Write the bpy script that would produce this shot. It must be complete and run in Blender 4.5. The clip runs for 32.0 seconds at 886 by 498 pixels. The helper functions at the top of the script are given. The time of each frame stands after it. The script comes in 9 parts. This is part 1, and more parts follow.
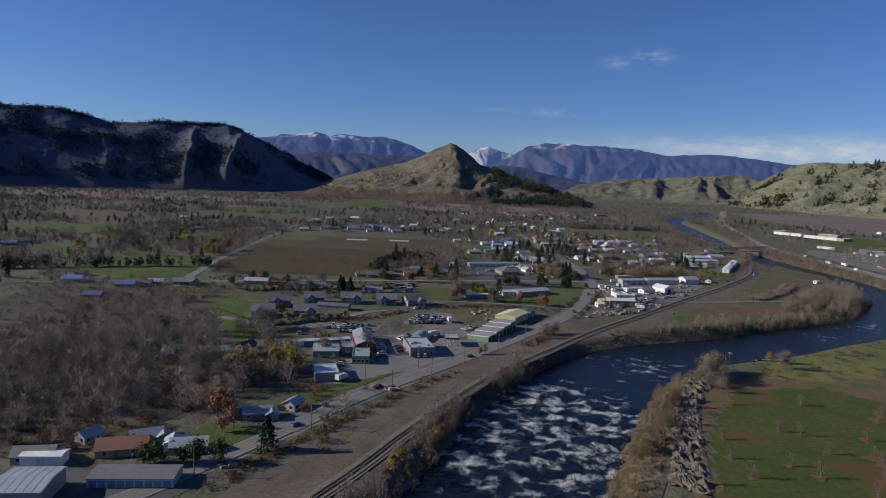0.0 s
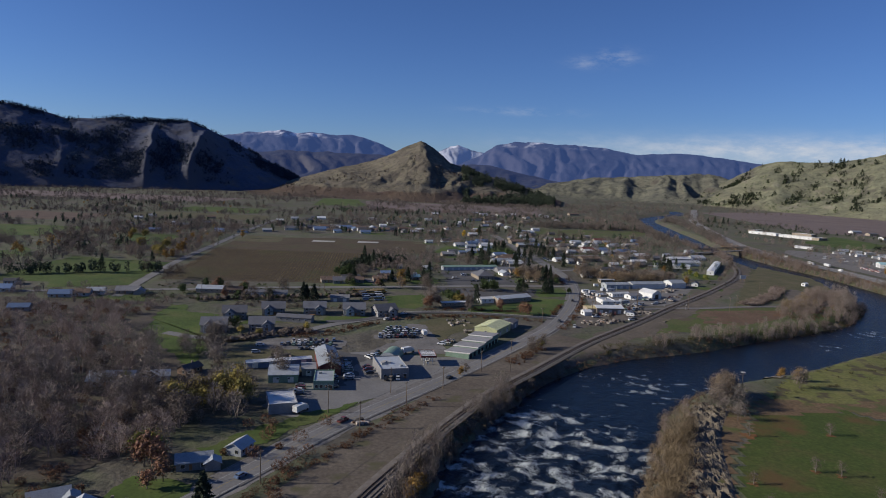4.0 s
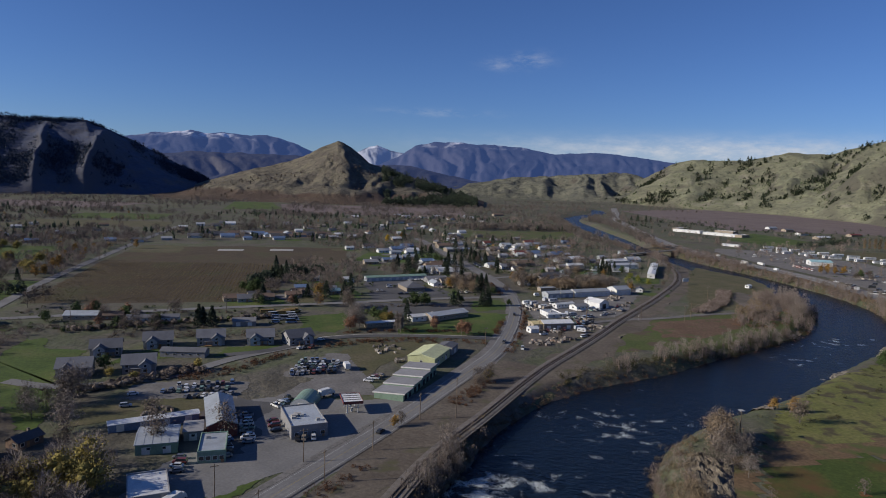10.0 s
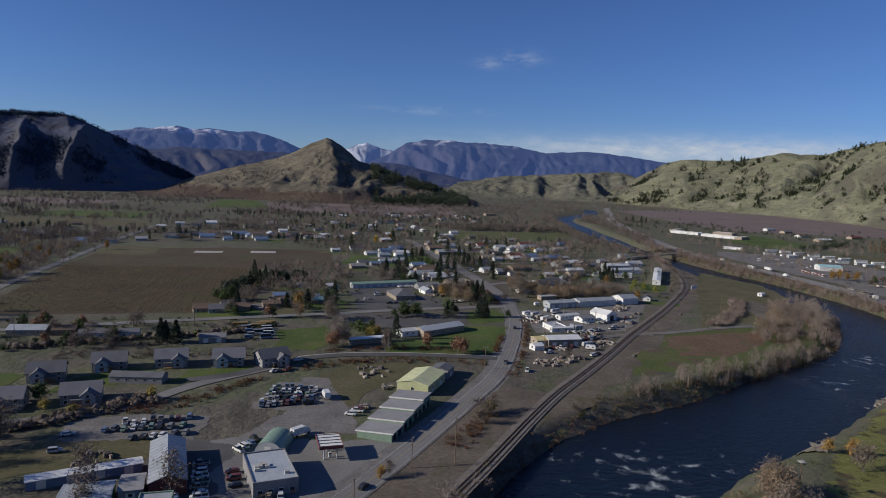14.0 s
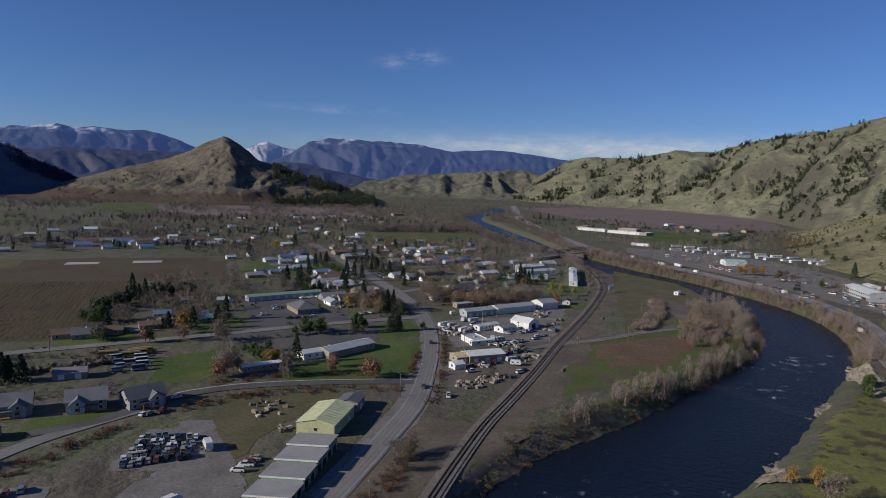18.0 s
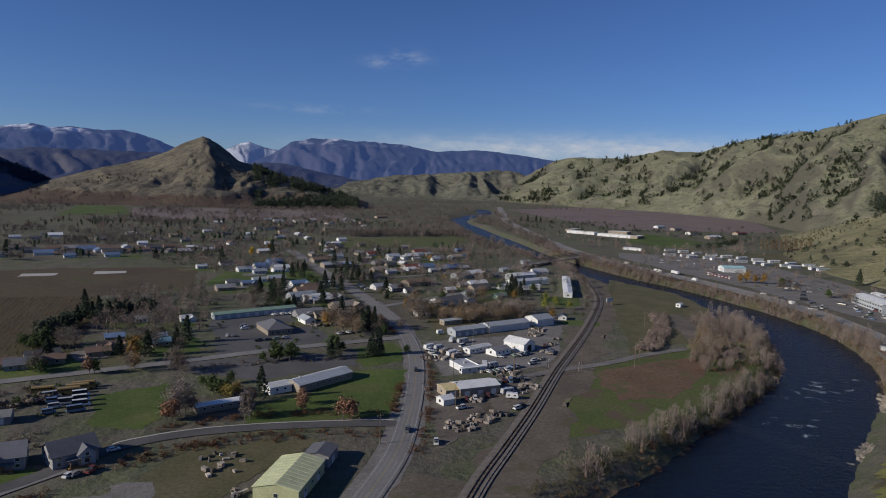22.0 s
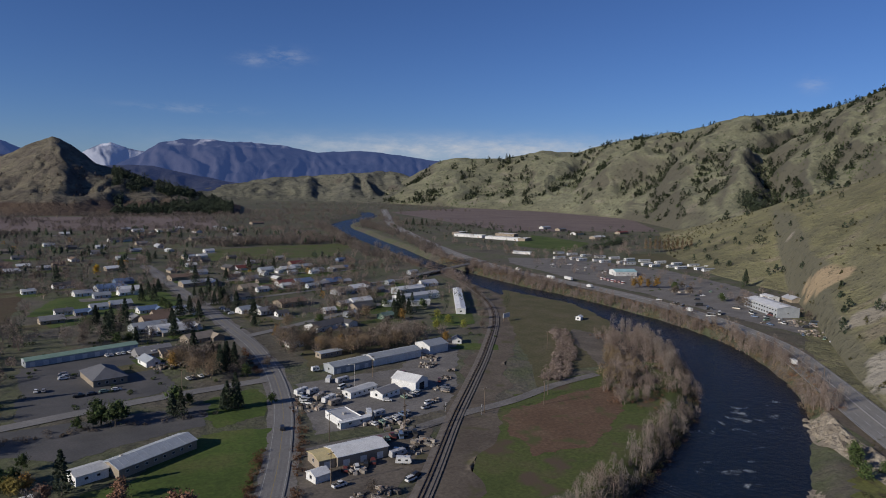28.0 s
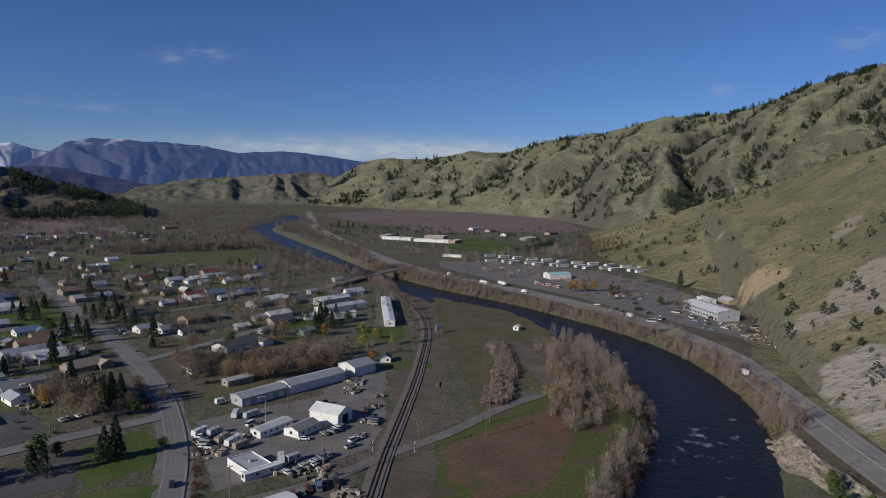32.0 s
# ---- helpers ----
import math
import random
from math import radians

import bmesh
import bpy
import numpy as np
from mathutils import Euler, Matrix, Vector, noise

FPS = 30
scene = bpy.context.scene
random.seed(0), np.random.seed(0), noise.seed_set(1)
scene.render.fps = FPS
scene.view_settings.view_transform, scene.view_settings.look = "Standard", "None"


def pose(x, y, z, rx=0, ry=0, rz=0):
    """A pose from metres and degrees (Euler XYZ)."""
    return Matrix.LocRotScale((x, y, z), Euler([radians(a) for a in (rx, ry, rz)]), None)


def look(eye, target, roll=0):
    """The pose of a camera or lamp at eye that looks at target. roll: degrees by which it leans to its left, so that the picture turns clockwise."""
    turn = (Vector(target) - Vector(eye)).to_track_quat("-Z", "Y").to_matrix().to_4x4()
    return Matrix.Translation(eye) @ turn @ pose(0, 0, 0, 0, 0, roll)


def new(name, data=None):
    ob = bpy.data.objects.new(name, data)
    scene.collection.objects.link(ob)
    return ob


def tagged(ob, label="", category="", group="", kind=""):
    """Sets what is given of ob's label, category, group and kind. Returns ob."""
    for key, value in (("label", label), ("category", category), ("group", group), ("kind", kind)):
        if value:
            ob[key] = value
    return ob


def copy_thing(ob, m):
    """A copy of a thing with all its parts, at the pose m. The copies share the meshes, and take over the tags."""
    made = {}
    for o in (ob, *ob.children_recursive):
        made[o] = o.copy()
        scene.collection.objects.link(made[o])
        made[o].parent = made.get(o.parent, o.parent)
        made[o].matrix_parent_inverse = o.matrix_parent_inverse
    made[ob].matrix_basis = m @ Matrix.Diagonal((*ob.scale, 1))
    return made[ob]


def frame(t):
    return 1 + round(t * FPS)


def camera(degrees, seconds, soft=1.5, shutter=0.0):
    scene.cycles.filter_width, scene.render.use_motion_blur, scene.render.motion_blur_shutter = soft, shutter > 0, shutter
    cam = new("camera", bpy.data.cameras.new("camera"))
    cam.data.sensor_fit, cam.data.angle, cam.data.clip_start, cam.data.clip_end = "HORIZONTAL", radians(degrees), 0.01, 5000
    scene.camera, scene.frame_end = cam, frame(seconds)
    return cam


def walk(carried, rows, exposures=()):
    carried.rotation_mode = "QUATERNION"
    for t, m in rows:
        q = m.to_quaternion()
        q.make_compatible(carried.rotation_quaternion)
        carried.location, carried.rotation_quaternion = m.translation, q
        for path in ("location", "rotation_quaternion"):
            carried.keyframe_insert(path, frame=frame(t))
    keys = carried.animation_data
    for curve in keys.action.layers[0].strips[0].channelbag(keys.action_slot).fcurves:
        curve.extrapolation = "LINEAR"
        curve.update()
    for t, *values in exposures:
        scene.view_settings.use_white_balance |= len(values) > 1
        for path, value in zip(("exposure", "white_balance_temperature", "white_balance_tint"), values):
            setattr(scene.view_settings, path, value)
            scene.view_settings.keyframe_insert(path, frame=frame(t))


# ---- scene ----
cam = camera(66.2, 32.0, soft=1.0)
PATH = [
    (0.0, (4.75, -6.02, 101.40), (6.058, 93.338, 90.164), 2.35),
    (0.5, (4.28, -0.29, 101.15), (5.298, 99.059, 89.787), 2.36),
    (1.0, (3.86, 5.49, 100.91), (4.574, 104.833, 89.525), 2.37),
    (1.5, (3.50, 11.30, 100.68), (4.090, 110.646, 89.291), 2.38),
    (2.0, (3.19, 17.14, 100.46), (4.516, 116.486, 89.101), 2.39),
    (2.5, (2.93, 23.02, 100.27), (5.289, 122.348, 88.961), 2.39),
    (3.0, (2.71, 28.92, 100.11), (6.201, 128.230, 88.936), 2.40),
    (3.5, (2.54, 34.84, 99.97), (7.190, 134.096, 88.735), 2.41),
    (5.5, (2.33, 58.67, 99.52), (11.750, 157.607, 88.462), 2.44),
    (6.0, (2.39, 64.64, 99.37), (12.982, 163.470, 88.356), 2.44),
    (6.5, (2.49, 70.62, 99.18), (14.149, 169.338, 88.262), 2.33),
    (7.0, (2.64, 76.60, 98.97), (15.448, 175.183, 88.151), 2.22),
    (7.5, (2.83, 82.57, 98.75), (16.827, 181.004, 88.013), 2.10),
    (8.0, (3.07, 88.54, 98.54), (18.358, 186.776, 87.792), 1.99),
    (8.5, (3.36, 94.49, 98.36), (19.818, 192.551, 87.680), 1.87),
    (9.0, (3.69, 100.44, 98.21), (20.872, 198.380, 87.603), 1.78),
    (9.5, (4.08, 106.37, 98.13), (21.525, 204.262, 87.503), 1.84),
    (10.0, (4.51, 112.29, 98.09), (21.883, 210.187, 87.434), 1.93),
    (10.5, (4.99, 118.18, 98.09), (22.178, 216.114, 87.401), 2.01),
    (11.0, (5.52, 124.06, 98.13), (22.612, 222.007, 87.399), 2.09),
    (11.5, (6.11, 129.92, 98.17), (23.012, 227.892, 87.411), 2.17),
    (12.0, (6.75, 135.75, 98.23), (23.433, 233.759, 87.432), 2.25),
    (12.5, (7.45, 141.56, 98.28), (23.830, 239.613, 87.428), 2.34),
    (13.0, (8.20, 147.35, 98.32), (24.779, 245.349, 87.338), 2.41),
    (13.5, (9.01, 153.10, 98.34), (26.698, 250.916, 87.406), 2.36),
    (14.0, (9.88, 158.83, 98.34), (28.800, 256.421, 87.479), 2.29),
    (14.5, (10.81, 164.53, 98.32), (31.266, 261.816, 87.541), 2.22),
    (16.5, (15.15, 187.00, 98.20), (42.543, 282.593, 87.606), 1.97),
    (17.0, (16.40, 192.54, 98.17), (45.342, 287.678, 87.639), 1.91),
    (17.5, (17.71, 198.04, 98.17), (48.210, 292.689, 87.587), 1.84),
    (18.0, (19.10, 203.51, 98.20), (51.165, 297.641, 87.665), 1.78),
    (18.5, (20.55, 208.94, 98.30), (54.203, 302.525, 87.820), 1.72),
    (19.0, (22.07, 214.34, 98.49), (56.612, 307.602, 88.039), 1.66),
    (19.5, (23.67, 219.70, 98.79), (58.744, 312.763, 88.356), 1.66),
    (20.0, (25.33, 225.03, 99.21), (60.358, 318.107, 88.767), 1.67),
    (20.5, (27.07, 230.32, 99.73), (62.045, 323.414, 89.289), 1.68),
    (21.0, (28.87, 235.57, 100.37), (63.527, 328.788, 89.908), 1.69),
    (21.5, (30.75, 240.79, 101.11), (65.075, 334.127, 90.628), 1.69),
    (22.0, (32.70, 245.97, 101.95), (66.863, 339.368, 91.452), 1.70),
    (22.5, (34.72, 251.12, 102.87), (68.570, 344.627, 92.355), 1.69),
    (23.0, (36.81, 256.23, 103.81), (70.505, 349.795, 93.286), 1.68),
    (23.5, (38.97, 261.31, 104.71), (72.446, 354.951, 94.166), 1.66),
    (24.0, (41.20, 266.36, 105.48), (74.540, 360.043, 94.928), 1.65),
    (24.5, (43.49, 271.37, 106.06), (76.718, 365.096, 95.497), 1.64),
    (26.5, (53.32, 291.09, 106.26), (93.361, 382.152, 96.015), 1.36),
    (27.0, (55.92, 295.95, 106.00), (99.243, 385.504, 95.843), 1.29),
    (27.5, (58.59, 300.77, 105.72), (104.919, 388.816, 95.637), 1.22),
    (28.0, (61.30, 305.57, 105.45), (110.651, 391.963, 95.435), 1.15),
    (28.5, (64.06, 310.34, 105.25), (116.466, 394.912, 95.209), 1.12),
    (29.0, (66.87, 315.08, 105.11), (122.228, 397.759, 95.137), 1.10),
    (29.5, (69.71, 319.80, 105.02), (127.372, 400.898, 95.110), 1.07),
    (30.0, (72.60, 324.49, 104.98), (131.167, 404.939, 95.097), 1.04),
    (30.5, (75.51, 329.16, 104.97), (134.246, 409.501, 95.186), 1.02),
    (31.0, (78.45, 333.81, 104.98), (137.005, 414.280, 95.196), 0.99),
    (31.5, (81.42, 338.43, 105.02), (139.834, 419.001, 95.220), 0.97),
    (32.0, (84.39, 343.04, 105.06), (142.614, 423.762, 95.365), 0.94),
]
walk(cam, [(t, look(eye, aim, roll)) for t, eye, aim, roll in PATH], [(0.0, -0.06, 6500, 10), (13.0, -0.14, 6500, 10), (20.0, -0.24, 6500, 10), (32.0, -0.32, 6500, 10)])

# ---- sky and sun ----
SUN_FROM = Vector((-0.92, -0.02, 0.39)).normalized()
world = bpy.data.worlds.new("sky")
scene.world = world
world.use_nodes = True
wt = world.node_tree
wt.nodes.clear()
sky = wt.nodes.new("ShaderNodeTexSky")
sky.sky_type = "NISHITA"
sky.sun_disc = False
sky.sun_elevation = math.asin(SUN_FROM.z)
sky.sun_rotation = math.atan2(SUN_FROM.x, SUN_FROM.y)
sky.altitude = 1500
sky.air_density, sky.dust_density, sky.ozone_density = 1.0, 0.15, 6.0
wbg = wt.nodes.new("ShaderNodeBackground")
wbg.inputs["Strength"].default_value = 0.074
wout = wt.nodes.new("ShaderNodeOutputWorld")
tint = wt.nodes.new("ShaderNodeMix")
tint.data_type, tint.blend_type = "RGBA", "MULTIPLY"
tint.inputs["Factor"].default_value = 1.0
tint.inputs["B"].default_value = (0.86, 0.95, 1.25, 1)
wt.links.new(sky.outputs[0], tint.inputs["A"])


def wmath(op, a, b=None):
    n = wt.nodes.new("ShaderNodeMath")
    n.operation = op
    for i, v in enumerate((a, b)):
        if v is None:
            continue
        if isinstance(v, (int, float)):
            n.inputs[i].default_value = v
        else:
            wt.links.new(v, n.inputs[i])
    return n.outputs[0]


# thin clouds: bearing, height over the horizon, width and depth in degrees, density
wtc = wt.nodes.new("ShaderNodeTexCoord")
wsep = wt.nodes.new("ShaderNodeSeparateXYZ")
wt.links.new(wtc.outputs["Generated"], wsep.inputs[0])
w_az = wmath("MULTIPLY", wmath("ARCTAN2", wsep.outputs["X"], wsep.outputs["Y"]), 57.2958)
w_el = wmath("MULTIPLY", wmath("ARCSINE", wsep.outputs["Z"]), 57.2958)
wmap = wt.nodes.new("ShaderNodeMapping")
wmap.inputs["Scale"].default_value = (1.0, 1.0, 3.2)
wt.links.new(wtc.outputs["Generated"], wmap.inputs["Vector"])
wn = wt.nodes.new("ShaderNodeTexNoise")
wn.inputs["Scale"].default_value, wn.inputs["Detail"].default_value, wn.inputs["Roughness"].default_value = 26, 9, 0.66
wt.links.new(wmap.outputs[0], wn.inputs["Vector"])
puff = None
for az, el, wide, deep, dens in ((14.4, 9.2, 1.4, 0.45, 0.34), (16.6, 9.6, 1.6, 0.55, 0.45), (9.3, 5.2, 4.0, 0.3, 0.3), (31.0, 2.9, 16.0, 0.8, 0.75), (66.4, 10.5, 1.2, 0.6, 0.5), (57.6, 7.5, 0.8, 0.5, 0.4)):
    da = wmath("POWER", wmath("DIVIDE", wmath("SUBTRACT", w_az, az), wide), 2.0)
    de = wmath("POWER", wmath("DIVIDE", wmath("SUBTRACT", w_el, el), deep), 2.0)
    g = wmath("MULTIPLY", wmath("EXPONENT", wmath("MULTIPLY", wmath("ADD", da, de), -1.0)), dens)
    puff = g if puff is None else wmath("MAXIMUM", puff, g)
wmr = wt.nodes.new("ShaderNodeMapRange")
wmr.inputs["From Min"].default_value, wmr.inputs["From Max"].default_value = 0.4, 0.66
wt.links.new(wn.outputs["Fac"], wmr.inputs["Value"])
bank = wmath("MULTIPLY", wmath("EXPONENT", wmath("MULTIPLY", wmath("ADD", wmath("POWER", wmath("DIVIDE", wmath("SUBTRACT", w_az, 33.0), 17.0), 2.0), wmath("POWER", wmath("DIVIDE", wmath("SUBTRACT", w_el, 2.5), 1.0), 2.0)), -1.0)), 0.95)
cover = wmath("MAXIMUM", wmath("MULTIPLY", wmath("MULTIPLY", wmr.outputs[0], puff), 0.75), wmath("MULTIPLY", bank, wmath("ADD", wmath("MULTIPLY", wmr.outputs[0], 0.6), 0.4)))
cloud = wt.nodes.new("ShaderNodeMix")
cloud.data_type = "RGBA"
cloud.inputs["B"].default_value = (8.6, 8.9, 9.6, 1)
wt.links.new(cover, cloud.inputs["Factor"])
wt.links.new(tint.outputs["Result"], cloud.inputs["A"])
wt.links.new(cloud.outputs["Result"], wbg.inputs["Color"])
wt.links.new(wbg.outputs[0], wout.inputs["Surface"])
sun = new("sun", bpy.data.lights.new("sun", "SUN"))
sun.data.energy, sun.data.angle, sun.data.color = 5.0, radians(0.6), (1.0, 0.91, 0.79)
sun.matrix_world = look((0, 0, 500), Vector((0, 0, 500)) - SUN_FROM)

# ---- materials ----
def material(name, colours, scale=1.0, rough=0.85, metal=0.0, bump=0.0, bump_scale=None, island=0.0, each=0.0, fine=6.0, spec=0.3, big=None, grain=0.0):
    """Colours blended by noise at two scales; island and each: how far the value varies from piece to piece and from thing to thing."""
    m = bpy.data.materials.new(name)
    m.use_nodes = True
    nt = m.node_tree
    b = nt.nodes["Principled BSDF"]
    b.inputs["Roughness"].default_value = rough
    b.inputs["Metallic"].default_value = metal
    b.inputs["Specular IOR Level"].default_value = spec
    geo = nt.nodes.new("ShaderNodeNewGeometry")

    def noise_at(s, detail=6.0):
        n = nt.nodes.new("ShaderNodeTexNoise")
        n.inputs["Scale"].default_value = s
        n.inputs["Detail"].default_value = detail
        n.inputs["Roughness"].default_value = 0.62
        nt.links.new(geo.outputs["Position"], n.inputs["Vector"])
        return n.outputs["Fac"]

    ramp = nt.nodes.new("ShaderNodeValToRGB")
    els = ramp.color_ramp.elements
    n = len(colours)
    for i, c in enumerate(colours):
        at = 0.5 if n == 1 else 0.3 + 0.4 * i / (n - 1)
        e = els[i] if i < 2 else els.new(at)
        e.position = at
        e.color = (*c, 1)
    if n == 1:
        els[1].color = (*colours[0], 1)
        els[1].position = 0.9
    nt.links.new(noise_at(scale), ramp.inputs["Fac"])
    out = ramp.outputs["Color"]

    def times(value_out, amount):
        nonlocal out
        mr = nt.nodes.new("ShaderNodeMapRange")
        mr.inputs["To Min"].default_value, mr.inputs["To Max"].default_value = 1 - amount, 1 + amount
        nt.links.new(value_out, mr.inputs["Value"])
        mx = nt.nodes.new("ShaderNodeMix")
        mx.data_type, mx.blend_type = "RGBA", "MULTIPLY"
        mx.inputs["Factor"].default_value = 1
        nt.links.new(out, mx.inputs["A"])
        nt.links.new(mr.outputs[0], mx.inputs["B"])
        out = mx.outputs["Result"]

    times(noise_at(scale * fine, 4), 0.4)
    if grain:
        times(noise_at(grain, 3), 0.55)
    if big:
        times(noise_at(big, 3), 0.45)
    if island:
        times(geo.outputs["Random Per Island"], island)
    if each:
        oi = nt.nodes.new("ShaderNodeObjectInfo")
        times(oi.outputs["Random"], each)
    nt.links.new(out, b.inputs["Base Color"])
    if bump:
        bm_ = nt.nodes.new("ShaderNodeBump")
        bm_.inputs["Strength"].default_value = bump
        bm_.inputs["Distance"].default_value = 0.5 / max(scale, 0.01) * 0.2
        nt.links.new(noise_at(bump_scale or scale * 3, 6), bm_.inputs["Height"])
        nt.links.new(bm_.outputs[0], b.inputs["Normal"])
    return m


M = {}
M["ground"] = material("scrub_ground", [(0.076, 0.069, 0.053), (0.113, 0.103, 0.08), (0.088, 0.099, 0.052), (0.145, 0.131, 0.104)], 0.02, 0.95, bump=0.5, fine=14, big=0.004, grain=0.7)
M["lawn"] = material("lawn_grass", [(0.045, 0.075, 0.014), (0.065, 0.10, 0.02), (0.10, 0.11, 0.035)], 0.04, 0.95, fine=9, big=0.015, grain=0.7)
M["dry_grass"] = material("dry_grass", [(0.072, 0.076, 0.034), (0.10, 0.092, 0.046), (0.128, 0.108, 0.066)], 0.06, 0.95, fine=10, grain=0.7)
M["soil"] = material("brown_soil", [(0.085, 0.060, 0.045), (0.112, 0.080, 0.060), (0.138, 0.102, 0.075)], 0.05, 0.95, fine=10, grain=0.7)
M["orchard_soil"] = material("orchard_soil", [(0.06, 0.045, 0.028), (0.082, 0.061, 0.035), (0.068, 0.067, 0.03)], 0.02, 0.95, fine=8, grain=0.7)
# orchard ground made paler and greyer, distance haze put into the colour
M["hazed_orchard"] = material("hazed_orchard", [(0.135, 0.105, 0.098), (0.165, 0.13, 0.12), (0.19, 0.155, 0.135)], 0.012, 0.95, fine=9, grain=0.25)
M["gravel"] = material("packed_gravel", [(0.122, 0.117, 0.11), (0.165, 0.157, 0.147), (0.21, 0.20, 0.187)], 0.08, 0.95, fine=12, grain=0.7)
M["dirt"] = material("bare_dirt", [(0.085, 0.074, 0.061), (0.122, 0.106, 0.087), (0.165, 0.143, 0.117)], 0.07, 0.95, fine=12, grain=0.7)
M["asphalt"] = material("worn_asphalt", [(0.15, 0.148, 0.144), (0.185, 0.182, 0.176), (0.22, 0.215, 0.206)], 0.05, 0.9, fine=20)
M["road_wear"] = material("polished_asphalt", [(0.145, 0.143, 0.139), (0.172, 0.169, 0.164), (0.205, 0.2, 0.192)], 0.03, 0.85, fine=20)
M["highway"] = material("highway_asphalt", [(0.19, 0.185, 0.175), (0.23, 0.225, 0.21), (0.27, 0.26, 0.245)], 0.05, 0.9, fine=20)
# leaf litter, with the thicket's shade mixed into the colour
M["thicket_floor"] = material("thicket_floor", [(0.062, 0.052, 0.04), (0.085, 0.071, 0.055), (0.08, 0.085, 0.04)], 0.06, 0.95, fine=10, grain=0.7)
M["asphalt_dark"] = material("dark_asphalt", [(0.07, 0.07, 0.072), (0.09, 0.09, 0.09), (0.115, 0.11, 0.11)], 0.06, 0.9, fine=20)
M["concrete"] = material("pale_concrete", [(0.36, 0.35, 0.33), (0.45, 0.44, 0.41)], 0.2, 0.9)
M["paint_white"] = material("road_paint_white", [(0.32, 0.32, 0.31), (0.42, 0.42, 0.4)], 1.0, 0.7)
M["paint_yellow"] = material("road_paint_yellow", [(0.26, 0.2, 0.08), (0.32, 0.25, 0.1)], 1.0, 0.7)
M["ballast"] = material("rail_ballast", [(0.12, 0.105, 0.09), (0.17, 0.15, 0.13), (0.21, 0.19, 0.165)], 0.4, 0.95, fine=8)
M["tie"] = material("creosoted_tie", [(0.075, 0.06, 0.048), (0.115, 0.095, 0.075)], 0.6, 0.95, island=0.4)
M["rail"] = material("rail_steel", [(0.16, 0.11, 0.08), (0.24, 0.19, 0.16)], 0.5, 0.45, 0.7)
M["rock"] = material("pale_bank_rock", [(0.15, 0.125, 0.095), (0.23, 0.20, 0.155), (0.32, 0.285, 0.23)], 0.16, 0.95, bump=1.0, fine=8, island=0.25)
M["bare_twigs"] = material("bare_twigs", [(0.105, 0.086, 0.07), (0.15, 0.125, 0.103), (0.20, 0.17, 0.145)], 0.15, 0.95, spec=0.0, island=0.3, each=0.3)
M["grey_twigs"] = material("grey_twigs", [(0.15, 0.125, 0.105), (0.21, 0.18, 0.155), (0.27, 0.235, 0.205)], 0.2, 0.95, spec=0.0, island=0.3, each=0.25)
M["red_twigs"] = material("red_brown_brush", [(0.10, 0.055, 0.035), (0.15, 0.085, 0.055), (0.17, 0.11, 0.07)], 0.15, 0.95, spec=0.0, island=0.3, each=0.3)
M["tan_brush"] = material("tan_brush", [(0.15, 0.115, 0.07), (0.2, 0.155, 0.10), (0.25, 0.2, 0.14)], 0.1, 0.95, spec=0.0, island=0.3, each=0.2)
M["gold_leaf"] = material("golden_leaves", [(0.22, 0.13, 0.035), (0.28, 0.165, 0.045), (0.22, 0.15, 0.055)], 0.3, 0.9, island=0.4, each=0.25)
M["yellow_leaf"] = material("yellow_leaves", [(0.42, 0.28, 0.03), (0.5, 0.34, 0.05)], 0.3, 0.9, island=0.35)
M["olive_leaf"] = material("olive_yellow_leaves", [(0.19, 0.155, 0.045), (0.25, 0.20, 0.055), (0.14, 0.14, 0.045)], 0.25, 0.9, island=0.4, each=0.2)
M["rust_leaf"] = material("rust_leaves", [(0.19, 0.10, 0.06), (0.24, 0.135, 0.085)], 0.3, 0.9, island=0.4, each=0.2)
M["green_leaf"] = material("green_leaves", [(0.04, 0.065, 0.02), (0.065, 0.09, 0.03)], 0.3, 0.9, island=0.4, each=0.25)
M["needles"] = material("conifer_needles", [(0.034, 0.048, 0.03), (0.05, 0.066, 0.04)], 0.3, 0.9, island=0.4, each=0.3)
M["bark"] = material("tree_bark", [(0.10, 0.085, 0.07), (0.17, 0.15, 0.13)], 0.8, 0.95)


def hill_material(name, colours, scale, big, steep_colour, bump=0.6, haze_glow=None):
    m = material(name, colours, scale, 0.95, bump=bump, bump_scale=scale * 4, fine=7, big=big, grain=scale * 22)
    nt = m.node_tree
    b = nt.nodes["Principled BSDF"]
    src = b.inputs["Base Color"].links[0].from_socket
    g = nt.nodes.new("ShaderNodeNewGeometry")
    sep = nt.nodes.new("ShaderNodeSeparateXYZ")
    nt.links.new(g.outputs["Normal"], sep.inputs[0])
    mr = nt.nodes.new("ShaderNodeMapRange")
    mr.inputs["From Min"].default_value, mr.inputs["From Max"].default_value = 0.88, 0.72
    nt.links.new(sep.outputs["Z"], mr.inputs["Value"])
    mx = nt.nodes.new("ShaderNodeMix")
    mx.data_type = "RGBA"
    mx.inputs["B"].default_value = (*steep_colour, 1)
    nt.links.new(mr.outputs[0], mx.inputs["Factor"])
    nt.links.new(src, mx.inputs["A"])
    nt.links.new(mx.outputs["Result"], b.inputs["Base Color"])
    # emission imitates blue distance haze; the slopes themselves give no light
    if haze_glow:
        b.inputs["Emission Color"].default_value = (*haze_glow[:3], 1)
        b.inputs["Emission Strength"].default_value = haze_glow[3]
    return m


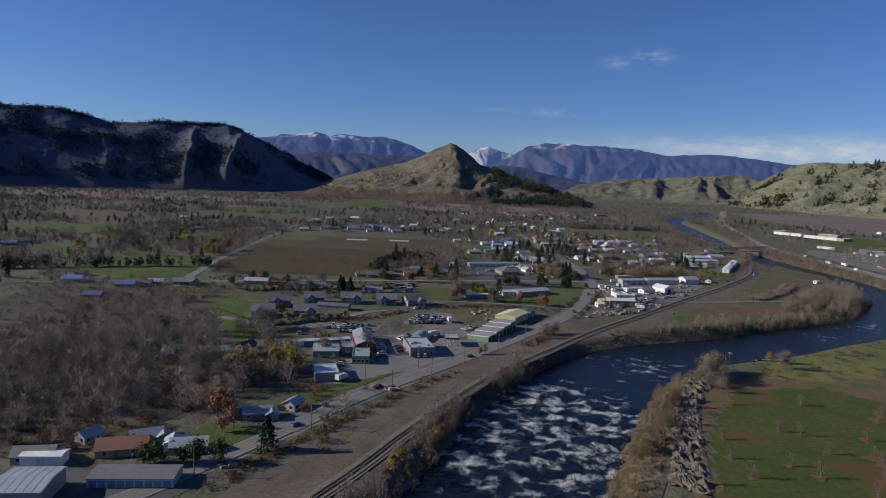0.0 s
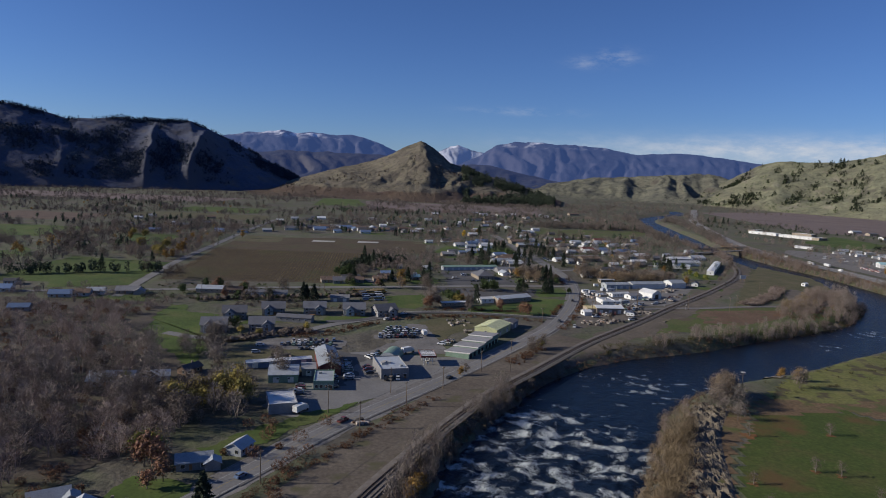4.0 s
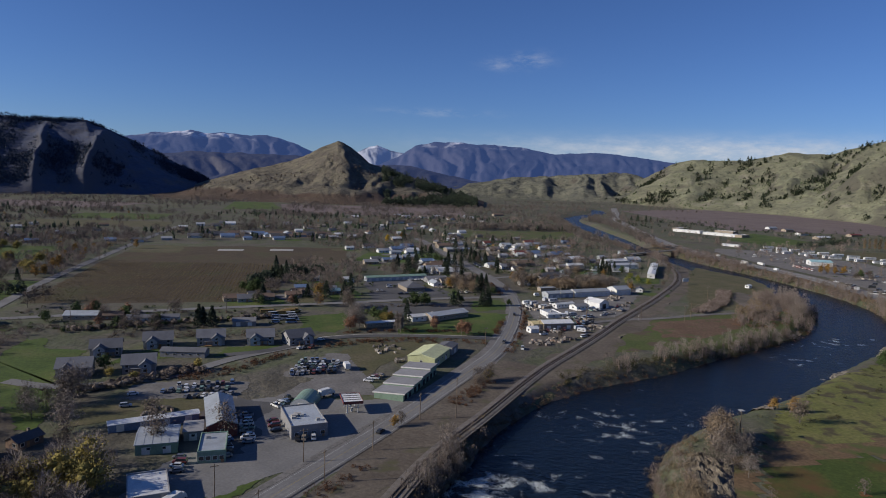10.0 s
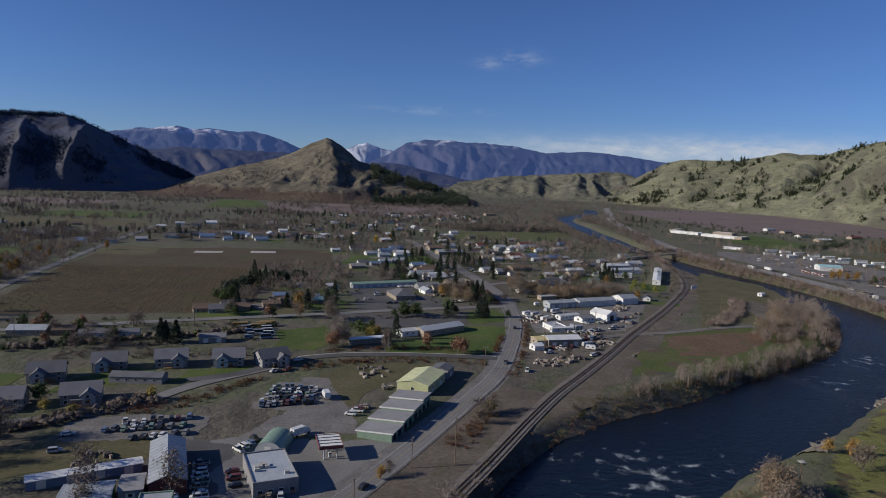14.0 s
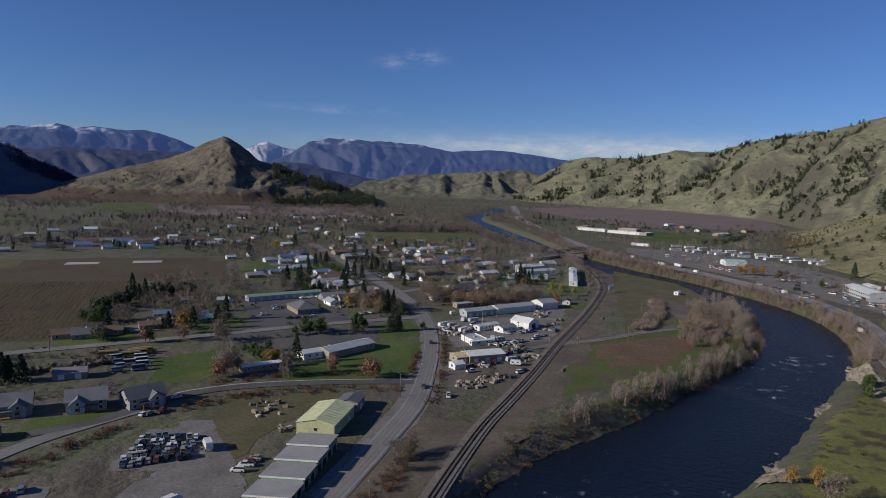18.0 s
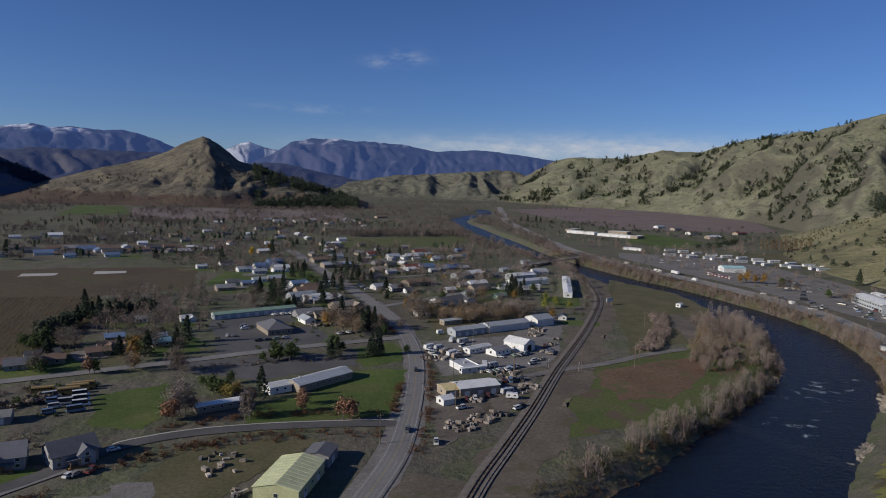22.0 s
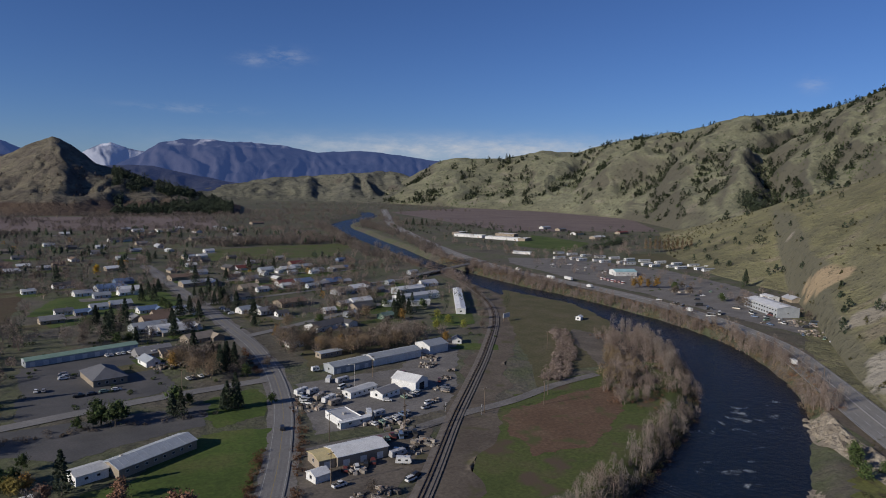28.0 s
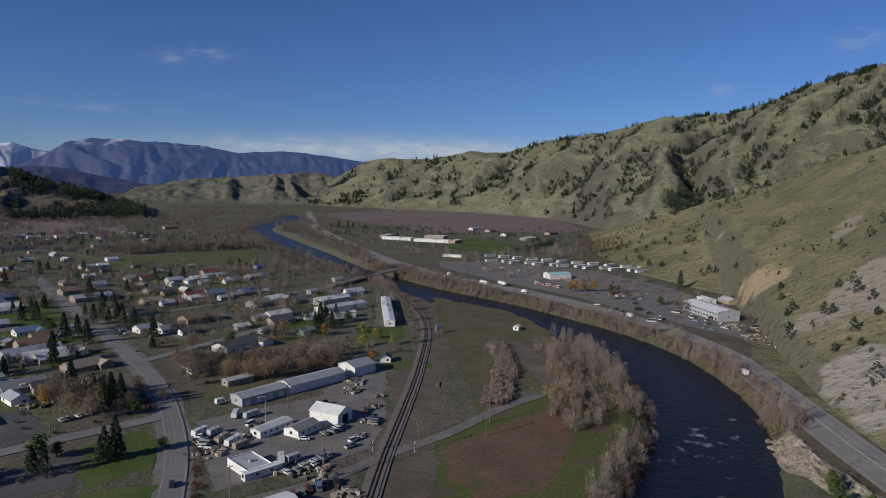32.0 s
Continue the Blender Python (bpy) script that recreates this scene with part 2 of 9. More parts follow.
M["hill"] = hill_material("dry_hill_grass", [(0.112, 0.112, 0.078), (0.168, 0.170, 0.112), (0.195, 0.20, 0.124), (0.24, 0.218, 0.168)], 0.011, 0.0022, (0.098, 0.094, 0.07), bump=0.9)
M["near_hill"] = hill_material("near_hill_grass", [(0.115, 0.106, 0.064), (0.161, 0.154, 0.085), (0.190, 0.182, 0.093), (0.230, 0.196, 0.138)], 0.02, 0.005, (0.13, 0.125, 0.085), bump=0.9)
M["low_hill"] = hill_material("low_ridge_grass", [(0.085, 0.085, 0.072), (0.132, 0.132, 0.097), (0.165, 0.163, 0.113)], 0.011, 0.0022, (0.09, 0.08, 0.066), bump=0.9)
# forest and rock; the blue cast is distance haze put into the colour
M["west_mountain"] = hill_material("hazed_forest_slope", [(0.052, 0.068, 0.118), (0.068, 0.080, 0.120), (0.105, 0.095, 0.090)], 0.014, 0.002, (0.075, 0.079, 0.100), bump=0.4)
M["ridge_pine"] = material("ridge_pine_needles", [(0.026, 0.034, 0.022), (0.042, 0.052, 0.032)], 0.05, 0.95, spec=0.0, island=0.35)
# pines with the mountain's blue haze mixed into their colour
M["haze_pine"] = material("hazed_pine_forest", [(0.036, 0.05, 0.078), (0.05, 0.066, 0.096)], 0.05, 0.95, spec=0.0, island=0.3)
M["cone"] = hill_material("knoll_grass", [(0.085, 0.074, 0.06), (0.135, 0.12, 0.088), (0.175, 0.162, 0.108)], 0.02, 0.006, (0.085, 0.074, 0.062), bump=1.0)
# far slopes: blue haze is put into base colour and emission
M["far"] = hill_material("hazed_far_forest", [(0.012, 0.016, 0.03), (0.02, 0.024, 0.04), (0.034, 0.034, 0.05)], 0.006, 0.0014, (0.04, 0.04, 0.055), haze_glow=(0.08, 0.15, 0.42, 0.36))
M["snowy"] = hill_material("snow_peak", [(0.05, 0.055, 0.08), (0.10, 0.11, 0.14), (0.3, 0.32, 0.36)], 0.012, 0.003, (0.3, 0.32, 0.36), haze_glow=(0.10, 0.17, 0.42, 0.30))
M["foothill"] = hill_material("hazed_foothill_forest", [(0.016, 0.02, 0.028), (0.026, 0.028, 0.034), (0.045, 0.042, 0.04)], 0.008, 0.002, (0.07, 0.065, 0.06), haze_glow=(0.06, 0.11, 0.34, 0.22))


def snow_cap(m, z0, z1, amount):
    """Snow above a height, broken by noise."""
    nt = m.node_tree
    b = nt.nodes["Principled BSDF"]
    src = b.inputs["Base Color"].links[0].from_socket
    g = nt.nodes.new("ShaderNodeNewGeometry")
    sep = nt.nodes.new("ShaderNodeSeparateXYZ")
    nt.links.new(g.outputs["Position"], sep.inputs[0])
    n = nt.nodes.new("ShaderNodeTexNoise")
    n.inputs["Scale"].default_value, n.inputs["Detail"].default_value = 0.012, 8
    nt.links.new(g.outputs["Position"], n.inputs["Vector"])
    mr = nt.nodes.new("ShaderNodeMapRange")
    mr.inputs["From Min"].default_value, mr.inputs["From Max"].default_value = z0, z1
    nt.links.new(sep.outputs["Z"], mr.inputs["Value"])
    mu = nt.nodes.new("ShaderNodeMath")
    mu.operation = "MULTIPLY"
    nt.links.new(mr.outputs[0], mu.inputs[0])
    nr = nt.nodes.new("ShaderNodeMapRange")
    nr.inputs["From Min"].default_value, nr.inputs["From Max"].default_value, nr.inputs["To Max"].default_value = 0.5, 0.62, amount
    nt.links.new(n.outputs["Fac"], nr.inputs["Value"])
    nt.links.new(nr.outputs[0], mu.inputs[1])
    mx = nt.nodes.new("ShaderNodeMix")
    mx.data_type = "RGBA"
    mx.inputs["B"].default_value = (0.8, 0.82, 0.86, 1)
    nt.links.new(mu.outputs[0], mx.inputs["Factor"])
    nt.links.new(src, mx.inputs["A"])
    nt.links.new(mx.outputs["Result"], b.inputs["Base Color"])


def earth_cuts(m, spots, colour, rag):
    """Bare cuts in a slope: place and radius of each, with a ragged edge."""
    nt = m.node_tree
    b = nt.nodes["Principled BSDF"]
    src = b.inputs["Base Color"].links[0].from_socket
    g = nt.nodes.new("ShaderNodeNewGeometry")
    n = nt.nodes.new("ShaderNodeTexNoise")
    n.inputs["Scale"].default_value, n.inputs["Detail"].default_value = 0.06, 7
    nt.links.new(g.outputs["Position"], n.inputs["Vector"])
    low = None
    for x, y, z, r in spots:
        d = nt.nodes.new("ShaderNodeVectorMath")
        d.operation = "DISTANCE"
        d.inputs[1].default_value = (x, y, z)
        nt.links.new(g.outputs["Position"], d.inputs[0])
        q = nt.nodes.new("ShaderNodeMath")
        q.operation = "DIVIDE"
        q.inputs[1].default_value = r
        nt.links.new(d.outputs["Value"], q.inputs[0])
        if low is None:
            low = q.outputs[0]
        else:
            mn = nt.nodes.new("ShaderNodeMath")
            mn.operation = "MINIMUM"
            nt.links.new(low, mn.inputs[0])
            nt.links.new(q.outputs[0], mn.inputs[1])
            low = mn.outputs[0]
    ad = nt.nodes.new("ShaderNodeMath")
    ad.operation = "MULTIPLY_ADD"
    ad.inputs[1].default_value = rag
    nt.links.new(n.outputs["Fac"], ad.inputs[0])
    nt.links.new(low, ad.inputs[2])
    mr = nt.nodes.new("ShaderNodeMapRange")
    mr.inputs["From Min"].default_value, mr.inputs["From Max"].default_value = 1.0 + rag * 0.55, 0.8 + rag * 0.5
    nt.links.new(ad.outputs[0], mr.inputs["Value"])
    mx = nt.nodes.new("ShaderNodeMix")
    mx.data_type = "RGBA"
    mx.inputs["B"].default_value = (*colour, 1)
    nt.links.new(mr.outputs[0], mx.inputs["Factor"])
    nt.links.new(src, mx.inputs["A"])
    nt.links.new(mx.outputs["Result"], b.inputs["Base Color"])


def apron(m, z0, z1, colours):
    """Ploughed orchard land on the lower slope, ending raggedly at a height."""
    nt = m.node_tree
    b = nt.nodes["Principled BSDF"]
    src = b.inputs["Base Color"].links[0].from_socket
    g = nt.nodes.new("ShaderNodeNewGeometry")
    sep = nt.nodes.new("ShaderNodeSeparateXYZ")
    nt.links.new(g.outputs["Position"], sep.inputs[0])
    n = nt.nodes.new("ShaderNodeTexVoronoi")
    n.inputs["Scale"].default_value = 0.009
    nt.links.new(g.outputs["Position"], n.inputs["Vector"])
    ramp = nt.nodes.new("ShaderNodeValToRGB")
    ramp.color_ramp.elements[0].color, ramp.color_ramp.elements[1].color = (*colours[0], 1), (*colours[1], 1)
    nt.links.new(n.outputs["Color"], ramp.inputs["Fac"])
    w = nt.nodes.new("ShaderNodeTexNoise")
    w.inputs["Scale"].default_value, w.inputs["Detail"].default_value = 0.008, 6
    nt.links.new(g.outputs["Position"], w.inputs["Vector"])
    ad = nt.nodes.new("ShaderNodeMath")
    ad.operation = "MULTIPLY_ADD"
    ad.inputs[1].default_value = -60.0
    nt.links.new(w.outputs["Fac"], ad.inputs[0])
    nt.links.new(sep.outputs["Z"], ad.inputs[2])
    mr = nt.nodes.new("ShaderNodeMapRange")
    mr.inputs["From Min"].default_value, mr.inputs["From Max"].default_value = z1 - 30, z0 - 30
    nt.links.new(ad.outputs[0], mr.inputs["Value"])
    mx = nt.nodes.new("ShaderNodeMix")
    mx.data_type = "RGBA"
    nt.links.new(mr.outputs[0], mx.inputs["Factor"])
    nt.links.new(src, mx.inputs["A"])
    nt.links.new(ramp.outputs[0], mx.inputs["B"])
    nt.links.new(mx.outputs["Result"], b.inputs["Base Color"])


def speckle(m, scale, colour, lo, hi):
    """Sagebrush and stones scattered over a slope."""
    nt = m.node_tree
    b = nt.nodes["Principled BSDF"]
    src = b.inputs["Base Color"].links[0].from_socket
    g = nt.nodes.new("ShaderNodeNewGeometry")
    n = nt.nodes.new("ShaderNodeTexNoise")
    n.inputs["Scale"].default_value, n.inputs["Detail"].default_value, n.inputs["Roughness"].default_value = scale, 5, 0.7
    nt.links.new(g.outputs["Position"], n.inputs["Vector"])
    mr = nt.nodes.new("ShaderNodeMapRange")
    mr.inputs["From Min"].default_value, mr.inputs["From Max"].default_value, mr.inputs["To Max"].default_value = lo, hi, 0.85
    nt.links.new(n.outputs["Fac"], mr.inputs["Value"])
    mx = nt.nodes.new("ShaderNodeMix")
    mx.data_type = "RGBA"
    mx.inputs["B"].default_value = (*colour, 1)
    nt.links.new(mr.outputs[0], mx.inputs["Factor"])
    nt.links.new(src, mx.inputs["A"])
    nt.links.new(mx.outputs["Result"], b.inputs["Base Color"])


speckle(M["hill"], 0.06, (0.04, 0.042, 0.03), 0.56, 0.64)
speckle(M["hill"], 0.03, (0.2, 0.165, 0.125), 0.63, 0.72)
speckle(M["low_hill"], 0.05, (0.035, 0.037, 0.028), 0.54, 0.62)
speckle(M["cone"], 0.05, (0.045, 0.04, 0.03), 0.54, 0.62)
speckle(M["cone"], 0.03, (0.2, 0.17, 0.13), 0.63, 0.72)
apron(M["cone"], 26, 34, [(0.07, 0.046, 0.036), (0.10, 0.075, 0.05)])
earth_cuts(M["near_hill"], [(645, 648, 18, 24), (627, 631, 26, 20), (665, 668, 12, 16), (790, 798, 5, 10)], (0.34, 0.265, 0.165), 0.45)
earth_cuts(M["near_hill"], [(532, 545, 20, 20), (564, 543, 33, 20), (593, 537, 45, 20), (516, 523, 18, 13), (540, 516, 30, 18), (572, 520, 41, 22), (556, 524, 33, 16), (850, 810, 41, 14), (695, 607, 65, 13), (720, 614, 74, 12)], (0.27, 0.245, 0.195), 1.2)
earth_cuts(M["near_hill"], [(464, 499, 8, 18), (436, 476, 5, 20), (415, 459, 3, 18), (466, 478, 14, 20), (474, 496, 12, 14), (445, 493, 3, 13), (433, 474, 4, 14), (490, 480, 22, 14)], (0.29, 0.27, 0.225), 1.1)
speckle(M["near_hill"], 0.16, (0.045, 0.045, 0.03), 0.56, 0.64)
speckle(M["near_hill"], 0.09, (0.24, 0.21, 0.16), 0.63, 0.7)
snow_cap(M["far"], 275, 325, 0.7)
snow_cap(M["snowy"], 210, 275, 0.6)


def two_tone(name, base, spots, scale, amount, base_scale=0.05):
    m = material(name, base, base_scale, 0.95, fine=10, grain=0.7)
    nt = m.node_tree
    b = nt.nodes["Principled BSDF"]
    src = b.inputs["Base Color"].links[0].from_socket
    g = nt.nodes.new("ShaderNodeNewGeometry")
    n = nt.nodes.new("ShaderNodeTexNoise")
    n.inputs["Scale"].default_value, n.inputs["Detail"].default_value = scale, 7
    nt.links.new(g.outputs["Position"], n.inputs["Vector"])
    mr = nt.nodes.new("ShaderNodeMapRange")
    mr.inputs["From Min"].default_value, mr.inputs["From Max"].default_value = 0.62 - amount, 0.72 - amount
    nt.links.new(n.outputs["Fac"], mr.inputs["Value"])
    mx = nt.nodes.new("ShaderNodeMix")
    mx.data_type = "RGBA"
    mx.inputs["B"].default_value = (*spots, 1)
    nt.links.new(mr.outputs[0], mx.inputs["Factor"])
    nt.links.new(src, mx.inputs["A"])
    nt.links.new(mx.outputs["Result"], b.inputs["Base Color"])
    return m


M["meadow"] = two_tone("meadow_grass", [(0.042, 0.068, 0.012), (0.058, 0.082, 0.015), (0.082, 0.082, 0.024)], (0.115, 0.065, 0.025), 0.025, 0.07)
M["point"] = two_tone("point_grass", [(0.11, 0.125, 0.035), (0.145, 0.15, 0.045), (0.17, 0.155, 0.06)], (0.075, 0.065, 0.035), 0.12, 0.08)
COLOURS = {"white": (0.66, 0.67, 0.66), "pale": (0.35, 0.38, 0.405), "grey": (0.24, 0.24, 0.245), "dark": (0.085, 0.085, 0.09), "tan": (0.3, 0.255, 0.2), "brown": (0.16, 0.11, 0.08), "blue": (0.14, 0.2, 0.31), "red": (0.17, 0.05, 0.045), "green": (0.2, 0.29, 0.22), "aqua": (0.3, 0.48, 0.5), "yellow": (0.5, 0.42, 0.22), "rust": (0.3, 0.15, 0.10), "lime": (0.5, 0.52, 0.3), "black": (0.03, 0.03, 0.032), "silver": (0.42, 0.43, 0.44), "slate": (0.13, 0.135, 0.15), "bus": (0.34, 0.225, 0.06)}
WALLS, ROOFS, PAINTS = {}, {}, {}
for key, c in COLOURS.items():
    lo, hi = tuple(v * 0.82 for v in c), tuple(min(1, v * 1.1) for v in c)
    WALLS[key] = material("wall_" + key, [lo, c, hi], 0.25, 0.85, each=0.15, fine=9)
    ROOFS[key] = material("roof_" + key, [lo, c, hi], 0.22, 0.45 if key in ("white", "pale", "blue", "aqua", "silver", "green", "lime") else 0.85, each=0.18, fine=11, spec=0.5)
    PAINTS[key] = material("car_paint_" + key, [lo, hi], 0.8, 0.3, spec=0.5)
M["glass"] = material("window_glass", [(0.02, 0.025, 0.03), (0.04, 0.045, 0.05)], 0.5, 0.08, spec=0.6)
M["rubber"] = material("tyre_rubber", [(0.02, 0.02, 0.02)], 1.0, 0.9)
M["trim"] = material("white_trim", [(0.55, 0.55, 0.53), (0.65, 0.65, 0.62)], 0.5, 0.7)
M["wood_pole"] = material("pole_wood", [(0.12, 0.09, 0.065), (0.2, 0.16, 0.12)], 0.7, 0.95)
M["wire"] = material("cable", [(0.04, 0.04, 0.045)], 1.0, 0.6)
M["timber"] = material("porch_timber", [(0.24, 0.13, 0.06), (0.34, 0.2, 0.10)], 0.6, 0.8)
M["junk"] = material("scrap_heap", [(0.1, 0.08, 0.06), (0.3, 0.28, 0.25), (0.2, 0.1, 0.05)], 0.5, 0.9, island=0.8)
M["brown_leaf"] = material("dry_brown_leaves", [(0.19, 0.14, 0.09), (0.25, 0.185, 0.12), (0.21, 0.17, 0.12)], 0.3, 0.9, island=0.35, each=0.2)
M["willow_leaf"] = material("willow_leaves", [(0.17, 0.19, 0.035), (0.24, 0.24, 0.05)], 0.3, 0.9, island=0.35)
M["pale_twigs"] = material("pale_twigs", [(0.13, 0.10, 0.085), (0.18, 0.145, 0.125)], 0.3, 0.9, spec=0.0, island=0.3)
M["mauve_twigs"] = material("mauve_brown_twigs", [(0.165, 0.13, 0.11), (0.22, 0.178, 0.153), (0.275, 0.23, 0.20)], 0.05, 0.95, spec=0.0, island=0.3)
M["thicket_twigs"] = material("pale_thicket_twigs", [(0.22, 0.175, 0.15), (0.285, 0.23, 0.20), (0.34, 0.285, 0.25)], 0.04, 0.95, spec=0.0, island=0.3)
M["orchard_twigs"] = material("orchard_twigs", [(0.14, 0.115, 0.065), (0.18, 0.145, 0.085), (0.15, 0.15, 0.075)], 0.02, 0.95, spec=0.0, island=0.3)

# bare twigs lifted and greyed: valley haze is mixed into the colour
M["hazed_twigs"] = material("hazed_far_trees", [(0.115, 0.10, 0.09), (0.165, 0.142, 0.125), (0.20, 0.175, 0.15)], 0.01, 0.95, spec=0.0, island=0.25)
M["bank_earth"] = material("bank_earth", [(0.085, 0.07, 0.05), (0.13, 0.11, 0.082), (0.18, 0.155, 0.12)], 0.15, 0.95, bump=0.8, grain=0.7)
M["rough_grass"] = two_tone("rough_grass", [(0.06, 0.082, 0.022), (0.08, 0.10, 0.028), (0.10, 0.098, 0.042)], (0.10, 0.075, 0.05), 0.06, 0.08)
M["weedy_soil"] = two_tone("weedy_soil", [(0.105, 0.066, 0.042), (0.13, 0.083, 0.052), (0.15, 0.104, 0.066)], (0.085, 0.09, 0.035), 0.08, 0.06)
M["olive_scrub"] = material("olive_scrub", [(0.06, 0.058, 0.032), (0.09, 0.085, 0.045)], 0.05, 0.95, spec=0.0, island=0.3)
M["verge"] = two_tone("verge_earth", [(0.085, 0.07, 0.055), (0.12, 0.10, 0.078), (0.15, 0.128, 0.1)], (0.09, 0.085, 0.045), 0.08, 0.05)
M["fallen"] = two_tone("fallen_leaves", [(0.15, 0.075, 0.03), (0.19, 0.09, 0.035), (0.13, 0.08, 0.03)], (0.06, 0.07, 0.018), 0.5, 0.1)
M["litter"] = two_tone("leaf_litter", [(0.12, 0.08, 0.045), (0.15, 0.10, 0.055), (0.11, 0.095, 0.045)], (0.085, 0.10, 0.03), 0.07, 0.08)

# ---- tools ----
RNG = np.random.default_rng(7)


def mesh_np(name, verts, faces, mats, smooth=False):
    me = bpy.data.meshes.new(name)
    me.from_pydata(np.asarray(verts, dtype=float).tolist(), [], np.asarray(faces).tolist())
    for m in mats:
        me.materials.append(m)
    if smooth:
        me.polygons.foreach_set("use_smooth", [True] * len(me.polygons))
    me.update()
    return me


def part(name, bm, mat, parent, label=""):
    me = bpy.data.meshes.new(name)
    bm.to_mesh(me)
    bm.free()
    me.materials.append(mat)
    ob = new(name, me)
    ob.parent = parent
    if label:
        ob["label"] = label
    return ob


def thing(name, m, label, category, group="", kind=""):
    e = new(name)
    e.empty_display_size = 0.5
    e.matrix_world = m
    return tagged(e, label, category, group, kind)


def smooth_line(points, step=6.0):
    """A Catmull-Rom line through the points, sampled evenly."""
    p = np.array(points, dtype=float)
    p = np.vstack([2 * p[0] - p[1], p, 2 * p[-1] - p[-2]])
    out = []
    for i in range(1, len(p) - 2):
        n = max(2, int(np.linalg.norm(p[i + 1] - p[i]) / step))
        for k in range(n):
            t = k / n
            out.append(0.5 * (2 * p[i] + (p[i + 1] - p[i - 1]) * t + (2 * p[i - 1] - 5 * p[i] + 4 * p[i + 1] - p[i + 2]) * t * t + (3 * p[i] - p[i - 1] - 3 * p[i + 1] + p[i + 2]) * t ** 3))
    out.append(p[-2])
    return np.array(out)


def normals_of(line):
    d = np.gradient(line[:, :2], axis=0)
    d /= np.linalg.norm(d, axis=1)[:, None]
    return np.c_[-d[:, 1], d[:, 0]]


def dist_to(line, x, y):
    """The distance of grid points from a line, and which sample is nearest."""
    best = np.full(x.shape, 1e9)
    arg = np.zeros(x.shape, dtype=int)
    for i, p in enumerate(line):
        d = (x - p[0]) ** 2 + (y - p[1]) ** 2
        m = d < best
        best[m] = d[m]
        arg[m] = i
    return np.sqrt(best), arg


def fbm(x, y, scale, octaves=5, seed=0.0):
    """Smooth value noise on arrays."""
    out = np.zeros_like(x, dtype=float)
    amp, tot = 1.0, 0.0
    for o in range(octaves):
        u, v = x * scale + 17.3 * o + seed, y * scale - 9.1 * o + seed * 1.7
        iu, iv = np.floor(u), np.floor(v)
        fu, fv = u - iu, v - iv
        fu, fv = fu * fu * (3 - 2 * fu), fv * fv * (3 - 2 * fv)

        def h(a, b):
            s = np.sin(a * 127.1 + b * 311.7 + o * 7.7) * 43758.5453
            return s - np.floor(s)
        out += amp * ((h(iu, iv) * (1 - fu) + h(iu + 1, iv) * fu) * (1 - fv) + (h(iu, iv + 1) * (1 - fu) + h(iu + 1, iv + 1) * fu) * fv)
        tot += amp
        amp *= 0.5
        scale *= 2.03
    return out / tot * 2 - 1


# ---- the river's line: place and half width ----
RIVER = smooth_line([(-80, 20, 32), (-30, 90, 32), (5, 150, 32), (31, 207, 31), (52, 262, 35), (75, 306, 33), (101, 352, 31), (140, 389, 31), (203, 419, 29), (258, 452, 28), (310, 484, 26), (355, 512, 26), (396, 551, 27), (438, 612, 27), (455, 678, 31), (456, 738, 37), (463, 810, 33), (466, 880, 26), (473, 960, 20), (484, 1070, 17), (500, 1160, 18), (522, 1260, 19),
                     (538, 1340, 19), (560, 1460, 20), (590, 1600, 21), (612, 1720, 23), (660, 1850, 25), (750, 1990, 25), (860, 2150, 25), (960, 2400, 24)], 3.0)
WATER_Z = -5.0


def land_height(x, y):
    d, k = dist_to(RIVER, x, y)
    half = RIVER[k, 2]
    bank = np.clip((d - half) / 9.0, -1.5, 1.0)
    bank = np.where(bank > 0, bank * bank * (3 - 2 * bank), bank)
    z = -5.2 + 5.2 * bank
    z = np.where(bank < 0, -5.2 + bank * 2, z)
    # the river's outer side, a low bluff below the meadow
    c = RIVER[np.clip(k + 1, 0, len(RIVER) - 1), :2] - RIVER[np.clip(k - 1, 0, len(RIVER) - 1), :2]
    side = c[..., 0] * (y - RIVER[k, 1]) - c[..., 1] * (x - RIVER[k, 0])
    meadow = (side < 0) & (y < 520)
    z = z + np.where(meadow, 3.0 * np.clip((d - half - 4) / 10, 0, 1) * np.clip((330 - x) / 60, 0, 1), 0)
    z = z + (fbm(x, y, 0.02, 4) * 0.02 - 0.03) * np.clip((d - half - 6) / 12, 0, 1)
    away = np.hypot(x - 100, y - 600)
    return z + np.clip((away - 2600) / 2000, 0, 1) * 20


def axis(lo, hi, step, far_lo, far_hi, n):
    core = np.arange(lo, hi + 0.1, step)
    s = (np.linspace(0, 1, n + 1)[1:]) ** 2.2
    return np.r_[(lo - (lo - far_lo) * s)[::-1], core, hi + (far_hi - hi) * s]


gx, gy = axis(-260, 660, 6, -4700, 4700, 60), axis(150, 1060, 6, -3500, 4900, 90)
X, Y = np.meshgrid(gx, gy)
Z = land_height(X, Y)
nx, ny = len(gx), len(gy)
idx = np.arange(nx * ny).reshape(ny, nx)
quads = np.stack([idx[:-1, :-1], idx[:-1, 1:], idx[1:, 1:], idx[1:, :-1]], -1).reshape(-1, 4)
ground = new("ground", mesh_np("ground", np.c_[X.ravel(), Y.ravel(), Z.ravel()], quads, [M["ground"]], True))
tagged(ground, "brown and olive autumn valley floor of scrub and grass", "ground", kind="structure")


# ---- hills, each a sheet round the valley: bearing, foot, crest, crest height ----
HUB = (20.0, 200.0)


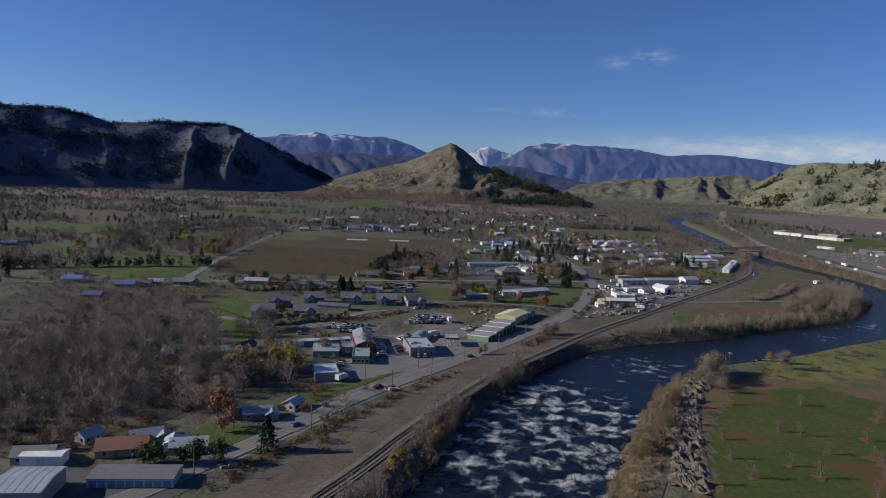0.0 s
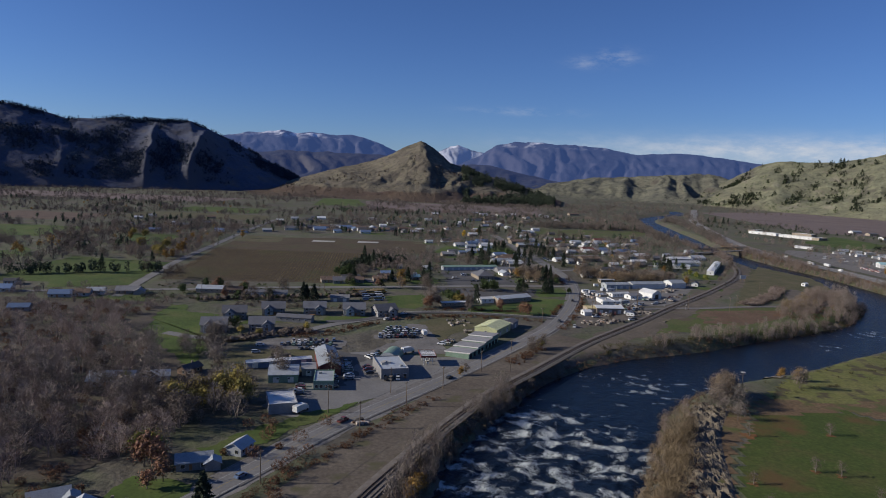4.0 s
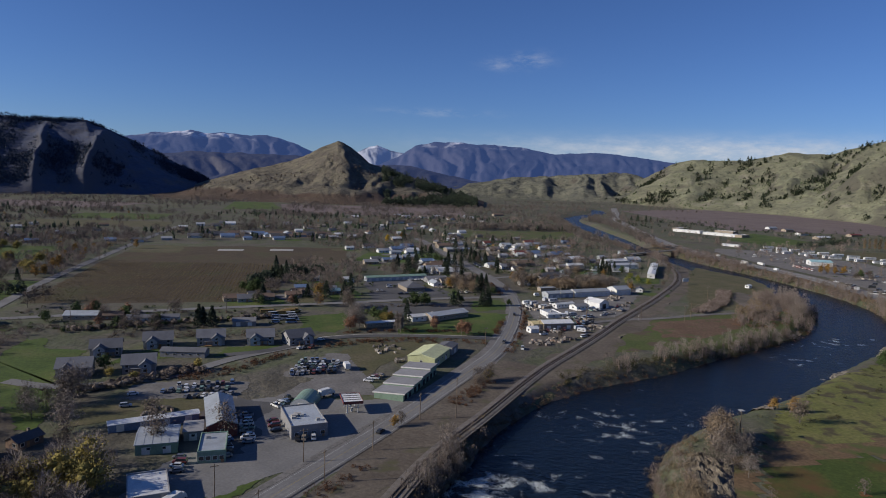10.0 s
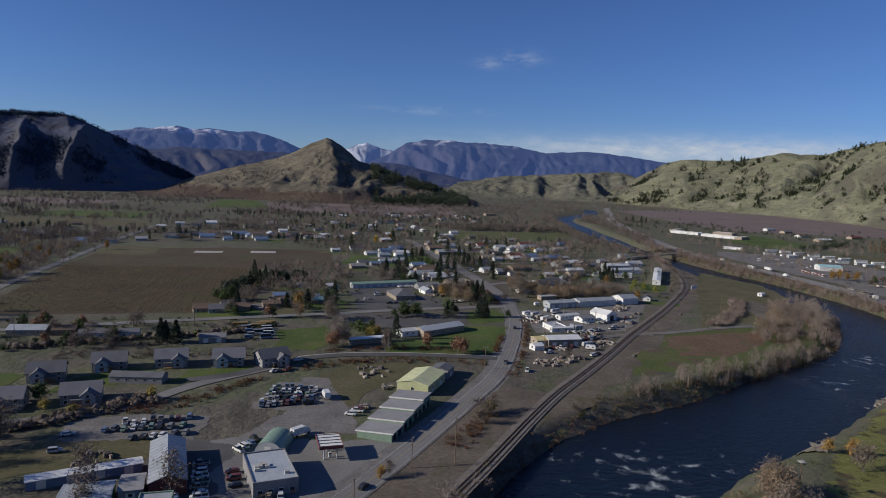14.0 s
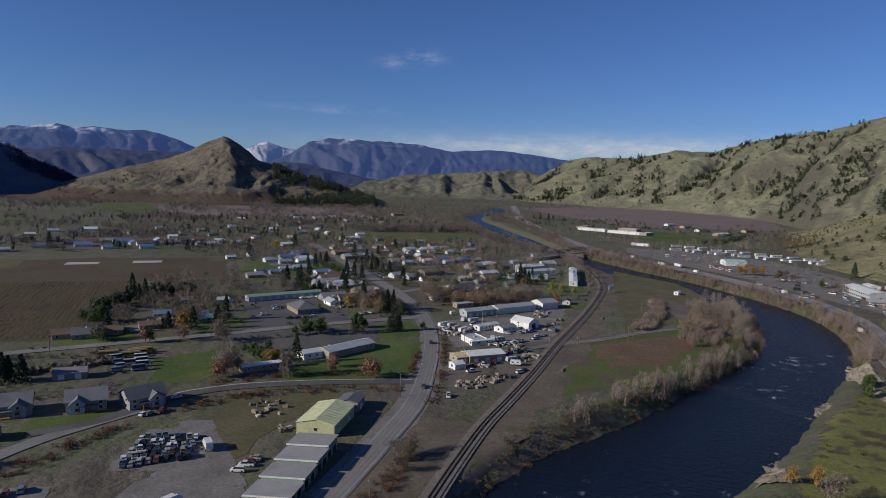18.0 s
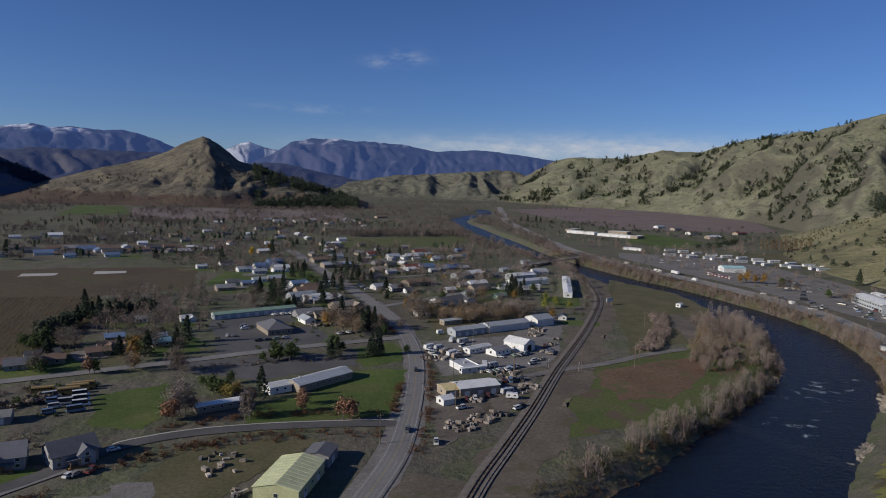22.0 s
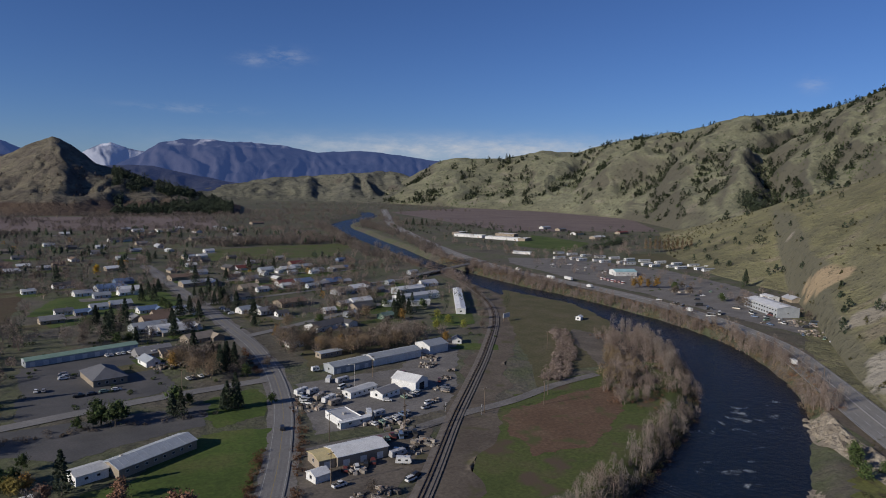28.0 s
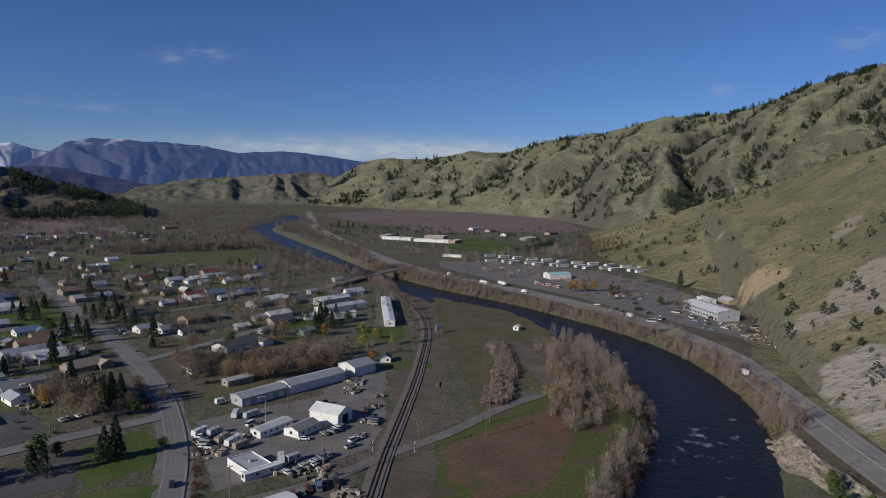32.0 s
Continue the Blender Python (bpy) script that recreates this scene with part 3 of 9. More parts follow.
def hills(name, rows, mat, label, rough=1.0, gully=0.10, n_r=70, step=0.22, seed=0.0, back=0.35, curve=1.25, spur=30.0, spurs=()):
    rows = np.array(rows, dtype=float)
    az = np.arange(rows[0, 0], rows[-1, 0] + 0.01, step)
    foot, crest, top = (np.interp(az, rows[:, 0], rows[:, k]) for k in (1, 2, 3))
    u = np.r_[np.linspace(-0.06, 1, n_r), 1 + back * np.linspace(0, 1, 10)[1:]]
    A, U = np.meshgrid(np.radians(az), u)
    R = foot[None] + (crest - foot)[None] * U
    x, y = HUB[0] + R * np.sin(A), HUB[1] + R * np.cos(A)
    uc = np.clip(U, 0, 1)
    shape = np.where(U < 0, U * 0.5, uc ** curve * (1 - 0.18 * uc) / 0.82) * np.where(U > 1, 1 - (U - 1) * 0.9, 1)
    # gullies run down the slope; they die out at the foot and the crest
    arc = A * (foot + crest)[None].mean() / 2
    wob = fbm(x, y, 1 / 260.0, 3, seed) * 90
    rib = 1 - np.abs(fbm(arc + wob, R * 0.25, 1 / (spur * 4), 4, seed + 3)) * 2
    fade = np.clip(uc * 2.5, 0, 1) * np.clip((1.03 - U) * 4, 0.12, 1)
    z = top[None] * (shape + gully * (rib - 0.35) * fade + gully * 0.5 * fbm(x, y, 1 / 180.0, 5, seed + 9) * fade)
    z = z + rough * fbm(x, y, 1 / 45.0, 4, seed + 5) * np.clip(uc * 6, 0, 1)
    for s_az, s_wide, s_rise, s_slant in spurs:
        off = (np.degrees(A) - s_az - s_slant * (1 - uc) + 0.5 * fbm(x, y, 1 / 120.0, 3, seed + 11)) / s_wide
        z = z + s_rise * np.exp(-np.abs(off) * 1.4) * np.clip(uc * 5, 0, 1) * np.clip((1.02 - U) * 2.2, 0, 1)
    z = np.where(U < 0, z - 3, z)
    m, n = len(u), len(az)
    ids = np.arange(m * n).reshape(m, n)
    q = np.stack([ids[:-1, :-1], ids[:-1, 1:], ids[1:, 1:], ids[1:, :-1]], -1).reshape(-1, 4)
    ob = new(name, mesh_np(name, np.c_[x.ravel(), y.ravel(), z.ravel()], q[:, ::-1], [mat], True))
    tagged(ob, label, "hill", kind="structure")
    return x, y, z, U


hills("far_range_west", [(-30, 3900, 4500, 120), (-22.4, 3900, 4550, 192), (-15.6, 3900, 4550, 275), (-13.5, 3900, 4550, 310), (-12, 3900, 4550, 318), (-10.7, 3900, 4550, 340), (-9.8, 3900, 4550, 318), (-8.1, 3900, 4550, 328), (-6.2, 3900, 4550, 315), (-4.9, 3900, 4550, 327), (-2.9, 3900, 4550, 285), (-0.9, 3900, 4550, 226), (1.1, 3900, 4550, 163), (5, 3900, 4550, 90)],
      M["far"], "distant haze-blue forested mountain range with traces of snow", 7, 0.14, 40, 0.16, 2.0, 0.04)
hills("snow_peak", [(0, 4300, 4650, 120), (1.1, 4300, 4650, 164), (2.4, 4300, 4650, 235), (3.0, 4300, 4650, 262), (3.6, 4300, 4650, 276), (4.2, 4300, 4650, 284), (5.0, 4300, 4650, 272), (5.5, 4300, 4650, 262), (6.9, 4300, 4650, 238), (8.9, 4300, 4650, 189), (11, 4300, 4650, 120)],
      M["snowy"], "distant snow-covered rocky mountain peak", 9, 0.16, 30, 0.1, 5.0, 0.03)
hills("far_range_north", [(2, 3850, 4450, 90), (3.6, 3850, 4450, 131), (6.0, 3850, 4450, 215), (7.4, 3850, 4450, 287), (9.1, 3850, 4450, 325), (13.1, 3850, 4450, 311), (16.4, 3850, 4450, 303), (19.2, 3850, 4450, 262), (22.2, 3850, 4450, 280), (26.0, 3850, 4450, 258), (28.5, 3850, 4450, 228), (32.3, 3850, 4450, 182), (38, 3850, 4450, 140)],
      M["far"], "distant haze-blue forested massif with snow along its top", 5, 0.16, 46, 0.16, 8.0, 0.05)
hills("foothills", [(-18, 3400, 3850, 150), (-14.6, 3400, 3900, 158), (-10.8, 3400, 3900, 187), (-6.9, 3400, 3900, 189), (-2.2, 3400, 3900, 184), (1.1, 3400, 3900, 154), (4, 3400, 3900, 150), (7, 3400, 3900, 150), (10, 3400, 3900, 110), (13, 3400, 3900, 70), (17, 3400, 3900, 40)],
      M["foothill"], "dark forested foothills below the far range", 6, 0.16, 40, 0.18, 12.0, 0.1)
hills("low_ridge", [(5, 3300, 3650, 8), (8.7, 3300, 3700, 26), (12.4, 3250, 3700, 65), (15.5, 3200, 3700, 101), (20.4, 3150, 3700, 123), (25.2, 3100, 3700, 149), (26.9, 3050, 3600, 113), (30, 3000, 3500, 90)],
      M["low_hill"], "low dry grassy ridge closing the valley", 7, 0.26, 40, 0.18, 14.0, 0.2)
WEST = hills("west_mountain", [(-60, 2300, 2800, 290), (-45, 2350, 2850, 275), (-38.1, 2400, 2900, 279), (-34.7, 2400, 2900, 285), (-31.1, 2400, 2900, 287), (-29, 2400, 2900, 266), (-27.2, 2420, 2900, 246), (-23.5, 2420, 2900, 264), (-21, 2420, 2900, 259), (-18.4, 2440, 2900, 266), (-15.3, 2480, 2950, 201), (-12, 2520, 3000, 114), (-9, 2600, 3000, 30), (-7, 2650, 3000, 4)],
             M["west_mountain"], "shaded, haze-blue steep mountain with pine forest and rock ribs", 5, 0.055, 110, 0.12, 21.0, 0.25, 1.0, 70,
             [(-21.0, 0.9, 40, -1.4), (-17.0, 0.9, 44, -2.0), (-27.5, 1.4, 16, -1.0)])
CONE = hills("knoll", [(-14, 2150, 2750, 4), (-12, 2140, 2750, 16), (-10, 2130, 2750, 46), (-8, 2120, 2750, 78), (-5.5, 2100, 2750, 108), (-3, 2070, 2750, 140), (-1.5, 2050, 2750, 172), (-0.5, 2030, 2750, 200), (0.3, 2030, 2750, 217), (0.8, 2030, 2750, 227), (1.3, 2030, 2750, 218), (2.1, 2030, 2750, 195), (3.5, 2030, 2700, 140), (6.1, 2030, 2650, 102), (8.7, 2030, 2600, 71), (11.8, 2050, 2550, 22), (13.5, 2080, 2550, 4)],
             M["cone"], "pointed dry grassy knoll with rock outcrops", 5, 0.15, 90, 0.12, 31.0, 0.3, 1.3, 32)
EAST = hills("east_ridge", [(23, 3200, 3650, 30), (25.2, 3100, 3600, 64), (26.9, 3000, 3500, 129), (28.7, 2900, 3400, 189), (30.5, 2800, 3400, 217), (34.1, 2700, 3300, 207), (37.2, 2600, 3300, 251), (39.9, 2450, 3300, 243), (43.4, 2250, 3300, 302), (47.3, 1750, 3200, 323), (49.4, 1600, 3100, 314), (52.5, 1450, 2900, 359), (56.7, 1450, 2700, 357), (60.1, 1450, 2500, 392), (62.7, 1450, 2400, 417), (65.2, 1400, 2300, 424), (75, 1400, 2200, 440), (100, 1300, 2000, 420), (120, 1200, 1900, 380)],
             M["hill"], "long dry grassy ridge dotted with pines", 8, 0.24, 130, 0.25, 41.0, 0.3, 1.0, 60)
NEAR = hills("east_shoulder", [(45.6, 1180, 1500, 6), (46.8, 1060, 1490, 14), (48.4, 960, 1450, 32), (50.9, 885, 1400, 55), (52.6, 850, 1360, 72), (53.2, 700, 1330, 80), (53.7, 536, 1320, 84), (54.5, 470, 1310, 90), (55.3, 440, 1300, 97), (56.6, 394, 1280, 106), (58.2, 370, 1250, 120), (60.3, 340, 1200, 142), (63.1, 314, 1150, 162), (67.5, 290, 1080, 182), (75, 285, 1000, 200), (85, 290, 950, 210), (110, 300, 900, 200)],
             M["near_hill"], "near dry grassy hillside above the highway", 1.6, 0.10, 110, 0.25, 53.0, 0.4, 1.1, 22)

# ---- river ----
def make_river():
    line = RIVER
    n = normals_of(line)
    across = np.linspace(-1, 1, 96)
    V = []
    W = line[:, 2] + 7
    P = line[:, None, :2] + n[:, None, :] * (across[None, :, None] * W[:, None, None])
    x, y = P[..., 0], P[..., 1]
    near = np.exp(-(((x - 52) / 66) ** 2 + ((y - 268) / 80) ** 2) ** 3)
    chop = 0.62 * np.exp(-(((x - 130) / 42) ** 2 + ((y - 372) / 26) ** 2)) + 0.55 * np.exp(-(((x - 348) / 40) ** 2 + ((y - 508) / 24) ** 2)) + 0.36 * np.exp(-(((x - 285) / 40) ** 2 + ((y - 470) / 20) ** 2))
    foam = np.clip(1.0 * near + chop + 0.24 * np.exp(-((y - 430) / 190) ** 2), 0, 1.0)
    z = WATER_Z + 0.06 * fbm(x, y, 0.2, 3) + near * (1.0 * fbm(x, y, 0.10, 4, 4.0) + 1.1 * fbm(x, y, 0.3, 3, 6.0)) + chop * 0.5 * fbm(x, y, 0.3, 3, 2.0)
    m, k = x.shape
    ids = np.arange(m * k).reshape(m, k)
    q = np.stack([ids[:-1, :-1], ids[1:, :-1], ids[1:, 1:], ids[:-1, 1:]], -1).reshape(-1, 4)
    me = mesh_np("river_water", np.c_[x.ravel(), y.ravel(), z.ravel()], q[:, ::-1], [M["water"]], True)
    att = me.attributes.new("foam", "FLOAT", "POINT")
    att.data.foreach_set("value", foam.ravel().astype(np.float32))
    ob = new("river_water", me)
    tagged(ob, "dark blue river with white rapids between brushy banks", "river", kind="structure")


def water_material():
    m = bpy.data.materials.new("river_water")
    m.use_nodes = True
    nt = m.node_tree
    b = nt.nodes["Principled BSDF"]
    b.inputs["Roughness"].default_value = 0.12
    b.inputs["IOR"].default_value = 1.33
    b.inputs["Specular IOR Level"].default_value = 0.25
    geo = nt.nodes.new("ShaderNodeNewGeometry")
    at = nt.nodes.new("ShaderNodeAttribute")
    at.attribute_name = "foam"
    mp = nt.nodes.new("ShaderNodeMapping")
    mp.inputs["Rotation"].default_value = (0, 0, radians(20))
    mp.inputs["Scale"].default_value = (0.9, 1.0, 1.0)
    nt.links.new(geo.outputs["Position"], mp.inputs["Vector"])
    n1 = nt.nodes.new("ShaderNodeTexNoise")
    n1.inputs["Scale"].default_value, n1.inputs["Detail"].default_value, n1.inputs["Roughness"].default_value, n1.inputs["Distortion"].default_value = 1.1, 12, 0.75, 0.6
    nt.links.new(mp.outputs[0], n1.inputs["Vector"])
    # foam is a lace of filaments that fills in where the water is roughest
    n0 = nt.nodes.new("ShaderNodeTexNoise")
    n0.inputs["Scale"].default_value, n0.inputs["Detail"].default_value, n0.inputs["Distortion"].default_value = 0.15, 8, 0.3
    nt.links.new(mp.outputs[0], n0.inputs["Vector"])

    def calc(op, *vals):
        q = nt.nodes.new("ShaderNodeMath")
        q.operation = op
        for k, v in enumerate(vals):
            if isinstance(v, (int, float)):
                q.inputs[k].default_value = v
            else:
                nt.links.new(v, q.inputs[k])
        return q.outputs[0]

    lace = calc("MULTIPLY", calc("ABSOLUTE", calc("SUBTRACT", n1.outputs["Fac"], 0.5)), -5.0)
    level = calc("MULTIPLY_ADD", at.outputs["Fac"], 0.62, -0.50)
    rough_water = calc("MULTIPLY_ADD", calc("SUBTRACT", n0.outputs["Fac"], 0.5), 2.0, level)
    mr = nt.nodes.new("ShaderNodeMapRange")
    mr.inputs["From Min"].default_value, mr.inputs["From Max"].default_value = 0.03, 0.2
    nt.links.new(calc("ADD", rough_water, lace), mr.inputs["Value"])
    mx = nt.nodes.new("ShaderNodeMix")
    mx.data_type = "RGBA"
    mx.inputs["A"].default_value = (0.006, 0.011, 0.020, 1)
    mx.inputs["B"].default_value = (0.54, 0.58, 0.56, 1)
    nt.links.new(mr.outputs[0], mx.inputs["Factor"])
    nt.links.new(mx.outputs["Result"], b.inputs["Base Color"])
    rr = nt.nodes.new("ShaderNodeMapRange")
    rr.inputs["To Min"].default_value, rr.inputs["To Max"].default_value = 0.2, 0.85
    nt.links.new(mr.outputs[0], rr.inputs["Value"])
    nt.links.new(rr.outputs[0], b.inputs["Roughness"])
    n2 = nt.nodes.new("ShaderNodeTexNoise")
    n2.inputs["Scale"].default_value, n2.inputs["Detail"].default_value = 0.5, 5
    nt.links.new(mp.outputs[0], n2.inputs["Vector"])
    bp = nt.nodes.new("ShaderNodeBump")
    bp.inputs["Strength"].default_value, bp.inputs["Distance"].default_value = 1.0, 0.9
    nt.links.new(n2.outputs["Fac"], bp.inputs["Height"])
    nt.links.new(bp.outputs[0], b.inputs["Normal"])
    return m


M["water"] = water_material()
make_river()


# ---- roads, tracks and fields ----
def ribbon(name, points, width, z, mat, label="", category="road", kind="structure", step=5.0, offset=0.0, dash=0.0, parent=None, drape=0.0):
    line = smooth_line(points, step)
    n = normals_of(line)
    if drape:
        m = max(3, int(width / 3))
        o = np.linspace(-0.5, 0.5, m) * width + offset
        P = line[:, None, :2] + n[:, None] * (o[None, :, None] + (drape * fbm(line[:, 0], line[:, 1], 0.06, 3)[:, None, None] * (np.abs(np.linspace(-1, 1, m)) > 0.9)[None, :, None]))
        zz = land_height(P[..., 0], P[..., 1]) + 0.045 + z
        ids = np.arange(zz.size).reshape(zz.shape)
        q = np.stack([ids[:-1, :-1], ids[:-1, 1:], ids[1:, 1:], ids[1:, :-1]], -1).reshape(-1, 4)
        ob = new(name, mesh_np(name, np.c_[P.reshape(-1, 2), zz.ravel()], q[:, ::-1], [mat], True))
        return tagged(ob, label, category, kind=kind)
    zz = (line[:, 2] if line.shape[1] > 2 else np.zeros(len(line))) + z
    c = line[:, :2] + n * offset
    l, r = c + n * width / 2, c - n * width / 2
    V = np.empty((len(line) * 2, 3))
    V[0::2], V[1::2] = np.c_[l, zz], np.c_[r, zz]
    i = np.arange(0, len(V) - 2, 2)
    q = np.stack([i + 1, i + 3, i + 2, i], -1)
    if dash:
        q = q[(np.arange(len(q)) // max(1, int(dash / step))) % 2 == 0]
    ob = new(name, mesh_np(name, V, q, [mat]))
    if parent:
        ob.parent = parent
        if label:
            ob["label"] = label
    else:
        tagged(ob, label, category, kind=kind)
    return ob


PATCHES = 0


def patch(name, corners, mat, z, label, category="field", wobble=3.5, kind="structure", step=1.3):
    """A sheet of ground cover with an uneven edge."""
    c = np.array(corners, dtype=float)
    edge = []
    for i in range(len(c)):
        a, b = c[i], c[(i + 1) % len(c)]
        n = max(1, int(np.linalg.norm(b - a) / step))
        for k in range(n):
            edge.append(a + (b - a) * k / n)
    edge = np.array(edge)
    edge = edge + wobble * np.c_[fbm(edge[:, 0], edge[:, 1], 0.09, 5, 3.0), fbm(edge[:, 0], edge[:, 1], 0.09, 5, 8.0)] + wobble * 0.45 * np.c_[fbm(edge[:, 0], edge[:, 1], 0.5, 3, 4.0), fbm(edge[:, 0], edge[:, 1], 0.5, 3, 9.0)]
    global PATCHES
    PATCHES += 1
    z = 0.01 + 0.003 * PATCHES
    bm = bmesh.new()
    vs = [bm.verts.new((x, y, z)) for x, y in edge]
    f = bm.faces.new(vs)
    f.normal_update()
    if f.normal.z < 0:
        f.normal_flip()
    bmesh.ops.triangulate(bm, faces=bm.faces[:])
    me = bpy.data.meshes.new(name)
    bm.to_mesh(me)
    bm.free()
    me.materials.append(mat)
    return tagged(new(name, me), label, category, kind=kind)


MAIN = [(-190, 60), (-130, 130), (-84, 191), (-71, 213), (-50, 248), (-22, 296), (12, 343), (37, 378), (80, 443), (102, 479), (120, 520), (134, 557), (150, 608), (161, 665), (166, 720), (165, 780), (162, 880), (155, 1035), (150, 1160)]
RAIL = [(-110, 40), (-66, 125), (-24, 203), (-3, 249), (21, 298), (44, 339), (72, 378), (98, 415), (121, 446), (143, 472), (173, 508), (212, 557), (249, 601), (291, 652), (348, 727), (382, 785), (408, 846), (430, 915), (446, 985), (462, 1080), (490, 1250)]
HWY = [(262, 300), (300, 360), (332, 406), (361, 443), (379, 465), (415, 506), (441, 536), (468, 569), (487, 602), (510, 660), (524, 730), (531, 800), (530, 880), (531, 985), (550, 1100), (580, 1220), (630, 1390), (690, 1580), (765, 1796), (920, 2152), (1060, 2480)]
road = ribbon("road_main", MAIN, 8.8, 0.262, M["asphalt"], "worn grey two-lane asphalt road beside the railway")
ribbon("center_line", MAIN, 0.2, 0.272, M["paint_yellow"], parent=road)
ribbon("edge_line", MAIN, 0.15, 0.272, M["paint_white"], offset=3.7, parent=road)
ribbon("edge_line", MAIN, 0.15, 0.272, M["paint_white"], offset=-3.7, parent=road)
ribbon("shoulder", MAIN[4:11], 13, 0.215, M["gravel"], "gravel verge along the main road", "verge", offset=1.5)
ribbon("road_verge", MAIN, 13.5, 0.0, M["gravel"], "worn gravel verge under the main road", "verge", drape=2.2)
for off in (-2.7, -1.0, 1.0, 2.7):
    ribbon("wheel_track", MAIN, 0.7, 0.267, M["road_wear"], parent=road, offset=off)
highway = ribbon("highway", HWY, 21, 0.7, M["highway"], "grey four-lane highway along the far river bank")
for off, wd, mt, ds in ((0.0, 0.9, "concrete", 0), (9.2, 0.3, "paint_white", 0), (-9.2, 0.3, "paint_white", 0), (4.6, 0.3, "paint_white", 6), (-4.6, 0.3, "paint_white", 6)):
    ribbon("median_barrier" if wd > 0.5 else "lane_line", HWY, wd, 0.74 if wd < 0.5 else 1.4, M[mt], parent=highway, offset=off, step=3.0, dash=ds)
ribbon("guard_rail", HWY[:15], 0.35, 1.4, M["concrete"], "pale guard rail along the highway", "guard rail", offset=10.9)
ribbon("highway_bank", HWY, 30, 0.1, M["verge"], "dirt embankment under the highway", "embankment", drape=5)
ribbon("road_cross", [(-330, 535), (-250, 558), (-180, 575), (-92, 600), (16, 624), (90, 642), (160, 652)], 8, 0.257, M["asphalt"], "grey cross road through the fields")
ribbon("road_west", [(-205, 540), (-212, 600), (-224, 740), (-229, 900), (-233, 1050), (-236, 1300)], 8, 0.253, M["asphalt"], "grey country road along the orchard")
ribbon("road_town_east", [(166, 752), (215, 778), (280, 815), (330, 852), (400, 955)], 7, 0.249, M["asphalt"], "grey town street")
ribbon("road_town_mid", [(162, 880), (220, 900), (300, 925), (395, 955)], 6.5, 0.245, M["asphalt"], "grey town street")
ribbon("road_town_north", [(158, 980), (230, 1010), (330, 1050)], 6, 0.241, M["asphalt"], "grey town street")
lane = ribbon("lane", [(-46, 478), (-25, 486), (-5, 503), (9, 513), (30, 518), (60, 517), (95, 511), (112, 506)], 6.5, 0.26, M["asphalt_dark"], "dark asphalt lane with a pale kerb")
ribbon("kerb", [(3, 514), (9, 517.5), (30, 522), (60, 521), (95, 515), (110, 511)], 0.9, 0.36, M["concrete"], parent=lane)
ribbon("subdivision_road", [(-135, 438), (-110, 428), (-80, 434), (-60, 445), (-48, 462), (-35, 476), (-10, 496)], 7, 0.237, M["asphalt"], "pale street below the new houses")
ribbon("crossing_road", [(128, 546), (150, 552), (185, 553), (219, 561), (250, 566), (285, 577), (320, 583)], 6, 0.233, M["gravel"], "gravel road over the railway crossing")
ribbon("peninsula_track", [(277, 578), (300, 612), (335, 655), (376, 711), (400, 750)], 4.5, 0.1, M["dry_grass"], "overgrown pale track over the peninsula")
ribbon("rail_side_strip", RAIL, 24, 0.02, M["verge"], "bare dirt strip along the railway", "verge", offset=-6, drape=9)
ribbon("rail_side_strip_west", RAIL[1:9], 22, 0.06, M["verge"], "bare brown strip between road and railway", "verge", offset=14, drape=3)

patch("orchard_field", [(-203, 622), (-28, 630), (-38, 840), (-218, 850)], M["orchard_soil"], 0.1, "brown orchard ground with rows of bare trees")
patch("upper_field", [(-219, 850), (-38, 840), (30, 860), (36, 1005), (-100, 1010), (-218, 985)], M["orchard_soil"], 0.11, "bare brown field with two pale pads")
patch("green_strip", [(-219, 930), (-160, 935), (-165, 1005), (-218, 1010)], M["dry_grass"], 0.14, "dry green strip of field")
patch("lawn_bus", [(-8, 535), (14, 529), (22, 555), (20, 590), (-10, 575)], M["lawn"], 0.12, "mown green lawn beside the parked buses")
patch("lawn_long", [(52, 524), (109, 516), (122, 545), (138, 582), (112, 588), (75, 552), (56, 545)], M["lawn"], 0.12, "mown green lawn in front of the long building")
patch("lawn_corner", [(118, 592), (140, 600), (147, 640), (126, 634), (112, 618)], M["lawn"], 0.13, "green lawn at the road corner")
patch("court_lot", [(30, 603), (62, 580), (80, 589), (112, 598), (122, 625), (71, 626), (27, 626)], M["asphalt_dark"], 0.13, "grey asphalt parking area")
patch("office_lot", [(44, 632), (112, 655), (108, 700), (104, 740), (42, 728)], M["asphalt_dark"], 0.14, "dark asphalt yard round the office")
patch("trailer_lawn", [(183, 602), (190, 599), (196, 593), (191, 586), (181, 594)], M["lawn"], 0.2, "small lawn before the office trailer", "lawn", 1.0)
patch("warehouse_yard", [(152, 566), (215, 570), (240, 600), (292, 690), (272, 690), (225, 640), (166, 640)], M["gravel"], 0.12, "pale gravel yard between warehouses")
patch("shed_yard", [(118, 478), (150, 497), (190, 540), (200, 556), (140, 545), (128, 517)], M["dirt"], 0.12, "bare dirt yard with vehicles")
patch("station_apron", [(-42, 352), (-54, 316), (-34, 304), (8, 346), (55, 402), (50, 408), (24, 400), (-14, 408), (-28, 405)], M["asphalt"], 0.13, "worn grey apron round the fuel station")
patch("shop_yard", [(-44, 352), (-22, 345), (-16, 400), (-30, 410), (-44, 405)], M["asphalt_dark"], 0.16, "dark yard in front of the repair shop")
patch("wreck_yard", [(-14, 440), (16, 432), (20, 470), (-4, 474)], M["gravel"], 0.14, "gravel lot full of parked cars")
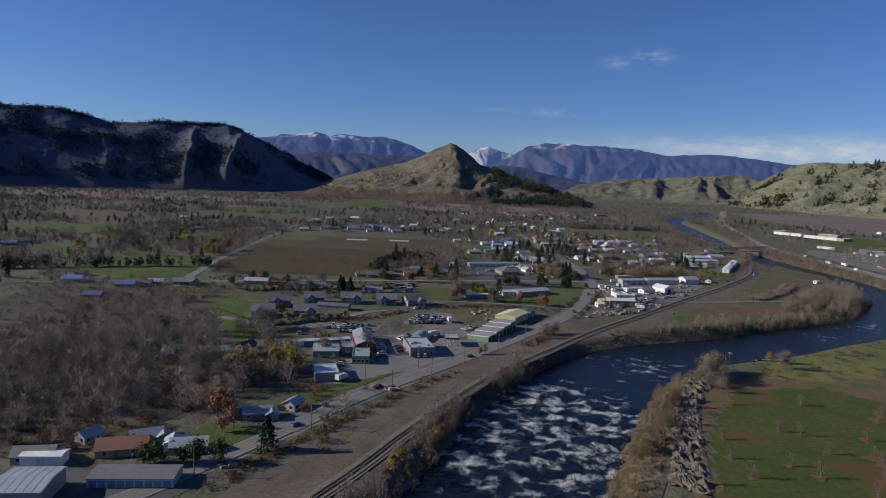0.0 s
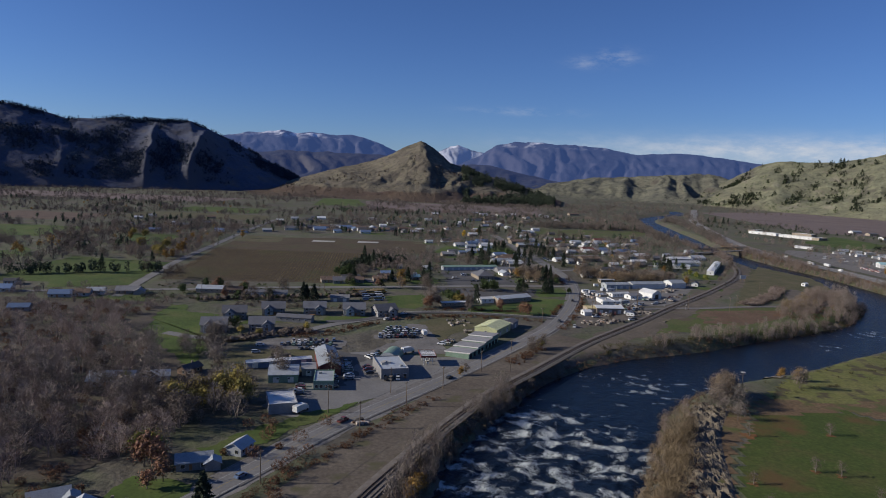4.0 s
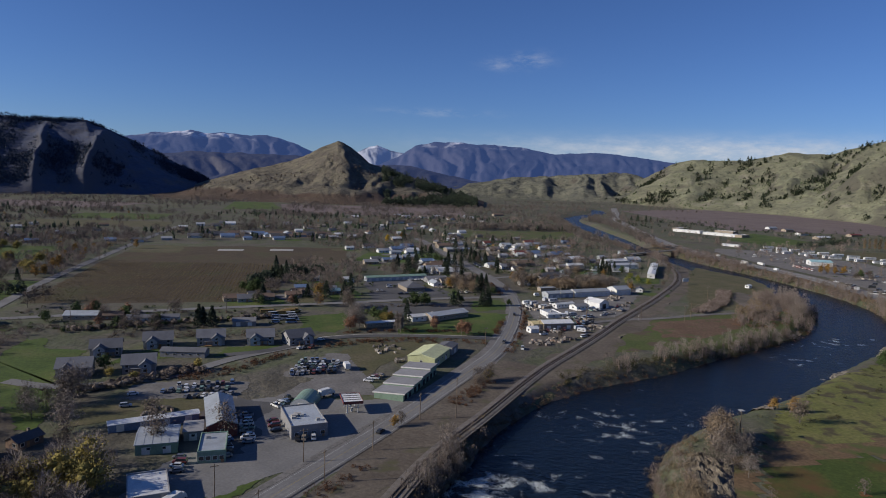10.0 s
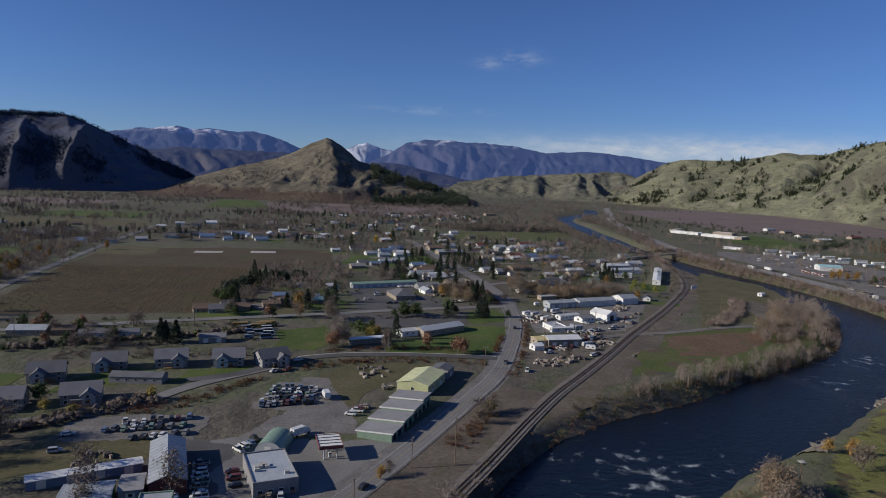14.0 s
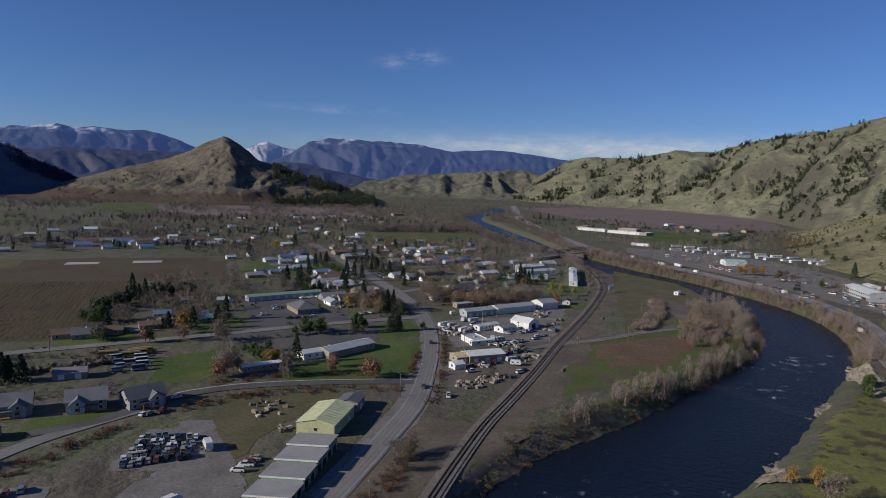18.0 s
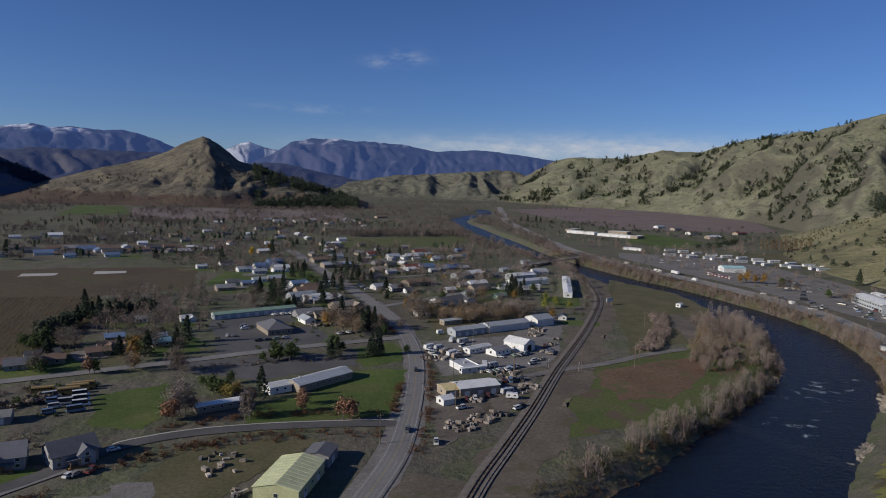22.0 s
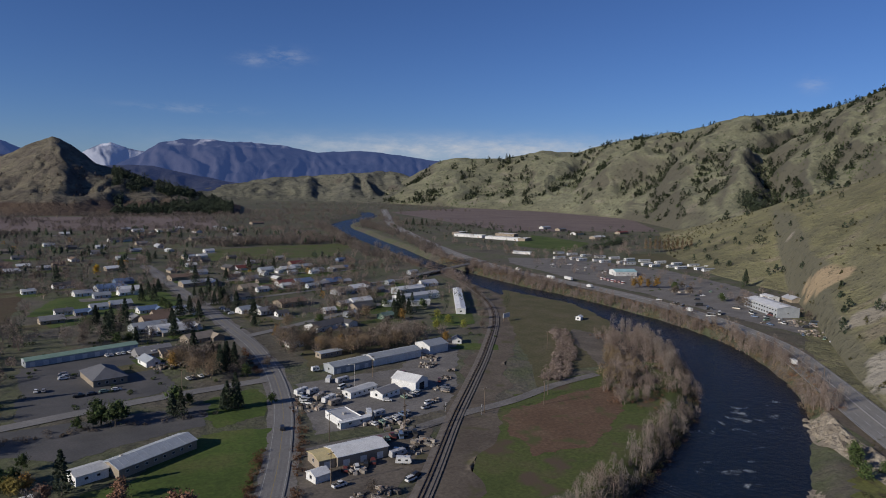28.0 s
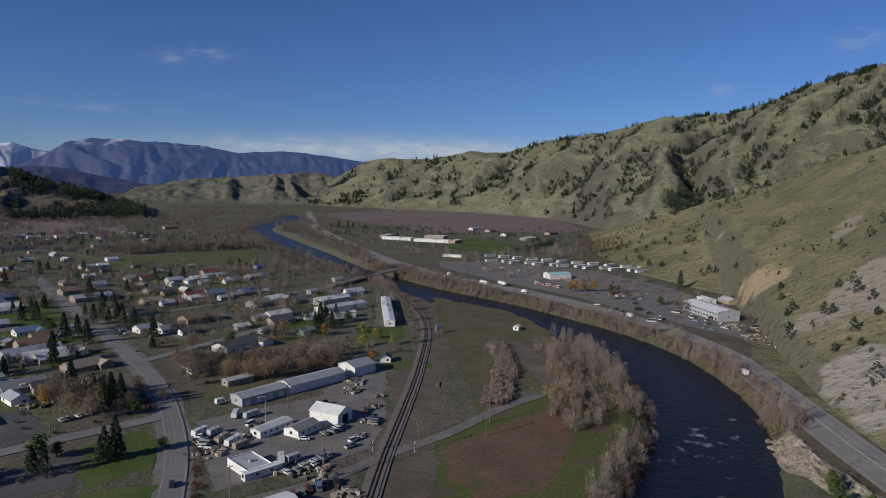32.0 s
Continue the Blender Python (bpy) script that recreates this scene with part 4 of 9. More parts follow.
patch("west_lot", [(-78, 405), (-30, 408), (-28, 430), (-50, 436), (-80, 428)], M["gravel"], 0.12, "gravel strip with parked cars")
patch("grass_lot", [(-90, 378), (-46, 388), (-40, 406), (-80, 408), (-95, 398)], M["dry_grass"], 0.11, "dry grass lot behind the shops")
patch("back_lot", [(22, 430), (46, 470), (80, 500), (30, 505), (14, 480)], M["dry_grass"], 0.11, "weedy vacant lot")
patch("back_track", [(-16, 405), (30, 408), (26, 440), (18, 478), (6, 478), (4, 440)], M["gravel"], 0.12, "pale gravel lot behind the store")
patch("peninsula_dry", [(290, 600), (350, 590), (430, 690), (455, 760), (440, 850), (400, 790), (345, 700)], M["dry_grass"], 0.07, "dry grass on the peninsula")
patch("peninsula_soil", [(224, 531), (221, 510), (246, 505), (288, 530), (312, 556), (307, 566), (242, 556)], M["weedy_soil"], 0.12, "round patch of brown soil", wobble=4)
patch("meadow_dirt", [(330, 590), (370, 590), (400, 640), (385, 680), (360, 650)], M["dirt"], 0.1, "bare dirt clearing")
patch("subdivision_lawn", [(-100, 462), (-92, 468), (-70, 476), (-60, 492), (-76, 498), (-98, 480)], M["lawn"], 0.1, "green lawns between the new houses")
patch("subdivision_lawn_east", [(-52, 476), (-34, 480), (-14, 494), (-22, 500), (-48, 494)], M["lawn"], 0.1, "green lawns between the new houses")
patch("lawn_west", [(-150, 440), (-122, 440), (-118, 490), (-150, 500)], M["lawn"], 0.1, "green grass beside the new houses")
patch("lawn_hollow", [(-125, 395), (-96, 400), (-98, 424), (-130, 420)], M["lawn"], 0.1, "green grass clearing")
patch("lawn_slope", [(-172, 516), (-148, 518), (-123, 460), (-100, 380), (-112, 374), (-140, 430), (-165, 480)], M["lawn"], 0.1, "green grass slope beside the new houses", wobble=6)
patch("pasture_west", [(-330, 590), (-218, 600), (-226, 720), (-330, 740)], M["lawn"], 0.1, "green pasture by the country road")
patch("pasture_far", [(-345, 860), (-300, 860), (-290, 980), (-360, 980)], M["lawn"], 0.1, "green pasture among trees")
patch("lawn_road", [(-62, 262), (-49, 278), (-26, 307), (-12, 326), (-23, 318), (-31, 314), (-53, 293), (-66, 272)], M["lawn"], 0.12, "grass strip above the main road")
patch("depot_lot", [(-140, 150), (-86, 176), (-62, 202), (-66, 210), (-102, 209), (-150, 200)], M["asphalt_dark"], 0.14, "dark asphalt storage yard")
patch("house_lawn", [(-84, 232), (-52, 224), (-60, 246), (-80, 252)], M["lawn"], 0.13, "green house lawn")
patch("farm_field", [(205, 1180), (390, 1176), (462, 1300), (465, 1345), (262, 1320)], M["rough_grass"], 0.12, "broad green-brown field beyond the town")
patch("school_field", [(720, 1230), (752, 1120), (886, 1220), (893, 1400)], M["lawn"], 0.12, "green playing field")
patch("east_orchard", [(900, 1500), (1250, 1400), (2000, 2350), (1500, 2600), (1000, 2300)], M["hazed_orchard"], 0.12, "dark red-brown orchard below the ridge")
patch("east_yards", [(528, 600), (560, 590), (640, 690), (690, 780), (720, 900), (690, 1040), (610, 1080), (575, 1030), (560, 900), (556, 780), (540, 690)], M["gravel"], 0.1, "dirt yards beside the highway")
patch("east_dry_field", [(760, 800), (830, 880), (900, 1040), (800, 1060), (760, 950)], M["dry_grass"], 0.11, "tan field below the hillside")
patch("north_green", [(-240, 1840), (-100, 1900), (-150, 2250), (-260, 2250)], M["lawn"], 0.4, "bright green field below the knoll")
patch("north_orchard", [(-90, 1750), (350, 1700), (420, 2180), (-120, 2180)], M["hazed_orchard"], 0.3, "dark brown orchard below the knoll")
patch("north_field", [(-500, 1250), (-250, 1280), (-260, 1400), (-500, 1400)], M["dry_grass"], 0.2, "dry field north of the orchard")
patch("west_orchards", [(-1500, 1700), (-500, 1800), (-450, 2050), (-1400, 2050)], M["hazed_orchard"], 0.3, "brown orchards at the mountain's foot")
patch("town_lawn", [(180, 660), (240, 690), (280, 720), (270, 760), (200, 745)], M["dry_grass"], 0.1, "leaf-strewn grass among trees")
patch("town_green", [(135, 850), (150, 850), (146, 960), (60, 960), (40, 880)], M["lawn"], 0.1, "green town lawns")
patch("rail_lawn", [(296, 730), (330, 725), (350, 760), (320, 770)], M["lawn"], 0.11, "green lawn by the packing shed")


def sheet_on_land(name, corners, mat, lift, label, wobble=3.0):
    """A grass sheet that follows the land."""
    c = np.array(corners, dtype=float)
    x0, y0, x1, y1 = *c.min(0), *c.max(0)
    xs, ys = np.arange(x0, x1, 4.0), np.arange(y0, y1, 4.0)
    xx, yy = np.meshgrid(xs, ys)
    wx, wy = xx + wobble * fbm(xx, yy, 0.05, 3, 2.0), yy + wobble * fbm(xx, yy, 0.05, 3, 6.0)
    inside = np.zeros(xx.shape, bool)
    for i in range(len(c)):
        (ax, ay), (bx, by) = c[i], c[(i + 1) % len(c)]
        cross = (ay > wy) != (by > wy)
        with np.errstate(divide="ignore", invalid="ignore"):
            inside ^= cross & (wx < (bx - ax) * (wy - ay) / (by - ay + 1e-9) + ax)
    z = land_height(xx, yy) + lift
    ids = np.arange(xx.size).reshape(xx.shape)
    q = np.stack([ids[:-1, :-1], ids[:-1, 1:], ids[1:, 1:], ids[1:, :-1]], -1).reshape(-1, 4)
    ok = inside[:-1, :-1] & inside[:-1, 1:] & inside[1:, 1:] & inside[1:, :-1]
    ob = new(name, mesh_np(name, np.c_[xx.ravel(), yy.ravel(), z.ravel()], q[ok.ravel()], [mat], True))
    tagged(ob, label, "field", kind="structure")


sheet_on_land("meadow", [(92, 190), (122, 268), (150, 312), (200, 322), (215, 300), (260, 270), (260, 120), (92, 120)], M["meadow"], 0.16, "mown green meadow with fallen leaves")
sheet_on_land("meadow_litter", [(118, 262), (150, 312), (165, 338), (200, 345), (296, 352), (270, 262), (215, 290), (200, 316)], M["litter"], 0.12, "leaf litter between meadow and river point")
sheet_on_land("peninsula_grass", [(156, 478), (176, 470), (240, 476), (300, 506), (352, 545), (376, 584), (340, 600), (288, 582), (232, 566), (176, 508)], M["rough_grass"], 0.06, "rough green and brown grass on the peninsula", 6.0)
sheet_on_land("bank_litter", [(86, 190), (102, 240), (118, 284), (142, 320), (168, 340), (152, 310), (124, 266), (95, 190)], M["litter"], 0.14, "fallen leaves along the meadow's edge")
sheet_on_land("meadow_point", [(165, 335), (205, 372), (260, 412), (330, 450), (345, 425), (290, 350), (200, 325)], M["point"], 0.14, "rough grass on the river point")

# ---- railway ----
def railway():
    track = thing("railway_track", pose(0, 0, 0), "single railway track on brown ballast", "railway", kind="structure")
    ribbon("ballast", RAIL, 5.2, 0.6, M["ballast"], parent=track)
    ribbon("ballast_foot", RAIL, 7.5, 0.38, M["ballast"], parent=track)
    line = smooth_line(RAIL, 0.75)
    n = normals_of(line)
    d = np.c_[n[:, 1], -n[:, 0]]
    for off in (-0.75, 0.75):
        c = line + n * off
        V, Q = [], []
        for s, (a, z) in enumerate(((-0.09, 0.68), (-0.09, 0.92), (0.09, 0.92), (0.09, 0.68))):
            V.append(np.c_[c + n * a, np.full(len(c), z)][::4])
        m = len(V[0])
        V = np.vstack(V)
        i = np.arange(m - 1)
        for s in range(3):
            Q.append(np.stack([s * m + i, s * m + i + 1, (s + 1) * m + i + 1, (s + 1) * m + i], -1))
        ob = new("rail", mesh_np("rail", V, np.vstack(Q), [M["rail"]]))
        ob.parent = track
    k = (line[:, 1] > 180) & (line[:, 1] < 1000)
    c, n, d = line[k], n[k], d[k]
    V = []
    for sx, sy in ((-1, -1), (1, -1), (1, 1), (-1, 1)):
        for z in (0.58, 0.70):
            V.append(np.c_[c + n * 1.3 * sx + d * 0.13 * sy, np.full(len(c), z)])
    V = np.stack(V, 1).reshape(-1, 3)
    b = np.arange(len(c))[:, None] * 8
    Q = np.vstack([b + np.array(f) for f in ((1, 3, 5, 7), (0, 2, 3, 1), (2, 4, 5, 3), (4, 6, 7, 5), (6, 0, 1, 7))])
    ob = new("ties", mesh_np("ties", V, Q, [M["tie"]]))
    ob.parent = track
    ob["kind"] = "stuff"


railway()


def bluff(name, top, foot, z_top, z_foot, mat, label, seed=0.0, amp=1.6):
    """A rough rock face between an upper and a lower line."""
    a, b = smooth_line(top, 1.2), smooth_line(foot, 1.2)
    n = 90
    a = a[np.linspace(0, len(a) - 1, n).astype(int)]
    b = b[np.linspace(0, len(b) - 1, n).astype(int)]
    u = np.linspace(0, 1, 26)
    P = a[None] * (1 - u[:, None, None]) + b[None] * u[:, None, None]
    x, y = P[..., 0], P[..., 1]
    fade = np.clip(np.minimum(u, 1 - u) * 6, 0, 1)[:, None] * np.ones(n)[None]
    rough_ = fbm(x, y, 0.26, 5, seed)
    z = land_height(x, y) + 0.15 + amp * fade * (np.abs(rough_) * 2 - 0.1)
    x = x + fade * 1.2 * fbm(x, y, 0.3, 3, seed + 2)
    ids = np.arange(x.size).reshape(x.shape)
    q = np.stack([ids[:-1, :-1], ids[:-1, 1:], ids[1:, 1:], ids[1:, :-1]], -1).reshape(-1, 4)
    tagged(new(name, mesh_np(name, np.c_[x.ravel(), y.ravel(), z.ravel()], q, [mat])), label, "rock", kind="structure")


patch("pasture_mid", [(-319, 676), (-253, 700), (-213, 590), (-267, 568)], M["lawn"], 0.1, "green pasture among trees")
patch("pasture_hollow", [(-425, 735), (-406, 800), (-366, 735), (-397, 706)], M["lawn"], 0.1, "green pasture among trees")
patch("lawn_cottages", [(-252, 527), (-229, 546), (-174, 545), (-187, 506)], M["lawn"], 0.1, "green lawn by cottages")
patch("highway_shoulder", [(392, 440), (418, 470), (446, 500), (490, 535), (560, 575), (625, 645), (600, 660), (545, 605), (485, 566), (430, 508), (390, 460)], M["near_hill"], 0.1, "dry grass shelf between highway and hillside")
patch("farm_green", [(-600, 900), (-450, 905), (-455, 1050), (-590, 1045)], M["lawn"], 0.1, "green pasture in the farmland")
patch("farm_brown", [(-700, 1150), (-520, 1150), (-520, 1300), (-690, 1300)], M["soil"], 0.1, "brown field in the farmland")
patch("farm_green_north", [(-480, 1450), (-300, 1455), (-305, 1600), (-475, 1600)], M["lawn"], 0.1, "green field in the farmland")
patch("town_brown", [(-150, 1130), (20, 1140), (15, 1250), (-145, 1245)], M["soil"], 0.1, "brown garden field behind houses")
patch("farm_pasture", [(-900, 800), (-700, 805), (-710, 1000), (-890, 1000)], M["rough_grass"], 0.1, "rough pasture in the farmland")
patch("thicket_floor", [(-290, 216), (-120, 216), (-92, 262), (-80, 330), (-118, 396), (-150, 440), (-160, 528), (-300, 528)], M["thicket_floor"], 0.1, "leaf litter under the thicket, darkened for its shade")
bluff("rock_bluff", [(300, 372), (330, 420), (352, 458), (378, 488)], [(292, 392), (318, 434), (340, 468), (366, 494)], 0.8, -5.2, M["rock"], "pale broken rock bluff below the highway", 3.0, 1.9)
bluff("point_bank", [(196, 366), (222, 396), (256, 420), (300, 440)], [(188, 374), (216, 402), (252, 428), (298, 450)], 3.0, -5.2, M["rock"], "pale eroded bank of the river point", 6.0, 0.8)
bluff("gravel_bar", [(66, 170), (88, 215), (100, 250), (112, 282)], [(48, 178), (70, 222), (84, 258), (98, 292)], -1.0, -5.2, M["bank_earth"], "grey gravel bar at the meadow bank", 9.0, 0.5)
bluff("meadow_bluff", [(96, 196), (112, 246), (128, 288), (146, 318)], [(84, 205), (100, 255), (116, 296), (134, 328)], 3.2, -3.5, M["bank_earth"], "rough brown earth bank below the meadow", 12.0, 1.6)

# ---- kit: boxes, buildings ----
def box(bm, x0, x1, y0, y1, z0, z1):
    v = [bm.verts.new(p) for p in ((x0, y0, z0), (x1, y0, z0), (x1, y1, z0), (x0, y1, z0), (x0, y0, z1), (x1, y0, z1), (x1, y1, z1), (x0, y1, z1))]
    for f in ((3, 2, 1, 0), (4, 5, 6, 7), (0, 1, 5, 4), (1, 2, 6, 5), (2, 3, 7, 6), (3, 0, 4, 7)):
        bm.faces.new([v[i] for i in f])
    return v


def boxed(*a):
    bm = bmesh.new()
    box(bm, *a)
    return bm


def gable_body(L, W, h, rise, flat_end=False):
    """Walls with a gable at both ends; the ridge runs along x."""
    bm = bmesh.new()
    v = [bm.verts.new(p) for p in ((-L / 2, -W / 2, -0.9), (L / 2, -W / 2, -0.9), (L / 2, W / 2, -0.9), (-L / 2, W / 2, -0.9), (-L / 2, -W / 2, h), (L / 2, -W / 2, h), (L / 2, W / 2, h), (-L / 2, W / 2, h), (-L / 2, 0, h + rise), (L / 2, 0, h + rise))]
    for f in ((0, 1, 5, 4), (2, 3, 7, 6), (1, 2, 6, 9, 5), (3, 0, 4, 8, 7), (4, 5, 9, 8), (6, 7, 8, 9)):
        bm.faces.new([v[i] for i in f])
    return bm


def roof_slab(L, W, h, rise, eave=0.5, th=0.22):
    """Two pitched slabs with thickness and overhang."""
    bm = bmesh.new()
    s = rise / (W / 2)
    y, x = W / 2 + eave, L / 2 + eave
    lo, hi = h - s * eave, h + rise
    prof = [(-y, lo + 0.03), (0, hi + 0.03), (y, lo + 0.03), (y, lo + th), (0, hi + th + 0.02), (-y, lo + th)]
    a = [bm.verts.new((-x, p, z)) for p, z in prof]
    b = [bm.verts.new((x, p, z)) for p, z in prof]
    for i in range(6):
        j = (i + 1) % 6
        bm.faces.new((a[i], a[j], b[j], b[i]))
    bm.faces.new((a[0], a[5], a[4], a[1]))
    bm.faces.new((a[1], a[4], a[3], a[2]))
    bm.faces.new((b[1], b[4], b[5], b[0]))
    bm.faces.new((b[2], b[3], b[4], b[1]))
    return bm


def hip_roof(L, W, h, rise, eave=0.6, th=0.2):
    bm = bmesh.new()
    x, y = L / 2 + eave, W / 2 + eave
    r = max(L / 2 - W / 2, 0.4)
    v = [bm.verts.new(p) for p in ((-x, -y, h), (x, -y, h), (x, y, h), (-x, y, h), (-x, -y, h + th), (x, -y, h + th), (x, y, h + th), (-x, y, h + th), (-r, 0, h + rise), (r, 0, h + rise))]
    for f in ((3, 2, 1, 0), (0, 1, 5, 4), (1, 2, 6, 5), (2, 3, 7, 6), (3, 0, 4, 7), (4, 5, 9, 8), (6, 7, 8, 9), (5, 6, 9), (7, 4, 8)):
        bm.faces.new([v[i] for i in f])
    return bm


PARTS = {}


def shared(name, key, make, mat, parent, m, label=""):
    """A part that many things repeat: one mesh, many objects."""
    k = (name, key)
    if k not in PARTS:
        bm = make()
        me = bpy.data.meshes.new(name)
        bm.to_mesh(me)
        bm.free()
        me.materials.append(mat)
        PARTS[k] = me
    ob = new(name, PARTS[k])
    ob.parent = parent
    ob.matrix_local = m
    if label:
        ob["label"] = label
    return ob


def window_at(parent, x, y, z, rz, w=1.3, h=1.2):
    """A pane in a proud frame; its face looks along the turned -y."""
    fr = shared("window", (w, h, "f"), lambda: boxed(-w / 2 - 0.12, w / 2 + 0.12, -0.06, 0.1, -0.12, h + 0.12), M["trim"], parent, pose(x, y, z, 0, 0, rz))
    shared("pane", (w, h, "p"), lambda: boxed(-w / 2, w / 2, -0.09, 0.0, 0, h), M["glass"], fr, pose(0, 0, 0))
    return fr


def door_at(parent, x, y, rz, w=1.0, h=2.05, mat=None, name="door"):
    return shared(name, (w, h, (mat or M["timber"]).name), lambda: boxed(-w / 2, w / 2, -0.07, 0.1, 0, h), mat or M["timber"], parent, pose(x, y, 0, 0, 0, rz))


ROOF_WORDS = {"white": "white metal", "pale": "pale metal", "grey": "grey shingle", "dark": "dark shingle", "tan": "tan shingle", "brown": "brown shingle", "blue": "blue metal", "red": "red", "green": "green metal", "aqua": "aqua metal", "rust": "rust-brown shingle", "slate": "slate-grey shingle", "lime": "pale yellow-green metal", "silver": "silver metal"}
HOUSES = 0


def house(x, y, rot, L, W, h, wall, roof):
    """A small house or town building, with gable roof, door, windows and, at times, a chimney or a porch."""
    global HOUSES
    HOUSES += 1
    k = HOUSES
    near = math.hypot(x - 60, y - 300) < 700
    rise = W * (0.22 if h < 3 else 0.15) + 0.3
    e = thing("house" if h < 3 else "shop_building", pose(x, y, 0.1, 0, 0, rot), f"{wall} building with a {ROOF_WORDS[roof]} gable roof" if h >= 3 else f"small {wall} house with a {ROOF_WORDS[roof]} gable roof", "house" if h < 3 else "building", "town houses")
    part("wall", gable_body(L, W, h, rise), WALLS[wall], e)
    part("roof", roof_slab(L, W, h, rise), ROOFS[roof], e)
    n = 4 if near else 2
    if near:
        door_at(e, -L * 0.1, -W / 2, 0)
    for i in range(n // 2):
        window_at(e, -L * 0.32 + i * L * 0.55, -W / 2, 0.9, 0)
    window_at(e, -L / 2, -W * 0.2, 0.9, 270)
    if near:
        window_at(e, L / 2, W * 0.2, 0.9, 90)
        window_at(e, L * 0.25, W / 2, 0.9, 180)
    if k % 3 == 0:
        shared("chimney", "c", lambda: boxed(-0.4, 0.4, -0.4, 0.4, 0, 1.6), M["rock"], e, pose(L * 0.2, W * 0.12, h + rise * 0.6))
    if k % 4 == 1 and near:
        # a lower wing
        part("wing", gable_body(L * 0.4, W * 0.7, h * 0.92, rise * 0.7), WALLS[wall], e).matrix_local = pose(L * 0.5, -W * 0.45, 0, 0, 0, 90)
        part("wing_roof", roof_slab(L * 0.4, W * 0.7, h * 0.92, rise * 0.7), ROOFS[roof], e).matrix_local = pose(L * 0.5, -W * 0.45, 0, 0, 0, 90)
    return e


def hall(name, x, y, rot, L, W, h, rise, wall, roof, label, doors=2, windows=6, category="building", eave=0.35, vents=0, seams=False):
    """A larger gabled building with roller doors on its long side."""
    e = thing(name, pose(x, y, 0.1, 0, 0, rot), label, category)
    part("wall", gable_body(L, W, h, rise), WALLS[wall], e)
    part("roof", roof_slab(L, W, h, rise, eave), ROOFS[roof], e)
    for i in range(doors):
        door_at(e, -L / 2 + (i + 0.5) * L / max(doors, 1), -W / 2, 0, 2.6, min(2.6, h - 0.3), M["trim"], "roller_door")
    for i in range(windows):
        window_at(e, -L / 2 + (i + 0.85) * L / (windows + 0.7), -W / 2 - 0.01, h * 0.45, 0, 1.1, 0.8)
    window_at(e, -L / 2, 0, h * 0.4, 270)
    for i in range(vents):
        shared("roof_vent", "v", lambda: boxed(-0.5, 0.5, -0.5, 0.5, 0, 0.9), M["concrete"], e, pose(-L / 3 + i * L / 2, W * 0.1, h + rise * 0.7))
    if seams:
        n = int(L / 2.4)
        s = rise / (W / 2)
        ang = math.degrees(math.atan(s))
        ln = math.hypot(W / 2 + eave, s * (W / 2 + eave))
        for i in range(n + 1):
            for sg in (-1, 1):
                shared("roof_seam", round(ln, 2), lambda: boxed(-0.04, 0.04, -ln / 2, ln / 2, 0, 0.07), ROOFS[roof], e,
                       pose(-L / 2 + i * L / n, sg * (W / 2 + eave) / 2, h + rise / 2 - s * eave / 2 + 0.23, -sg * ang, 0, 0))
    return e


def flat_block(name, x, y, rot, L, W, h, wall, roof, label, units=3, category="building", windows=4):
    """A flat-roofed building with a parapet and roof units."""
    e = thing(name, pose(x, y, 0.1, 0, 0, rot), label, category)
    part("wall", boxed(-L / 2, L / 2, -W / 2, W / 2, -0.9, h), WALLS[wall], e)
    part("roof", boxed(-L / 2 + 0.3, L / 2 - 0.3, -W / 2 + 0.3, W / 2 - 0.3, h, h + 0.06), ROOFS[roof], e)
    bm = bmesh.new()
    for a in ((-L / 2 - 0.05, L / 2 + 0.05, -W / 2 - 0.05, -W / 2 + 0.28), (-L / 2 - 0.05, L / 2 + 0.05, W / 2 - 0.28, W / 2 + 0.05), (-L / 2 - 0.05, -L / 2 + 0.28, -W / 2 + 0.281, W / 2 - 0.281), (L / 2 - 0.28, L / 2 + 0.05, -W / 2 + 0.281, W / 2 - 0.281)):
        box(bm, *a, h - 0.25, h + 0.45)
    part("parapet", bm, WALLS[wall], e)
    r = random.Random(int(x * 7 + y))
    for i in range(units):
        sz = r.uniform(0.6, 1.3)
        shared("roof_unit", i % 3, lambda: boxed(-sz, sz, -sz * 0.7, sz * 0.7, 0, 0.9), M["concrete"], e, pose(r.uniform(-L * 0.35, L * 0.35), r.uniform(-W * 0.35, W * 0.35), h + 0.06))
    for i in range(windows):
        window_at(e, -L / 2 + (i + 0.6) * L / (windows + 0.2), -W / 2, 1.0, 0, 1.4, 1.3)
    door_at(e, L * 0.38, -W / 2, 0)
    return e

# ---- the larger buildings ----
flat_block("store", -2, 371, 13, 13.5, 23, 4.6, "grey", "pale", "flat-roofed grey store with a pale roof and parapet", 5)
hall("repair_shop", -34, 379, 101, 33, 10.5, 4.6, 2.0, "red", "pale", "long red-walled repair shop with a pale blue metal roof", 5, 0, vents=1, seams=True)
flat_block("shop_annex", -32, 349, 5, 9, 17, 3.8, "green", "pale", "low annex with a pale flat roof", 1)
hall("parts_shop", -52, 358, 8, 13.5, 17, 3.6, 1.0, "green", "pale", "parts shop with a broad pale metal roof", 2, 2, seams=True)
hall("parts_annex", -41.5, 366, 8, 6.5, 11, 3.4, 0.8, "grey", "grey", "grey lean annex beside the parts shop", 1, 1)
hall("long_shed", -58, 378, 20, 32, 5, 2.8, 0.7, "blue", "white", "long low blue shed with a white roof", 4, 0)
flat_block("white_block", -46, 318, 15, 11.5, 17, 3.8, "grey", "white", "single-storey block with a flat white roof", 0, windows=0)
